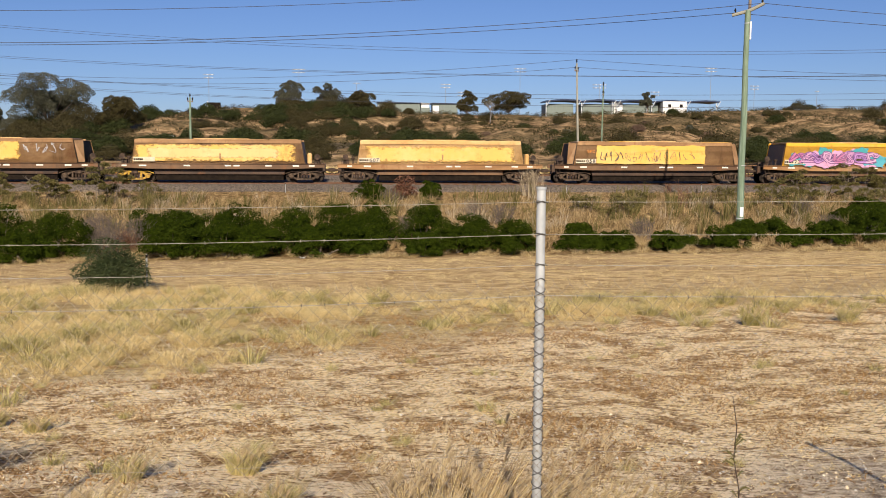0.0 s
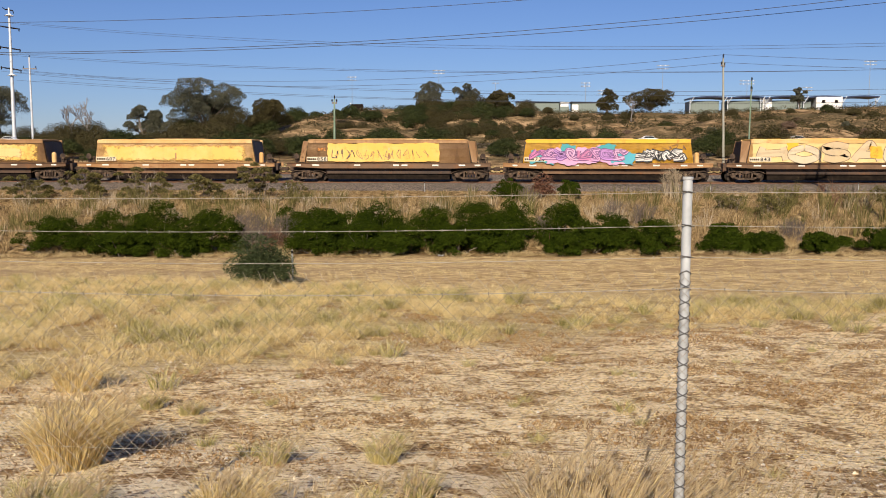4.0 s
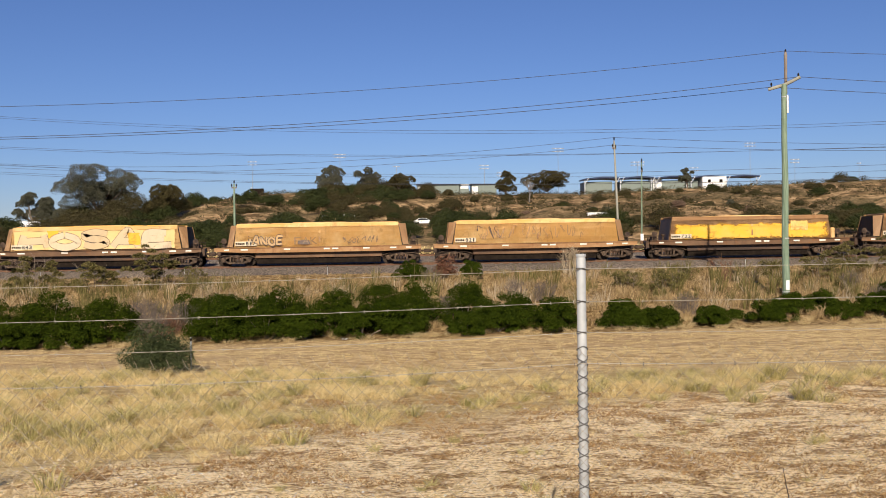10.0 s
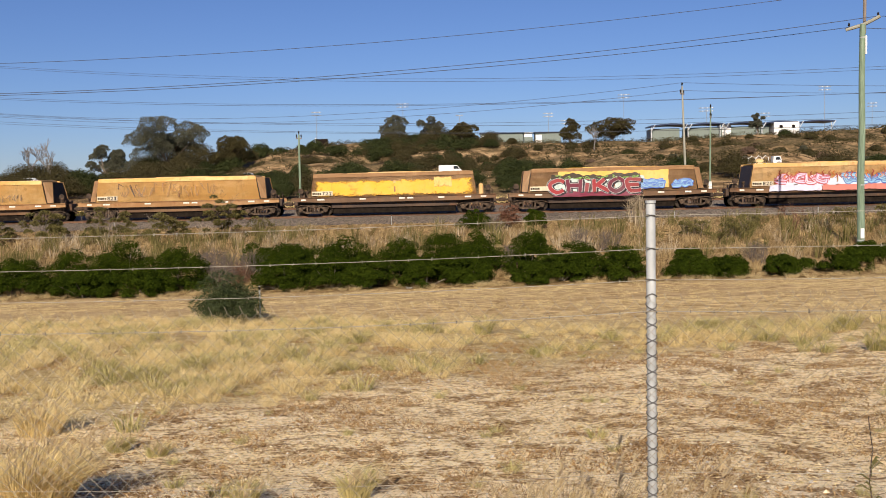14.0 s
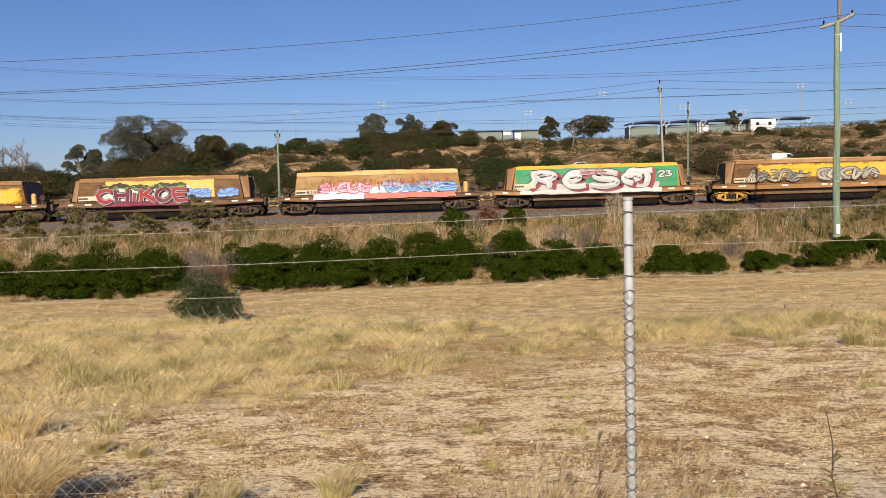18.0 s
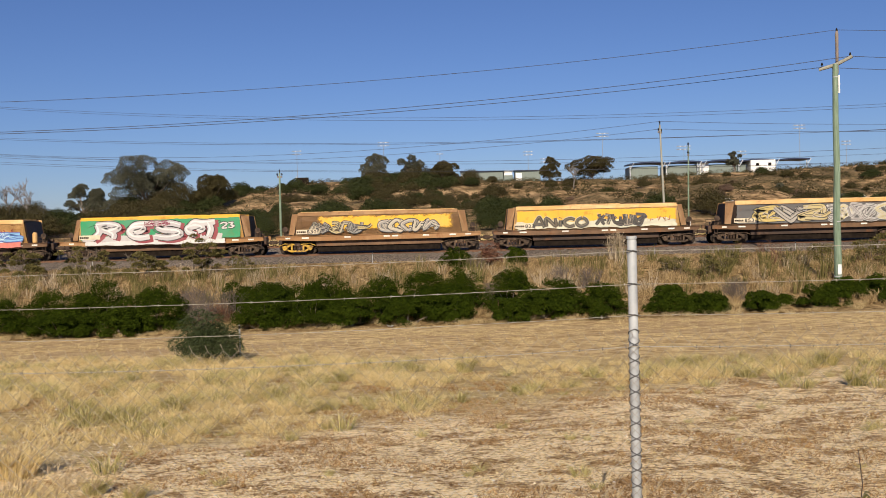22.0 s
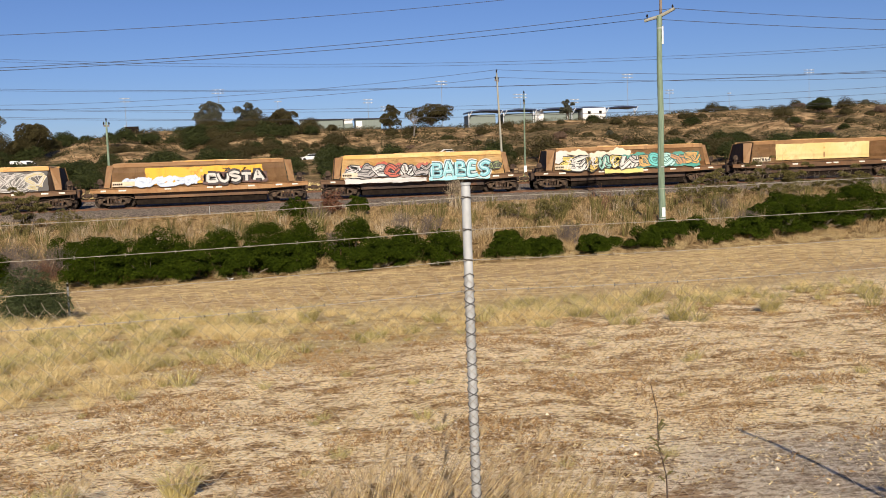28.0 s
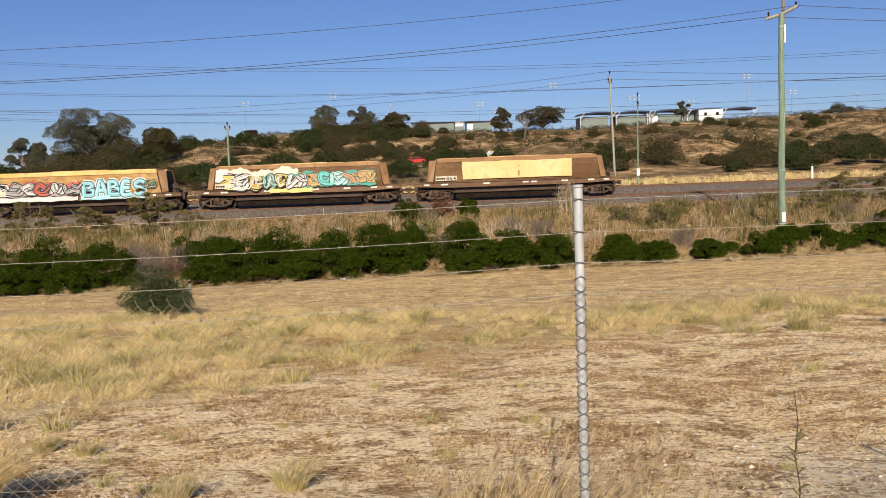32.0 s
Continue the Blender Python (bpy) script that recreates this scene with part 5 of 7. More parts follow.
def steel_tower():
    x, y = -66.6, 120.0
    g = gz(x, y)
    p = empty("transmission_pole", pose(x, y, g))
    tagged(p, "tall grey steel transmission pole with paired drooping arms", "transmission pole")
    bm = bmesh.new()
    tube(bm, [(-0.1, 0, -0.5), (-0.05, 0, 9), (0.0, 0, 21.45 - g)], [0.27, 0.21, 0.13], 12)
    part("shaft", bm, M["steelpole"], p)
    bm = bmesh.new()
    tube(bm, [(-0.9, 0, 21.5 - g), (-0.5, 0, 21.25 - g), (0.0, 0, 21.2 - g), (0.55, 0, 21.05 - g), (0.6, 0, 20.7 - g)], [0.05, 0.07, 0.09, 0.07, 0.05], 7)
    part("earth_wire_arm", bm, M["dark"], p)
    for z in (18.85, 16.1, 13.4):
        for q in (-1, 1):
            bm = bmesh.new()
            tube(bm, [(0.05, 0, z - g), (q * 0.8, -0.1, z - g - q * 0.12), (q * 1.45, -0.15, z - g - q * 0.24)], [0.10, 0.085, 0.06], 8)
            part("arm", bm, M["dark"], p)
            bm = bmesh.new()
            tube(bm, [(q * 1.35, -0.15, z - g - q * 0.22 + 0.14), (q * 1.35, -0.15, z - g - q * 0.22 - 0.3)], [0.05, 0.08], 7)
            part("insulator", bm, M["dark"], p)
    for z in (20.4, 12.5):
        bm = bmesh.new()
        tube(bm, [(0, 0, z - g), (0, 0, z - g + 0.3)], [0.62, 0.1], 12)
        part("collar", bm, M["white"], p, "white cone guard")


steel_tower()


def set_back(before):
    """Move what was planned behind the tracks out to its true distance and size."""
    for ob in [o for o in scene.objects if o not in before and o.parent is None]:
        m = ob.matrix_basis.copy()
        p = m.translation
        ob.location = (FAR * p.x, FAR * p.y, EYE_Z + FAR * (p.z - EYE_Z))
        ob.scale = ob.scale * FAR
    planning[0] = False


set_back(before)


def line(p0, p1, sag, r, word_, n=28):
    """One conductor between two points, hanging in a shallow curve."""
    p0, p1 = Vector(p0), Vector(p1)
    bm = bmesh.new()
    pts = []
    for k in range(n + 1):
        u = k / n
        p = p0.lerp(p1, u)
        pts.append((p.x, p.y, p.z - sag * 4 * u * (1 - u)))
    tube(bm, pts, r, 5)
    return tagged(part("overhead_wire", bm, M["cable"]), word_, "power line", "overhead lines")


NEARW = "dark overhead conductor strung between timber poles along the railway"
FARW = "thin dark transmission conductor across the sky beyond the railway"
PT, PM, PL = (20.5, 48.5, 11.75), (21.1, 48.2, 10.3), (19.8, 48.7, 9.84)
line((-62, 48.5, 10.6), PT, 1.95, 0.013, NEARW)
line((-62, 48.5, 9.05), PM, 2.06, 0.015, NEARW)
line((-62, 48.5, 8.86), PL, 1.82, 0.015, NEARW)
line(PT, (85, 48.5, 11.8), 0.75, 0.013, NEARW)
line(PM, (85, 48.2, 10.2), 1.15, 0.015, NEARW)
line(PL, (85, 48.8, 9.7), 1.1, 0.015, NEARW)
before = set(scene.objects)
for a, b, s in (((-69.3, 119.7, 19.7), (150, 58.3, 18.5), 6.9), ((-64.6, 119.7, 19.4), (150, 59.5, 18.4), 6.3),
                ((-69.6, 119.7, 15.4), (150, 30.5, 13.0), 5.3), ((-64.4, 119.7, 15.2), (150, 30.5, 12.0), 4.7),
                ((-69.6, 119.7, 13.2), (150, 58.0, 13.6), 5.2), ((-64.4, 119.7, 13.0), (150, 58.5, 12.4), 5.0),
                ((-66.0, 120, 11.9), (140, 60.0, 10.9), 4.4), ((-62.6, 120, 11.9), (140, 61.0, 10.2), 4.1),
                ):
    line(a, b, s, 0.016, FARW)
set_back(before)
for a, b, s in (((-62, 112, 12.6), (19.25, 84.0, 10.9), 1.9), ((-62, 112, 12.2), (19.25, 84.0, 10.2), 1.9),
                ((19.25, 84.0, 10.9), (100, 70, 10.0), 1.3), ((19.25, 84.0, 10.2), (100, 70, 10.6), 1.6)):
    line(a, b, s, 0.016, FARW)


# ---- plants ----
def blades(rng, n, h, spread, width, lean=0.25, wind=(0.12, 0.0), curl=0.5):
    """n grass blades round the origin, as arrays of points and faces (a quad and a tip each)."""
    a = rng.uniform(0, 2 * np.pi, n)
    r = spread * np.sqrt(rng.uniform(0, 1, n)) * 0.35
    hh = h * rng.uniform(0.55, 1.05, n)
    out = lean * rng.uniform(0.2, 1.3, n)
    dx, dy = np.cos(a), np.sin(a)
    base = np.stack([r * dx, r * dy, np.full(n, -0.02)], 1)
    side = np.stack([-dy, dx, np.zeros(n)], 1) * rng.uniform(-1, 1, n)[:, None] + np.array([1.0, 0, 0]) * 0.7
    side = side / np.linalg.norm(side, axis=1)[:, None] * (width * rng.uniform(0.6, 1.4, n))[:, None]
    mid = base + np.stack([out * hh * 0.45 * dx + wind[0] * hh * 0.3, out * hh * 0.45 * dy + wind[1] * hh * 0.3, hh * 0.58], 1)
    tip = base + np.stack([out * hh * (0.9 + curl) * dx + wind[0] * hh, out * hh * (0.9 + curl) * dy + wind[1] * hh, hh * rng.uniform(0.85, 1.0, n)], 1)
    v = np.stack([base - side, base + side, mid + side * 0.8, mid - side * 0.8, tip], 1)
    return v.reshape(-1, 3)


def blade_faces(n):
    i = 5 * np.arange(n)
    q = np.stack([i, i + 1, i + 2, i + 3], 1).tolist()
    t = np.stack([i + 3, i + 2, i + 4], 1).tolist()
    return q + t


def scatter(name, variants, xy, scale, material, label, category, rng):
    """Many tufts joined into one mass of grass."""
    vs = []
    for (x, y), s in zip(xy, scale):
        v = variants[rng.integers(len(variants))]
        a = rng.uniform(-0.5, 0.5)
        c, q = math.cos(a), math.sin(a)
        p = np.stack([v[:, 0] * c - v[:, 1] * q, v[:, 0] * q + v[:, 1] * c, v[:, 2] * rng.uniform(0.8, 1.2)], 1) * s
        vs.append(p + np.array([x, y, gz(x, y)]))
    v = np.concatenate(vs)
    ob = part(name, (v.tolist(), blade_faces(len(v) // 5)), material)
    return tagged(ob, label, category, kind="stuff")


def field_grass():
    rng = np.random.default_rng(11)
    tall = [blades(rng, 150, 0.37, 0.8, 0.0027, 0.95, (0.24, 0.0), 0.8) for _ in range(6)]
    tuft = [blades(rng, 80, 0.27, 0.34, 0.004, 0.8, (0.15, 0.0), 0.8) for _ in range(6)]
    short = [blades(rng, 14, 0.085, 0.5, 0.004, 0.9, (0.1, 0.0)) for _ in range(6)]

    def pick(n, x0, x1, y0, y1, dens):
        x, y = rng.uniform(x0, x1, n), rng.uniform(y0, y1, n)
        k = rng.uniform(0, 1, n) < dens(x, y)
        return np.stack([x[k], y[k]], 1)

    def waves(x, y):
        return 0.5 + 0.5 * np.sin(0.9 * x + 2.1 * np.sin(0.45 * y)) * np.sin(0.8 * y + 1.7 * np.sin(0.5 * x + 1))

    # blond feathery stand: a band across the field that widens to the left
    def stand(x, y):
        lo = np.interp(x, [-30, -9, -5, -3.2, -1.6, 0.6, 6, 30], [8.0, 9.5, 12.2, 14.0, 16.2, 17.8, 18.2, 20.5])
        hi = np.interp(x, [-30, -6, 3.7, 30], [31.5, 29.7, 24.5, 25.0])
        return smooth_step(-1.5, 2.6, y - lo + 2.2 * (fbm(0.5 * x, 0.5 * y, 31) - 0.5)) * smooth_step(0, 1.5, hi - y) * (0.2 + 0.8 * waves(1.6 * x, 1.2 * y)) * np.interp(x, [-30, -3, 3, 30], [1.0, 1.0, 0.62, 0.5])
    xy = pick(5600, -24, 26, 8, 31, stand)
    scatter("blond_grass", tall, xy, rng.uniform(0.4, 1.0, len(xy)) * (0.6 + 0.4 * smooth_step(0, 4, xy[:, 1] - 14 - 0.5 * xy[:, 0])), M["straw"], "blond feathery dry grass standing across the field", "grass", rng)
    xy = pick(6500, -24, 26, 9, 31, lambda x, y: stand(x, y) * smooth_step(0.42, 0.62, fbm(0.8 * x, 0.8 * y, 44)))
    scatter("green_grass", tuft, xy, rng.uniform(0.8, 1.5, len(xy)), M["straw_g"], "greenish straw tufts among the dry grass", "grass", rng)
    # scattered tufts on the bare near soil
    xy = pick(420, -9, 14, 6, 19, lambda x, y: 0.16 + 0.1 * waves(x, y))
    scatter("field_tuft", tuft, xy, rng.uniform(0.3, 0.75, len(xy)), M["straw_g"], "low greenish straw tufts on bare soil", "grass", rng)
    # mown stubble of the far half
    xy = pick(9000, -34, 36, 25, 41.5, lambda x, y: 0.5 + 0.5 * waves(x * 0.6, y * 2))
    scatter("stubble", short, xy, rng.uniform(0.7, 1.3, len(xy)), M["straw"], "short mown straw stubble", "grass", rng)
    # curled scraps strewn over the near soil: brown dead turf in mats, pale straw between them
    def scraps(name, n, dens, length, width, rise, material, label, category):
        x, y = rng.uniform(-10, 16, n), 5.2 + 17.5 * rng.uniform(0, 1, n) ** 1.15
        k = rng.uniform(0, 1, n) < dens(x, y)
        x, y = x[k], y[k]
        m = len(x)
        z = height(x, y) + rng.uniform(-0.004, 0.012, m)
        c = np.stack([x, y, z], 1)
        a, e = rng.uniform(0, 6.283, m), rng.uniform(0, rise, m)
        u = np.stack([np.cos(a) * np.cos(e), np.sin(a) * np.cos(e), np.sin(e)], 1) * (length * rng.uniform(0.4, 1.5, m))[:, None]
        w_ = np.cross(u, rng.normal(0, 1, (m, 3)))
        w_ = w_ / np.linalg.norm(w_, axis=1)[:, None] * (width * rng.uniform(0.5, 1.5, m))[:, None]
        v = np.stack([c - w_, c + w_, c + u], 1).reshape(-1, 3)
        tagged(part(name, (v.tolist(), (3 * np.arange(m)[:, None] + np.arange(3)[None]).tolist()), material), label, category, kind="stuff")

    def mats(x, y):
        return smooth_step(0.50, 0.58, fbm(1.25 * x, 1.7 * y, 5)) * (0.14 + 0.86 * smooth_step(7.0, 9.5, y))
    scraps("dead_turf", 520000, lambda x, y: 0.55 * mats(x, y), 0.05, 0.008, 1.2, M["turf"], "low mats of curled brown dead turf on the soil", "turf")
    scraps("straw_litter", 260000, lambda x, y: 0.5 * (1 - mats(x, y)) * smooth_step(0.42, 0.6, fbm(2.0 * x, 2.4 * y, 8)), 0.045, 0.005, 0.7, M["straw"], "pale scraps of straw scattered on the soil", "straw")
    # the foot of the bank
    xy = pick(900, -36, 40, 41.6, 44.6, lambda x, y: 0.25 + 0.7 * smooth_step(0.45, 0.6, fbm(0.35 * x, 0.5 * y, 71)))
    scatter("verge_grass", tall, xy, rng.uniform(0.5, 0.95, len(xy)), M["verge"], "long dry grass along the foot of the bank", "grass", rng)
    xy = pick(6800, -42, 48, 43.2, 61.6, lambda x, y: 0.45 + 0.5 * waves(x, y))
    scatter("bank_grass", [blades(rng, 34, 0.5, 0.5, 0.011, 0.55, (0.1, 0.0)) for _ in range(5)], xy, rng.uniform(0.6, 1.25, len(xy)) * (1 - 0.6 * smooth_step(56.0, 60.0, xy[:, 1])), M["drystalk"], "orange-brown dry grass covering the railway bank", "grass", rng)
    xy = pick(900, -42, 48, 46, 58.0, lambda x, y: 0.25 + 0.6 * waves(x * 0.5, y * 0.7))
    scatter("bank_stalks", [blades(rng, 30, 1.2, 0.7, 0.013, 0.35, (0.05, 0.0), 0.1) for _ in range(5)], xy, rng.uniform(0.6, 1.25, len(xy)), M["weed"], "upright dead stalks on the railway bank", "weeds", rng)
    xy = pick(1700, -42, 48, 44.5, 58.6, lambda x, y: 0.08 + 0.7 * smooth_step(0.5, 0.62, fbm(0.3 * x, 0.35 * y, 12)))
    scatter("pale_stalks", [blades(rng, 20, 0.95, 0.8, 0.009, 0.55, (0.03, 0.0), 0.3) for _ in range(6)], xy, rng.uniform(0.5, 1.25, len(xy)), M["pale_stalk"], "pale bare twigs standing in the dry grass of the bank", "twigs", rng)
    xy = pick(1800, -60, 70, 74.5, 92, lambda x, y: 0.6)
    scatter("trackside_grass", [blades(rng, 26, 0.5, 0.6, 0.02, 0.6) for _ in range(4)], xy, rng.uniform(0.7, 1.4, len(xy)), M["straw"], "dry grass strip behind the tracks", "grass", rng)


def tussock(x, y, h, spread, n, seed, mat_name, label, wind=0.2):
    rng = np.random.default_rng(seed)
    t = empty("grass_tussock", pose(x, y, gz(x, y)))
    tagged(t, label, "grass", "tussocks by the fence")
    v = blades(rng, int(n * 1.5), h, spread, 0.0030, 0.55, (wind, 0.05))
    part("leaves", (v.tolist(), blade_faces(int(n * 1.5))), M[mat_name], t)
    k = max(18, n // 14)
    st = blades(rng, k, h * 1.25, spread * 0.8, 0.003, 0.4, (wind * 1.3, 0.05), 0.2)
    part("stem_spray", (st.tolist(), blade_faces(k)), M["straw"], t)
    # feathery seed heads at the stem tips
    vs = []
    for i in range(k):
        tip = st[5 * i + 4]
        b = blades(rng, 12, 0.12, 0.012, 0.0022, 0.35, (0.6, 0.0))
        vs.append(b + tip - np.array([0, 0, 0.06]))
    v = np.concatenate(vs)
    part("seed_plume", (v.tolist(), blade_faces(len(v) // 5)), M["seed"], t, "brown feathery seed heads")["kind"] = "stuff"


def leaf_cloud(rng, lobes, n, size, droop=0.0, thin=0.45):
    """Small leaf quads scattered over the skins of several rounded lobes."""
    lobes = np.array(lobes, float)
    area = (lobes[:, 3] * lobes[:, 5]) ** 1.0
    pick = rng.choice(len(lobes), n, p=area / area.sum())
    L = lobes[pick]
    d = rng.normal(0, 1, (n, 3))
    d[:, 2] = np.abs(d[:, 2]) * 1.15 - 0.3
    d /= np.linalg.norm(d, axis=1)[:, None]
    rad = 1 - 0.35 * rng.uniform(0, 1, n) ** 2 + 0.16 * np.sin(5 * d[:, 0] + 3 * L[:, 0]) * np.sin(6 * d[:, 2] + 2 * L[:, 1])
    c = L[:, :3] + d * L[:, 3:6] * rad[:, None]
    if droop > 0:
        # hanging leaves
        u = d + rng.normal(0, 0.55, (n, 3)) + np.array([0, 0, 0.5 - droop])
        u /= np.linalg.norm(u, axis=1)[:, None]
        w = np.cross(u, rng.normal(0, 1, (n, 3)))
    else:
        # leaves that spread to the light
        up = d * 0.65 + rng.normal(0, 0.42, (n, 3)) + np.array([0, 0, 0.6])
        u = np.cross(up, rng.normal(0, 1, (n, 3)))
        u /= np.linalg.norm(u, axis=1)[:, None]
        w = np.cross(up, u)
    w /= np.linalg.norm(w, axis=1)[:, None]
    s = size * rng.uniform(0.6, 1.5, n)[:, None]
    v = np.stack([c - u * s * 0.5 + w * s * thin * 0.6, c + u * s, c - u * s * 0.5 - w * s * thin * 0.6], 1).reshape(-1, 3)
    f = (3 * np.arange(n)[:, None] + np.arange(3)[None]).tolist()
    return v, f


def lobes_of(rng, rx, ry, h, n):
    """Clumps set over a low dome, each with its own round head."""
    out = [(0, 0, h * 0.34, rx * 0.66, ry * 0.66, h * 0.40)]
    k = max(n, int(n * rx / 1.2))
    for _ in range(k):
        a, e = rng.uniform(0, 6.283), np.arcsin(rng.uniform(0.05, 1.0))
        r = rng.uniform(0.75, 1.0)
        s = rng.uniform(0.17, 0.36) * min(h, 2 * rx) * 1.15
        out.append((r * (rx - s * 0.6) * np.cos(a) * np.cos(e), r * (ry - s * 0.6) * np.sin(a) * np.cos(e), max(s * 0.6, r * (h - s) * (np.sin(e) * 0.9 + 0.1)), s * rng.uniform(0.9, 1.3), s, s * rng.uniform(0.7, 0.95)))
    return out


def tufts_of(rng, rx, ry, h, n):
    """Many small upright heads over two or three humps, with shaded gaps between them."""
    humps = [(rng.uniform(-0.35, 0.35) * rx, rng.uniform(-0.3, 0.3) * ry, rng.uniform(0.6, 0.8), rng.uniform(0.72, 1.0)) for _ in range(2)] + [(0.0, 0.0, 0.9, 0.94)]
    out = []
    for j in range(n):
        hx, hy, hr, hh = humps[j % 3]
        a, e = rng.uniform(0, 6.283), np.arcsin(rng.uniform(0.0, 1.0))
        r = rng.uniform(0.8, 1.0)
        s = rng.uniform(0.12, 0.25) * (0.6 + 0.4 * h)
        px, py = hx + r * hr * (rx - s * 0.5) * np.cos(a) * np.cos(e), hy + r * hr * (ry - s * 0.5) * np.sin(a) * np.cos(e)
        pz = max(s * 0.5, r * (h * hh - s) * (0.12 + 0.88 * np.sin(e)))
        out.append((px, py, pz, s * rng.uniform(0.9, 1.4), s * 1.1, s * rng.uniform(0.8, 1.15)))
    return out


def shrub(x, y, w, h, material, label, seed, n=7000, size=0.10, name="shrub", depth=None, group="", thin=0.35, lobes=9, droop=0.0, lift=0.0, tufts=False):
    rng = np.random.default_rng(seed)
    s = empty(name, pose(x, y, gz(x, y) - 0.05 + lift))
    tagged(s, label, "shrub", group)
    lb = (tufts_of if tufts else lobes_of)(rng, w / 2, (depth or w * 0.8) / 2, h, lobes)
    v, f = leaf_cloud(rng, lb, n, size, droop, thin)
    part("foliage", (v.tolist(), f), material, s)
    bm = bmesh.new()
    for k in range(7):
        q = lb[k % len(lb)]
        tube(bm, [(q[0] * 0.15, q[1] * 0.15, -0.1), (q[0] * 0.5, q[1] * 0.5, q[2] * 0.5), (q[0], q[1], q[2])], [0.045, 0.03, 0.012], 5)
    part("branchwork", bm, M["bark"], s)["kind"] = "stuff"
    return s


def tree(x, y, w, h, trunk, material, label, seed, n=9000, size=0.35, lobes=9, name="tree"):
    """A gum tree: leaning limbs that end in separate leafy clumps."""
    open_crown = material == M["plant_gum"]
    rng = np.random.default_rng(seed)
    g = gz(x, y)
    t = empty(name, pose(x, y, g - 0.1))
    tagged(t, label, "tree")
    lb, bm = [], bmesh.new()
    r0 = 0.035 * h
    tube(bm, [(0, 0, -0.3), (0.05 * w, 0, trunk * 0.6), (0.02 * w, 0, trunk)], [r0, r0 * 0.8, r0 * 0.65], 8)
    for k in range(lobes):
        a = rng.uniform(0, 6.28)
        u = rng.uniform(0.2, 1.0)
        px, py = u * 0.41 * w * math.cos(a), u * 0.41 * w * math.sin(a)
        pz = trunk + (h - trunk) * (rng.uniform(0.0, 0.92) if open_crown else rng.uniform(0.12, 0.86)) * (1 - 0.16 * u)
        sz = (rng.uniform(0.11, 0.17) if open_crown else rng.uniform(0.13, 0.22)) * w
        lb.append((px, py, pz, sz, sz, min(sz, h * 0.2) * rng.uniform(0.75, 1.1)))
        tube(bm, [(0.02 * w, 0, trunk * rng.uniform(0.55, 1.0)), (px * 0.5, py * 0.5, trunk + (pz - trunk) * 0.55), (px, py, pz)], [r0 * 0.45, r0 * 0.28, r0 * 0.1], 6)
    lb.append((0, 0, trunk + (h - trunk) * 0.84, w * 0.13, w * 0.13, (h - trunk) * 0.16))
    part("trunk", bm, M["bark"], t)
    v, f = leaf_cloud(rng, lb, n, size, 0.6, 0.35)
    part("crown", (v.tolist(), f), material, t)
    return t


def dead_tree(x, y, w, h, seed, label):
    """A leafless tree, its limbs forking into fine twigs."""
    rng = random.Random(seed)
    t = empty("tree", pose(x, y, gz(x, y) - 0.2))
    tagged(t, label, "tree")
    bm = bmesh.new()

    def limb(p, d, ln, r, depth):
        q = p + d * ln * 0.5 + Vector((rng.uniform(-1, 1), rng.uniform(-1, 1), 0)) * ln * 0.06
        e = p + d * ln
        tube(bm, [p, q, e], [r, r * 0.8, r * 0.6], 5, False)
        if depth:
            for _ in range(3):
                nd = (d + Vector((rng.uniform(-1, 1) * w / h, rng.uniform(-1, 1) * w / h, rng.uniform(-0.15, 0.5))) * 0.9).normalized()
                limb(p + d * ln * rng.uniform(0.6, 1.0), nd, ln * rng.uniform(0.6, 0.8), r * 0.64, depth - 1)
    limb(Vector((0, 0, 0)), Vector((0.06, 0, 1)), h * 0.34, h * 0.022, 4)
    part("branchwork", bm, M["greywood"], t)


def twig_bush(x, y, w, h, seed, material, label, stems=26, name="dead_shrub", r=0.011):
    """A leafless shrub: thin forked twigs that fan out of one root."""
    rng = random.Random(seed)
    t = empty(name, pose(x, y, gz(x, y) - 0.05))
    tagged(t, label, "shrub")
    bm = bmesh.new()
    for _ in range(stems):
        a, o = rng.uniform(0, 6.28), rng.uniform(0.15, 1.0)
        tip = Vector((math.cos(a) * o * w / 2, math.sin(a) * o * w / 2, h * rng.uniform(0.6, 1.0) * (1 - 0.25 * o)))
        mid = Vector((0.85 * tip.x, 0.85 * tip.y, 0.5 * tip.z)) + Vector((rng.uniform(-1, 1), rng.uniform(-1, 1), 0.6)) * 0.08 * h
        tube(bm, [(0.7 * tip.x, 0.7 * tip.y, 0), mid, tip], [r, r * 0.7, r * 0.35], 3, False)
        for _ in range(5):
            u = rng.uniform(0.35, 0.95)
            p = mid.lerp(tip, u) if u > 0.5 else mid * (2 * u)
            q = p + Vector((rng.uniform(-1, 1), rng.uniform(-1, 1), rng.uniform(0.1, 1.0))) * 0.22 * h
            tube(bm, [p, q], [r * 0.5, r * 0.25], 3, False)
    part("branchwork", bm, material, t)["kind"] = "stuff"
    return t


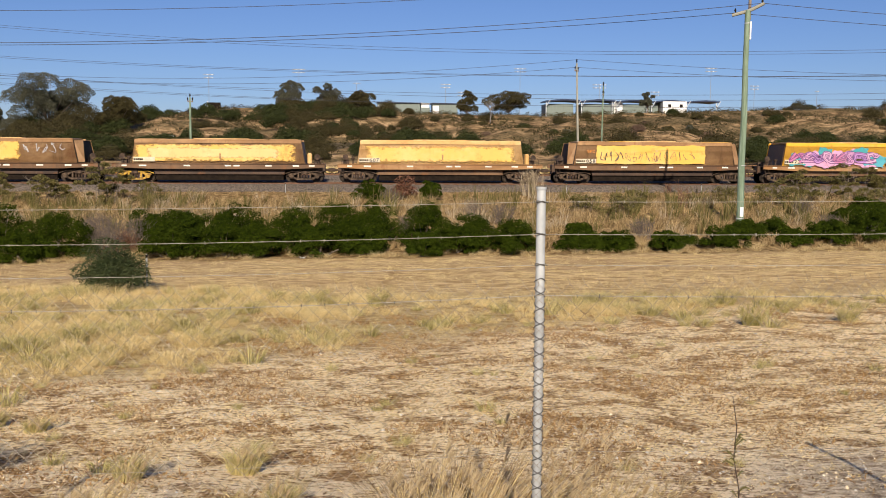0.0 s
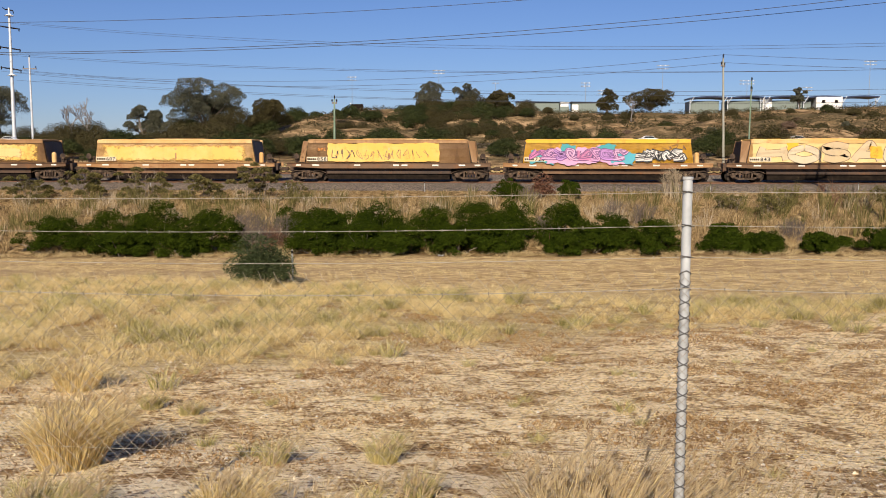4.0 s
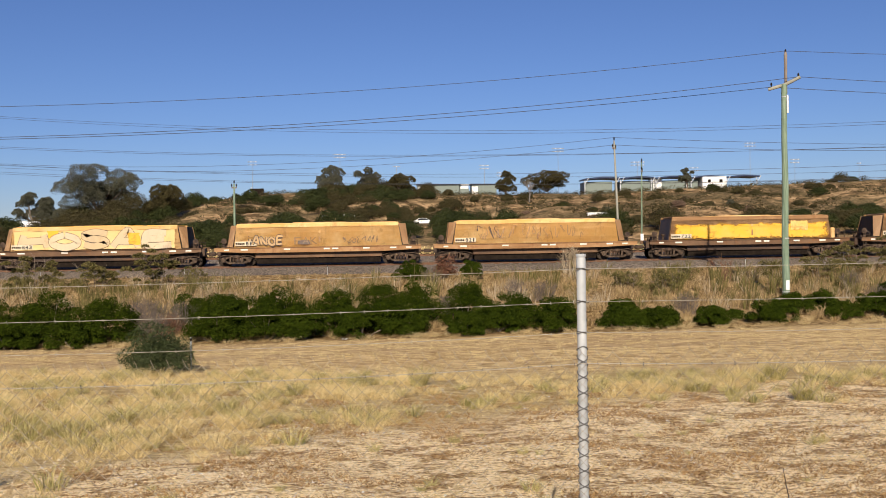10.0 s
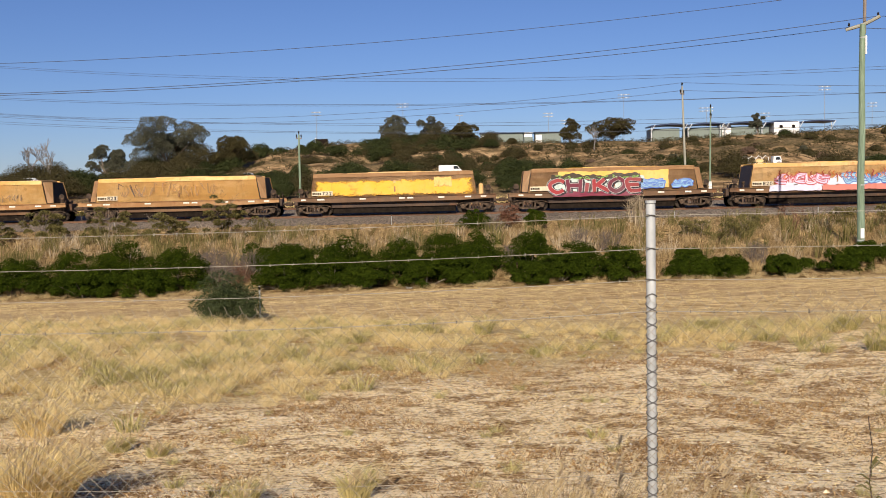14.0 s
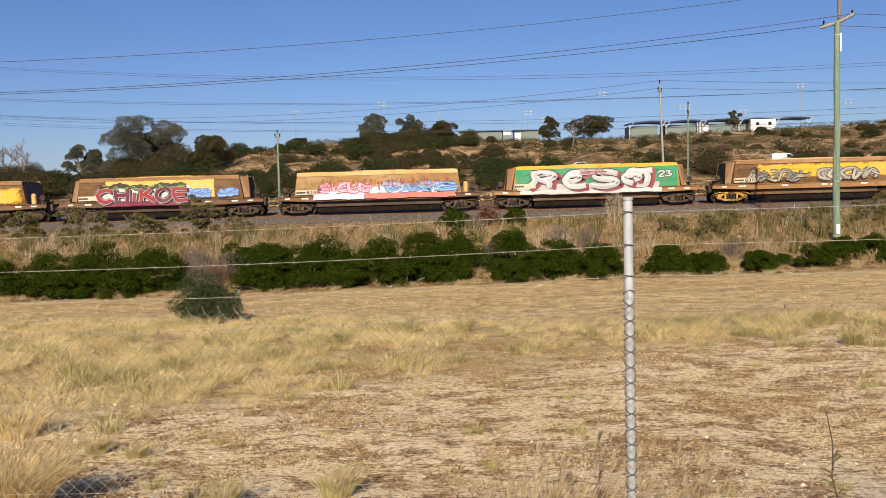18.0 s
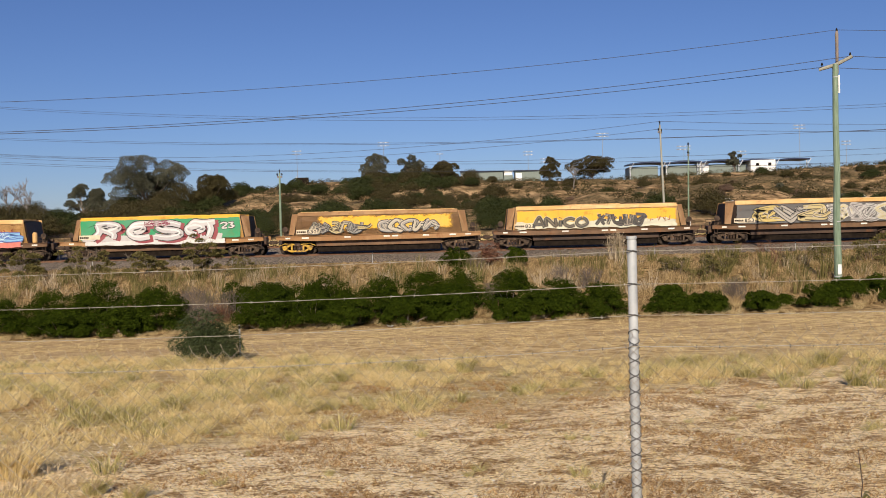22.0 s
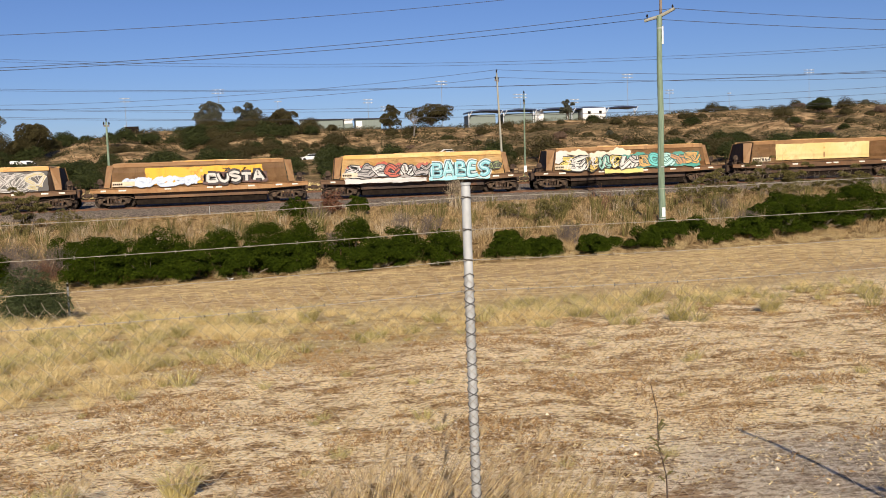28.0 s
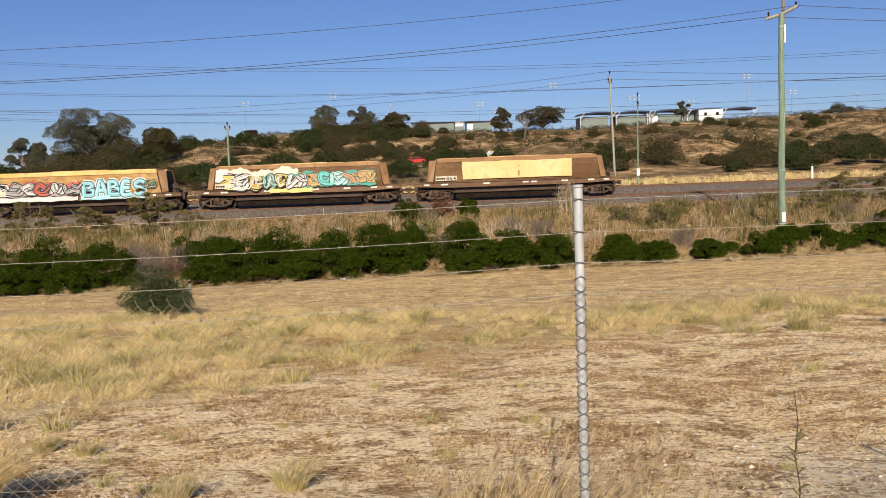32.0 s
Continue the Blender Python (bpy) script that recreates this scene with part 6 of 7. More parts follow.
def rank_weed(x, y, w, h, seed):
    """A tall leafy weed: bare branching stems, olive leaves towards their ends."""
    t = twig_bush(x, y, w, h, seed, M["bark"], "straggly olive-brown weed with bare stems on the bank", 12, "weed_clump", 0.016)
    tagged(t, "straggly olive-brown weed with bare stems on the bank", "weed", "weeds on the bank")
    rng = np.random.default_rng(seed)
    lb = []
    for _ in range(26):
        a, o = rng.uniform(0, 6.28), np.sqrt(rng.uniform(0.02, 1.0))
        s = rng.uniform(0.14, 0.32)
        lb.append((np.cos(a) * o * w / 2, np.sin(a) * o * w / 2, h * rng.uniform(0.2, 1.0) * (1 - 0.3 * o), s * 1.3, s, s * 0.8))
    v, f = leaf_cloud(rng, lb, int((2400 if w > 2.3 else 1100) * w), 0.07, 0.35, 0.5)
    part("foliage", (v.tolist(), f), M["weed"], t)


GREEN_SHRUB = "dense dark green rounded shrub at the foot of the railway bank"


def bank_shrubs():
    k = 100
    # x, y, width, height
    for x, y, w, h in ((-22.6, 43.3, 3.3, 1.9), (-19.7, 43.6, 3.7, 2.2), (-17.0, 43.6, 3.4, 2.5), (-14.3, 43.3, 3.1, 2.2), (-15.6, 42.6, 2.6, 1.6), (-18.6, 42.6, 3.0, 1.6),
                       (-11.0, 46.0, 2.4, 1.7), (-9.4, 46.0, 2.3, 1.6), (-6.2, 44.4, 2.8, 1.9), (-9.1, 43.1, 2.8, 1.8), (-6.8, 43.1, 2.5, 1.8), (-5.0, 42.8, 1.9, 1.2), (-7.9, 44.4, 2.4, 1.7),
                       (-3.5, 44.4, 2.5, 1.9), (-1.5, 44.8, 2.8, 2.0), (0.5, 45.2, 2.5, 1.9), (-2.3, 43.1, 3.3, 1.35), (-0.2, 43.4, 2.2, 1.4),
                       (2.8, 45.0, 2.6, 1.9), (4.9, 43.9, 2.6, 1.95), (2.5, 42.2, 1.8, 1.2), (7.0, 43.2, 2.5, 1.5), (4.0, 43.2, 3.0, 1.4),
                       (10.3, 43.2, 2.1, 1.05), (11.9, 43.4, 2.2, 0.95), (10.9, 46.0, 1.3, 0.7), (14.8, 43.2, 1.9, 0.8), (16.2, 44.5, 0.9, 0.5),
                       (17.7, 43.2, 2.3, 1.05), (19.6, 45.5, 1.9, 1.0), (21.2, 46.0, 1.9, 1.0), (21.4, 43.7, 1.6, 0.85), (23.1, 43.8, 2.2, 1.05),
                       (25.3, 44.2, 2.4, 1.55), (27.6, 45.0, 3.6, 1.8), (30.8, 46.0, 3.7, 2.0), (26.8, 48.4, 2.4, 1.2), (28.4, 50.0, 2.4, 1.2)):
        shrub(x, y, w * 1.18, h * (1.14 if h > 1.5 and y < 44.0 else 1.32), M["plant_dark"], GREEN_SHRUB, k, int(6000 + 6500 * w), 0.06, depth=min(w, 2.6), lobes=int(34 + 16 * w), thin=0.42, group="green shrubs on the bank", tufts=True)
        k += 1
    for x, y, w, h in ((0.0, 57.5, 2.7, 1.8), (3.9, 58.0, 1.6, 1.5)):
        shrub(x, y, w, h, M["plant_dark"], "small dark green shrub just below the ballast", k, 20000, 0.055, lobes=32, thin=0.42, group="green shrubs on the bank", tufts=True)
        k += 1
    shrub(2.4, 58.2, 1.5, 1.7, M["plant_red"], "rusty brown dried-out shrub just below the ballast", k, 1800, 0.12)
    shrub(-11.7, 44.0, 1.5, 1.5, M["plant_red"], "reddish dying shrub among green ones", k + 2, 2600, 0.07, thin=0.2)
    for i, (x, y, w, h) in enumerate(((-12.6, 44.4, 2.2, 2.0), (-13.3, 45.4, 2.2, 1.9), (-11.4, 45.0, 1.9, 1.8), (-12.2, 43.4, 1.6, 1.5), (14.0, 45.6, 1.6, 1.3), (23.9, 45.4, 1.8, 1.3), (1.4, 56.8, 1.5, 1.2), (2.0, 46.6, 1.0, 1.4), (7.4, 49.5, 1.8, 1.3), (6.0, 51.0, 1.6, 1.3), (25.0, 50.5, 1.6, 1.2))):
        twig_bush(x, y, w, h, 700 + i, M["twig"], "grey-brown leafless shrub on the railway bank", 70)
    twig_bush(10.75, 59.6, 1.7, 2.0, 720, M["pale_stalk"], "pale dry twiggy weed at the edge of the ballast", 60, "dead_weed", 0.015)
    for i, (x, y, w, h) in enumerate(((19.0, 54.0, 1.0, 1.9), (20.1, 59.6, 0.8, 1.0))):
        twig_bush(x, y, w, h, 730 + i, M["rail"], "dark rust-brown dead dock stem on the railway bank", 9, "dead_weed", 0.024)
    shrub(-7.78, 28.2, 1.75, 1.85, M["plant_blue"], "blue-green drooping bush alone in the mown field", 77, 12000, 0.10, depth=1.6, lobes=15, thin=0.16, droop=0.9, name="field_bush")
    # straggly olive weeds along the top of the bank
    for i, (x, y, w, h) in enumerate(((-27.5, 57.5, 3.2, 2.2), (-23.4, 57.2, 3.4, 2.6), (-19.6, 57.0, 2.8, 1.9), (-15.9, 56.5, 3.2, 3.1), (-13.4, 57.4, 1.8, 1.5), (-31, 57, 3, 1.9),
                                      (12.8, 53.0, 1.8, 1.3), (14.6, 51.5, 1.8, 1.4), (16.4, 54.5, 1.6, 1.4), (22.6, 56.0, 1.6, 1.5), (25.2, 54.4, 2.2, 1.7), (28.0, 56.8, 2.6, 2.2), (31.4, 57.0, 3.2, 3.2), (34.0, 57.0, 2.8, 2.4), (37.4, 57, 3.2, 2.2), (41, 57, 3.2, 2.0), (30.2, 52.4, 2.0, 1.5))):
        rank_weed(x, y, w, h, 300 + i)


def hill_plants():
    rng = np.random.default_rng(21)
    # large shrubs and low trees that can be told apart
    big = ((-43.6, 130, 12.3, 8.2, 0.8, "plant_gum", "tall spreading gum tree with open grey-green crown"),
           (-53.8, 132, 6.4, 6.2, 2.2, "plant_gum", "slender gum tree with thin crown"),
           (-76.0, 132, 9.0, 9.0, 3.2, "plant_gum", "tall ragged gum tree with several clumps"),
           (-82.0, 134, 7.0, 8.0, 3.0, "plant_gum", "tall ragged gum tree with several clumps"),
           (-33.0, 125, 6.4, 4.9, 1.0, "plant_olive", "round-crowned dark tree beside the sandy slope"),
           (-14.2, 172, 7.4, 5.6, 0.7, "plant_gum", "grey-green gum tree on the hilltop"),
           (-7.4, 172, 6.6, 5.3, 0.7, "plant_gum", "grey-green gum tree on the hilltop"),
           (-1.4, 150, 5.4, 3.9, 0.6, "plant_olive", "dense dark tree on the shoulder of the hill"),
           (17.0, 158, 4.0, 4.6, 0.7, "plant_olive", "leaning dark tree on the hilltop edge"),
           (24.4, 160, 9.0, 4.2, 0.5, "plant_olive", "flat-crowned dark tree on the hilltop edge"),
           (50.5, 163, 2.8, 4.0, 1.6, "plant_gum", "small thin tree in front of the shelter"),
           (93.0, 150, 4.6, 2.9, 0.5, "plant_hill", "bright green tree on the hillside"))
    for i, (x, y, w, h, tr, m, lab) in enumerate(big):
        tree(x, y, w, h, tr, M[m], lab, 500 + i, 80000 if w > 10 else 34000, 0.125 if w > 5 else 0.10, 26 if w > 10 else 19)
    dead_tree(-61.6, 131, 8.0, 8.2, 3, "bare grey leafless tree standing in the scrub")
    dead_tree(-65.2, 133, 6.5, 7.2, 5, "bare grey leafless tree standing in the scrub")
    dead_tree(19.8, 148, 4.4, 5.0, 7, "leaning dead tree with pale bare limbs on the hillside")
    kinds = []
    for i, (m, w, h) in enumerate((("plant_olive", 4.4, 3.0), ("plant_hill", 3.6, 2.5), ("plant_olive", 3.0, 1.8), ("plant_gum", 2.6, 1.7), ("plant_brown", 3.0, 1.9), ("plant_olive", 5.6, 3.4))):
        s = shrub(0, 0, w, h, M[m], "", 600 + i, 11000, 0.075, name="hill_shrub", thin=0.7, lobes=15)
        kinds.append((s, w))
    words = ("olive scrub bush on the sandy hillside", "dark green bush on the sandy hillside", "low olive bush on the sandy hillside", "grey-green bush on the sandy hillside", "grey dead bush on the sandy hillside", "broad olive thicket on the hillside")
    used = [False] * len(kinds)

    def put(k, x, y, s):
        if 111 < y < 117:
            y += 7
        m = pose(x, y, gz(x, y) - 0.1, 0, 0, rng.uniform(0, 360))
        src = kinds[k][0]
        if not used[k]:
            used[k] = True
            src.matrix_basis = m
            ob = src
        else:
            ob = copy_thing(src, m)
        ob.scale = (s, s, s * rng.uniform(0.8, 1.1))
        tagged(ob, words[k], "shrub", "scrub on the hill")
    massed = []

    def mass(k, x, y, s):
        """A bush grown into its neighbours: a few lobes of the joined scrub."""
        if 111 < y < 117:
            y += 7
        w, h = (4.4, 3.6, 3.0, 2.6, 3.0, 5.6)[k] * s, (3.0, 2.5, 1.8, 1.7, 1.9, 3.4)[k] * s
        turn, tall = rng.uniform(0, 360), rng.uniform(0.8, 1.1)
        for j in range(7):
            a = math.radians(turn) + 2.4 * j
            r = 0.30 * w * math.sqrt(j / 7)
            lx, ly = x + r * math.cos(a), y + r * math.sin(a)
            q = w * (0.26 - 0.012 * j)
            massed.append((lx, ly, gz(lx, ly) + h * tall * (0.62 - 0.055 * j), q, q, h * 0.32))
    # the dense scrub on the left shoulder of the hill
    for _ in range(125):
        x, y = rng.uniform(-30, 6), rng.uniform(112, 160)
        if x < -15 and y > 120 or rng.uniform() < 0.2:
            continue
        put(int(rng.choice([0, 1, 2, 5, 0])), x, y, rng.uniform(0.5, 0.95) * (1.25 if y > 138 else 0.85))
    # low scrub to the left
    for _ in range(58):
        x, y = rng.uniform(-100, -26), rng.uniform(92, 140)
        if x > -36 and y > 112:
            continue
        put(int(rng.choice([0, 1, 5, 5, 5])), x, y, rng.uniform(0.75, 1.25))
    # olive scrub over the left shoulder, with bare sand showing between
    for _ in range(62):
        x, y = rng.uniform(-37, -12), rng.uniform(114, 158)
        if -29.5 < x < -25.5 and y < 148 or -19 < x < -13 and y < 128:
            continue
        mass(int(rng.choice([0, 5, 2, 5, 1])), x, y, rng.uniform(0.55, 0.9) if y < 142 else rng.uniform(0.28, 0.45))
    # scattered bushes on the open slope
    for _ in range(135):
        x, y = rng.uniform(2, 125), rng.uniform(104, 170)
        if x < 75 and y > 156:
            continue
        put(int(rng.choice([2, 2, 3, 0, 4, 2, 1])), x, y, rng.uniform(0.4, 0.95))
    # the dark hedge of scrub behind the tracks
    for _ in range(60):
        x, y = rng.uniform(-50, 70), rng.uniform(86, 103)
        put(int(rng.choice([1, 1, 0, 2, 1])), x, y, rng.uniform(0.75, 1.3) * (0.75 if y < 92 else 1.0))
    # denser green scrub that hides stretches of the road
    for n_, x0, x1, y0, y1 in ((20, 3, 19, 88, 100), (34, -46, -8, 90, 105), (16, 38, 62, 88, 104)):
        for _ in range(n_):
            mass(int(rng.choice([1, 1, 0])), rng.uniform(x0, x1), rng.uniform(y0, y1), rng.uniform(0.65, 1.0))
    v, f = leaf_cloud(np.random.default_rng(77), massed, 330000, 0.09, 0.0, 0.75)
    tagged(part("scrub", (v.tolist(), f), M["plant_hill"]), "dense olive scrub grown together beside the road", "scrub", kind="stuff")
    # the unbroken thicket on the left shoulder, too tangled to tell apart
    lb = []
    for _ in range(430):
        x, y = rng.uniform(-104, 8), rng.uniform(92, 158)
        if x > -34 and (y < 138 or x < -21 or x > 0):
            continue
        s = rng.uniform(0.7, 1.7) if x > -34 else rng.uniform(0.5, 1.15)
        lb.append((x, y, gz(x, y) + s * 0.35, s * 1.3, s * 1.2, s * 0.8))
    v, f = leaf_cloud(rng, lb, 260000, 0.10, 0.0, 0.8)
    tagged(part("thicket", (v.tolist(), f), M["plant_hill"]), "tangled olive thicket covering the shoulder of the hill", "scrub", kind="stuff")
    # tiny plants
    lb = []
    for _ in range(3600):
        x, y = rng.uniform(-50, 125), rng.uniform(100, 175)
        s = rng.uniform(0.2, 0.9)
        lb.append((x, y, gz(x, y) + s * 0.3, s, s, s * 0.7))
    v, f = leaf_cloud(rng, lb, 130000, 0.12, 0.0, 0.8)
    tagged(part("low_scrub", (v.tolist(), f), M["plant_olive"]), "low scattered olive scrub over the hillside", "scrub", kind="stuff")


# ---- things on the hill ----
def shelter():
    y = 175.0
    g = 10.7
    s = empty("sports_shelter", pose(34, y, g))
    tagged(s, "long low grey clubroom with row of curved navy shade roofs", "building")
    walls = ((0.3, 5.6, 1.15), (7.2, 22.4, 1.2))
    for x0, x1, h in walls:
        part("wall", box(bmesh.new(), x0, x1, 0.0, 5.0, -1.5, h, 0.03), M["shed"], s)
    part("white_block", box(bmesh.new(), 22.9, 27.6, -1.4, 4.0, -1.5, 1.75, 0.05), M["white"], s, "white rendered block")
    part("door", box(bmesh.new(), 13.6, 15.3, -0.06, 0.02, -0.5, 1.6, 0.02), M["white"], s)
    for x in (23.9, 26.2):
        part("window", box(bmesh.new(), x, x + 0.6, -1.46, -1.38, 0.6, 1.2, 0.01), M["dark"], s)
    for k in range(5):
        x0 = 0.0 + 6.9 * k
        bm = bmesh.new()
        pts = [(x0 + u * 6.7, 1.72 + 0.22 * math.sin(math.pi * u) + 0.14 * u) for u in np.linspace(0, 1, 9)]
        prism(bm, pts + [(px, pz - 0.26) for px, pz in pts[::-1]], -1.2, 4.5)
        part("shade_roof", bm, M["navy"], s)
        for px in (x0 + 0.1, x0 + 6.1):
            bm = bmesh.new()
            tube(bm, [(px, -0.9, -1.2), (px, -0.9, 1.6)], 0.09, 7)
            tube(bm, [(px, -1.25, 0.7), (px + 0.7, -1.25, 1.85)], 0.07, 6)
            part("post", bm, M["steelpole"], s)


def small_shed(x0, x1, y, z, h, m, label):
    b = empty("shed", pose(x0, y, z))
    tagged(b, label, "building")
    w = x1 - x0
    part("wall", box(bmesh.new(), 0, w, 0, 4, -1.2, h, 0.03), M[m], b)
    part("roof", prism(bmesh.new(), [(-0.2, h), (w + 0.2, h), (w + 0.2, h + 0.12), (-0.2, h + 0.2)], -0.3, 4.3), M["navy"] if m == "shed" else M["white"], b)
    if m == "shed":
        part("door", box(bmesh.new(), 0.03, 1.25, -0.05, 0.02, -0.6, h * 0.72, 0.01), M["white"], b)
    else:
        part("plinth", box(bmesh.new(), -0.1, w + 0.1, -0.5, -0.1, -1.2, 0.45, 0.01), M["shed"], b, "grey-green low wall")


def light_tower(x, y, top, heads, label):
    g = gz(x, y)
    t = empty("floodlight_tower", pose(x, y, g))
    tagged(t, label, "floodlight", "sports floodlights")
    bm = bmesh.new()
    tube(bm, [(0, 0, -1), (0, 0, top - g)], [0.12, 0.07], 8)
    part("mast", bm, M["mast"], t)
    bm = bmesh.new()
    for z in (0.0, -1.1) if heads > 3 else (0.0,):
        box(bm, -heads * 0.45, heads * 0.45, -0.1, 0.1, top - g + z - 0.08, top - g + z + 0.08)
    part("crossbar", bm, M["mast"], t)
    for z in (0.0, -1.1) if heads > 3 else (0.0,):
        for k in range(heads):
            bm = bmesh.new()
            x0 = (k - (heads - 1) / 2) * 0.85
            box(bm, x0 - 0.22, x0 + 0.22, -0.2, 0.1, top - g + z - 0.16, top - g + z + 0.2, 0.05)
            part("lamp_head", bm, M["steelpole"] if k % 2 else M["mast"], t)


def board():
    s = empty("scoreboard", pose(-27.3, 160, 8.4))
    tagged(s, "dark rectangular scoreboard on the hilltop with pale edge", "scoreboard")
    part("panel", box(bmesh.new(), 0.0, 2.1, 0, 0.4, 0.9, 2.3, 0.03), M["dark"], s)
    part("edge", box(bmesh.new(), -0.12, -0.01, 0, 0.4, 0.9, 2.5, 0.01), M["white"], s)
    for x in (0.4, 1.7):
        bm = bmesh.new()
        tube(bm, [(x, 0.2, -1.0), (x, 0.2, 0.9)], 0.08, 6)
        part("leg", bm, M["steelpole"], s)


def marker_post(x, y, h, label, m="white", r=0.06):
    g = gz(x, y)
    s = empty("marker_post", pose(x, y, g))
    tagged(s, label, "post")
    bm = bmesh.new()
    tube(bm, [(0, 0, -0.3), (0, 0, h - 0.05), (0, 0, h)], [r, r, r * 0.5], 8)
    part("shaft", bm, M[m], s)
    bm = bmesh.new()
    tube(bm, [(0, 0, h - 0.12), (0, 0, h - 0.03)], r * 1.25, 8)
    part("cap_band", bm, M["dark"], s)


# ---- road vehicles behind the railway ----
GLASS = mat("car_glass", 0.08, 0.0, 0.6)
GLASS[2].inputs["Base Color"].default_value = (0.02, 0.025, 0.03, 1)
RUBBER = simple("tyre_rubber", [(0.3, (0.015, 0.015, 0.015)), (0.7, (0.03, 0.03, 0.03))], 8.0, 0.85)


def vehicle(name, kind, paint, label):
    """A road vehicle along x, its front towards -x, its origin on the road."""
    v = empty(name)
    tagged(v, label, "vehicle")
    if kind == "van":
        body = [(-2.5, 0.3), (-2.5, 0.9), (-2.2, 1.15), (-1.5, 1.95), (-1.2, 2.05), (2.4, 2.05), (2.5, 1.9), (2.5, 0.3)]
        win = [(-2.05, 1.2), (-1.48, 1.85), (-0.7, 1.85), (-0.7, 1.2)]
        ln = 5.0
    elif kind == "truck":
        body = [(-3.4, 0.4), (-3.4, 1.5), (-3.1, 2.3), (-1.7, 2.3), (-1.6, 0.9), (3.4, 0.9), (3.4, 0.6)]
        win = [(-3.2, 1.5), (-3.0, 2.1), (-2.1, 2.1), (-2.1, 1.5)]
        ln = 6.8
    else:
        body = [(-2.2, 0.3), (-2.2, 0.75), (-1.2, 0.92), (-0.5, 1.42), (1.0, 1.45), (1.75, 1.0), (2.2, 0.92), (2.2, 0.3)]
        win = [(-1.05, 0.95), (-0.45, 1.35), (0.95, 1.37), (1.5, 0.98)]
        ln = 4.4
    part("body", prism(bmesh.new(), body, -0.88, 0.88), paint, v)
    for s in (-0.89, 0.88):
        part("side_window", prism(bmesh.new(), win, s, s + 0.012), GLASS[0], v)
    for x in (-ln * 0.31, ln * 0.31):
        for s in (-0.9, 0.72):
            part("wheel", disc(bmesh.new(), (x, 0.33), 0.33, s, s + 0.18, 16), RUBBER, v)
    if kind == "truck":
        for k in range(4):
            bm = bmesh.new()
            x = -1.2 + 1.45 * k
            tube(bm, [(x, -0.85, 0.9), (x, -0.85, 2.1), (x + 0.7, -0.85, 2.5), (x + 1.3, -0.85, 1.9)], 0.09, 6)
            part("frame_hoop", bm, M["white"], v)
        part("load", box(bmesh.new(), 0.2, 2.0, -0.6, 0.6, 0.95, 1.7, 0.2), M["cream"], v)
    return v


def grounds():
    sleepers(bed_near, TRACK_Y, RAIL_Z, -60, 75)
    field_grass()
    for i, (x, y, h, sp, n, m) in enumerate(((-4.05, 7.95, 0.66, 0.75, 1700, "straw"), (-1.08, 5.5, 0.52, 0.85, 1500, "straw"), (0.55, 5.1, 0.82, 1.15, 2600, "drystalk"), (1.5, 5.5, 0.52, 1.0, 1300, "straw"), (-2.06, 6.35, 0.42, 0.5, 800, "straw"),
                                             (-1.19, 8.5, 0.30, 0.36, 300, "straw_g"), (-2.17, 8.15, 0.24, 0.3, 240, "straw_g"), (-4.37, 10.7, 0.24, 0.3, 240, "straw_g"), (-3.78, 10.4, 0.2, 0.28, 220, "straw_g"), (-3.35, 6.1, 0.38, 0.75, 1300, "straw_g"), (-0.72, 7.3, 0.25, 0.3, 240, "straw_g"),
                                             (4.75, 6.3, 0.2, 0.45, 260, "straw"), (-5.76, 11.6, 0.45, 0.7, 600, "straw"), (8.97, 22.05, 0.5, 0.6, 420, "straw_g"), (8.04, 18.3, 0.36, 0.5, 320, "straw_g"), (10.65, 19.2, 0.42, 0.5, 320, "straw_g"), (0.19, 22.7, 0.42, 0.5, 320, "straw_g"))):
        tussock(x, y, h, sp, n, 40 + i, m, "clump of fountain grass with feathery seed heads by the fence" if h > 0.45 else "small greenish tuft of dry grass on bare soil")
    stones("field_stones", 15000, (-10, 16, 5, 22), 0.011, M["stone"], "small pale stones on the bare soil", 3)
    stones("straw_chips", 26000, (-8, 13, 6, 18), 0.0085, M["chip"], "pale chips of straw and limestone on the soil", 4)
    bank_shrubs()
    planning[0] = True
    before = set(scene.objects)
    hill_plants()
    shelter()
    small_shed(1.85, 10.0, 176, 10.3, 1.45, "shed", "low grey-green shed on the hilltop")
    small_shed(10.2, 11.75, 176.5, 10.5, 1.2, "white", "small white hut on the hilltop")
    small_shed(12.5, 17.4, 178, 10.5, 1.3, "shed", "low grey-green shed on the hilltop")
    board()
    for x, top, n in ((54.9, 32.8, 5), (125.9, 33.8, 5), (-24.4, 31.6, 5), (84.2, 27.4, 6), (142.6, 27.6, 4), (27.9, 26.9, 4), (-55.9, 29.4, 4), (166.7, 25.9, 2), (34, 24.2, 4), (200, 34, 5), (-110, 27, 3), (105, 25.0, 4), (-4, 27, 3)):
        light_tower(x, 330.0, top, n, "tall slender floodlight mast on the sports ground")
    set_back(before)
    marker_post(34.6, 76.0, 1.35, "white kilometre post with black cap beside the tracks", "white", 0.09)
    marker_post(-6.85, 28.6, 1.15, "thin grey steel stake beside the field bush", "galv", 0.03)
    marker_post(2.0, 42.0, 1.1, "thin rusty stake in front of the shrubs", "rail", 0.025)
    for k in range(7):
        marker_post(-34 + 9.5 * k, 61.3, 0.7, "thin grey stake at the edge of the ballast", "galv", 0.02)


grounds()


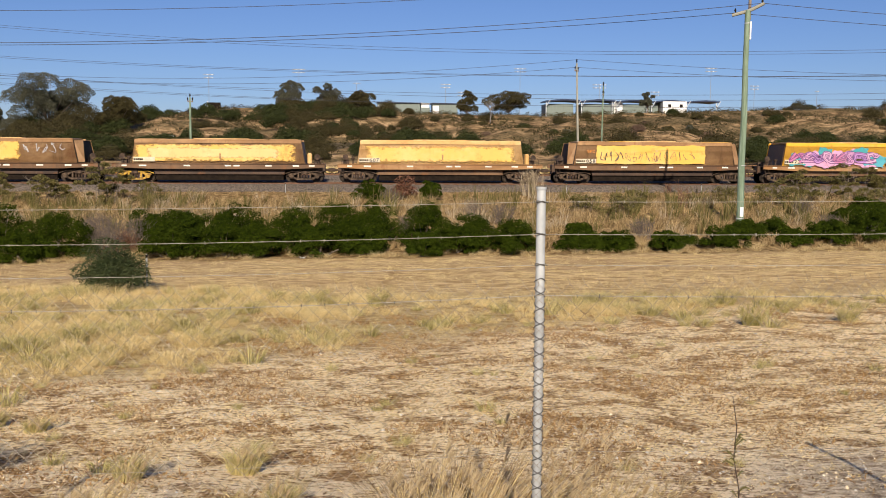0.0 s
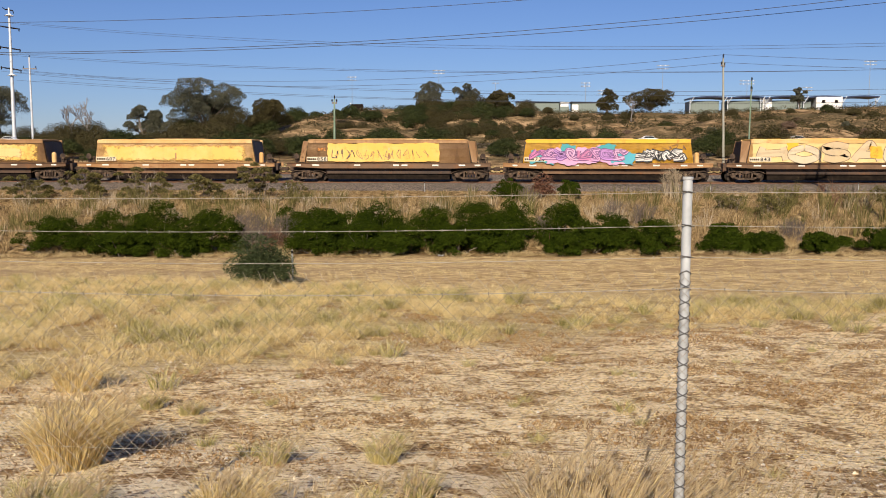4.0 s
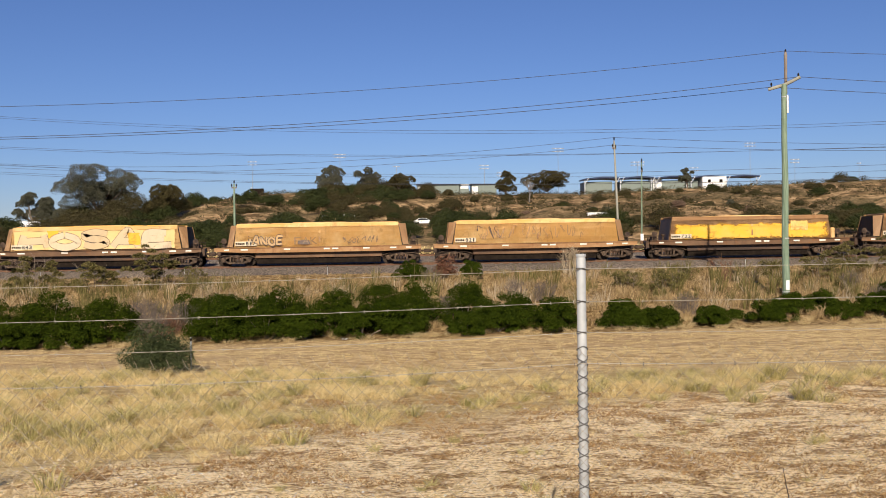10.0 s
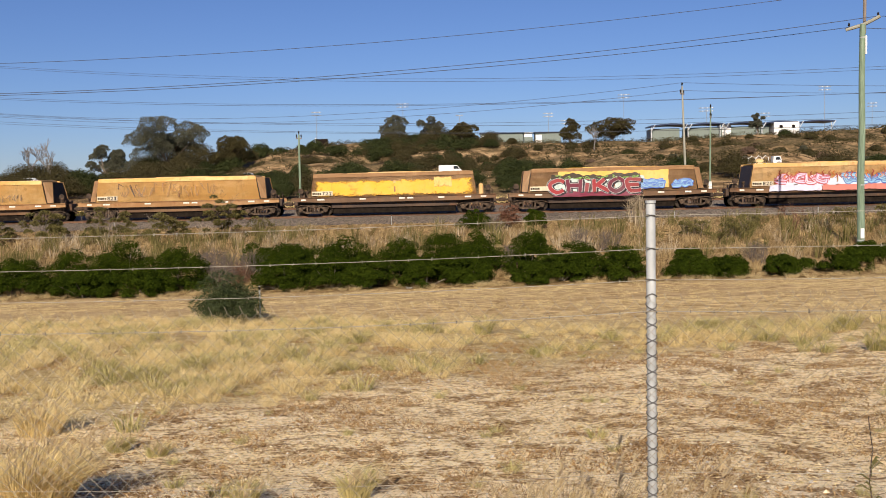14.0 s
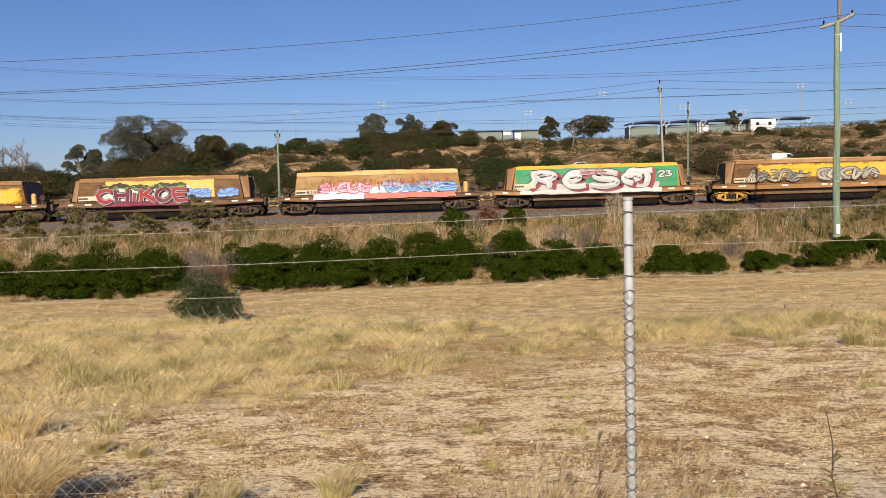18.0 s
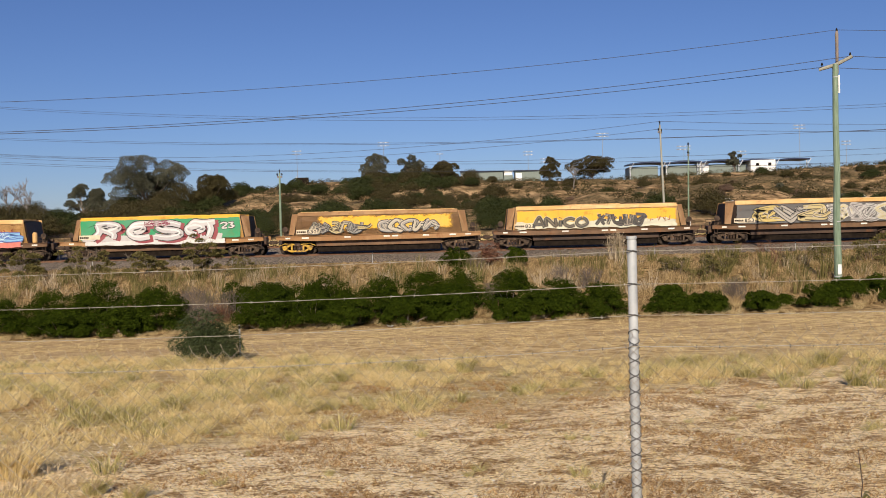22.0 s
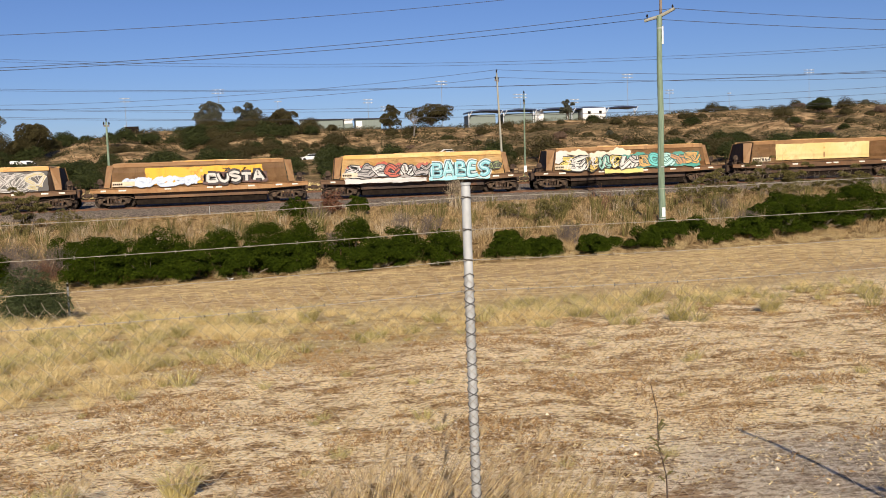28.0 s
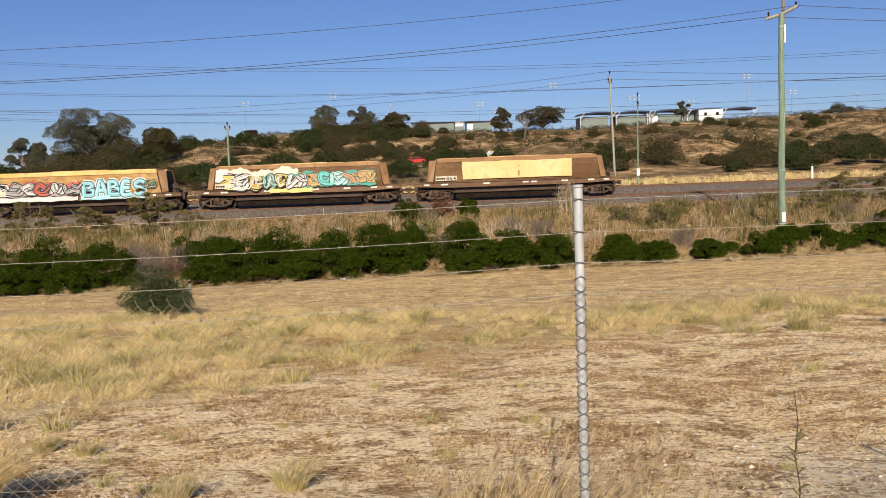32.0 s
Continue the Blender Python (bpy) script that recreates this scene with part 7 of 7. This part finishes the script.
def paper_scrap(x, y, size, seed):
    """A crumpled scrap of white paper."""
    rng = random.Random(seed)
    bm = bmesh.new()
    g = [[bm.verts.new((size * (i - 1.5) / 3 + rng.uniform(-0.1, 0.1) * size, size * (j - 1.5) / 4, 0.03 + rng.uniform(0, 0.45) * size)) for i in range(4)] for j in range(4)]
    for j in range(3):
        for i in range(3):
            bm.faces.new((g[j][i], g[j][i + 1], g[j + 1][i + 1], g[j + 1][i]))
    bmesh.ops.solidify(bm, geom=bm.faces[:], thickness=0.004)
    ob = part("paper_scrap", bm, M["white"])
    ob.matrix_basis = pose(x, y, gz(x, y), 0, 0, rng.uniform(0, 90))
    tagged(ob, "crumpled scrap of white paper lying in dry grass", "litter")


paper_scrap(-2.97, 41.5, 0.26, 1)
paper_scrap(32.3, 58.0, 0.4, 2)


def dead_weed():
    w = empty("dead_weed", pose(2.0, 4.5, gz(2.0, 4.5)))
    tagged(w, "tall dry brown weed stem standing behind the wire fence", "weed")
    rng = random.Random(9)
    bm = bmesh.new()
    pts = [(0.012 * math.sin(3 * k), 0.01 * math.cos(2 * k), 0.172 * k) for k in range(9)]
    tube(bm, pts, [0.007 - 0.0006 * k for k in range(9)], 6)
    part("stalk", bm, M["bogie"], w)
    for k in range(14):
        bm = bmesh.new()
        z = rng.uniform(0.5, 1.2)
        a = rng.uniform(0, 6.28)
        r = rng.uniform(0.02, 0.06)
        tube(bm, [(0, 0, z), (r * math.cos(a), r * math.sin(a), z + 0.03), (1.5 * r * math.cos(a), 1.5 * r * math.sin(a), z + 0.02)], [0.003, 0.006, 0.002], 5)
        part("dry_leaf", bm, M["weed"], w)
    return w


the_weed = dead_weed()
WHITE_CAR = simple("white_car_paint", [(0.3, (0.72, 0.72, 0.71)), (0.7, (0.80, 0.80, 0.79))], 1.0, 0.3, spec=0.5)
RED_CAR = simple("red_car_paint", [(0.3, (0.45, 0.02, 0.015)), (0.7, (0.55, 0.03, 0.02))], 1.0, 0.3, spec=0.5)
# time, place and speed along the road behind the tracks
CARS = [(vehicle("van", "van", WHITE_CAR, "white delivery van driving along the road behind the railway"), 8.0, 3.6, 19.0),
        (vehicle("truck", "truck", WHITE_CAR, "white tray truck with hooped frame driving behind the railway"), 11.3, 10.5, 19.3),
        (vehicle("car", "car", WHITE_CAR, "white car driving along the road behind the railway"), 10.0, 3.4, 19.0),
        (vehicle("car", "car", WHITE_CAR, "white car driving along the road behind the railway"), 2.0, -5.6, 18.0),
        (vehicle("car", "car", WHITE_CAR, "white car driving along the road behind the railway"), 28.0, 4.0, -25.0),
        (vehicle("car", "car", WHITE_CAR, "white car driving along the road behind the railway"), 1.0, 4.3, 19.0),
        (vehicle("car", "car", WHITE_CAR, "white car driving along the road behind the railway"), 13.5, 1.8, 19.0),
        (vehicle("car", "car", WHITE_CAR, "white car driving along the road behind the railway"), 16.5, -0.6, 19.2),
        (vehicle("van", "van", WHITE_CAR, "white delivery van driving along the road behind the railway"), 16.5, 42.9, 19.0),
        (vehicle("car", "car", WHITE_CAR, "white car driving along the road behind the railway"), 22.0, 59.2, 19.5),
        (vehicle("car", "car", WHITE_CAR, "white car driving along the road behind the railway"), 22.3, 93.9, 20.0),
        (vehicle("van", "van", WHITE_CAR, "white delivery van driving along the road behind the railway"), 31.0, 1.9, 18.6),
        (vehicle("car", "car", WHITE_CAR, "white car driving along the road behind the railway"), 31.0, 93.9, 20.0),
        (vehicle("car", "car", RED_CAR, "red car driving along the road behind the railway"), 32.0, 2.8, 18.0)]
ROAD_Y, ROAD_Z = 199.0, 4.35


def road():
    bm = bmesh.new()
    prof = ((-14, -2.5), (-3.6, -0.05), (3.6, 0.0), (14, -1.5))
    rings = [[bm.verts.new((x, ROAD_Y + dy, ROAD_Z + dz)) for dy, dz in prof] for x in range(-640, 641, 40)]
    for r0, r1 in zip(rings, rings[1:]):
        for k in range(3):
            bm.faces.new((r0[k], r1[k], r1[k + 1], r0[k + 1]))
    tagged(part("road", bm, simple("old_asphalt", [(0.35, (0.06, 0.046, 0.03)), (0.65, (0.12, 0.09, 0.055))], 0.6, 0.9, world_space=True)), "narrow asphalt road between the railway and the hill", "road", kind="structure")


road()


def motions():
    rows = [2 * k for k in range(17)]
    for k, w in enumerate(wagons):
        keys = []
        for t in rows:
            s = -18.1 - 7.2173 * t - 0.013837 * t * t
            keys.append((t, pose(s + (k - 1 + 0.5) * WAGON, TRACK_Y, RAIL_Z)))
        walk(w, keys)
    for v, t0, x0, speed in CARS:
        walk(v, [(t, pose(x0 + speed * (t - t0), ROAD_Y - 1.7, ROAD_Z - 0.02, 0, 0, 180 if speed > 0 else 0)) for t in (0, 8, 16, 24, 32)])
    # the weed nods in the wind
    walk(the_weed, [(0.8 * k, pose(2.0, 4.5, gz(2.0, 4.5), 0, 3.5 * math.sin(1.9 * k) - 4.0 + 2.0 * math.sin(0.7 * k), 0)) for k in range(41)])


motions()
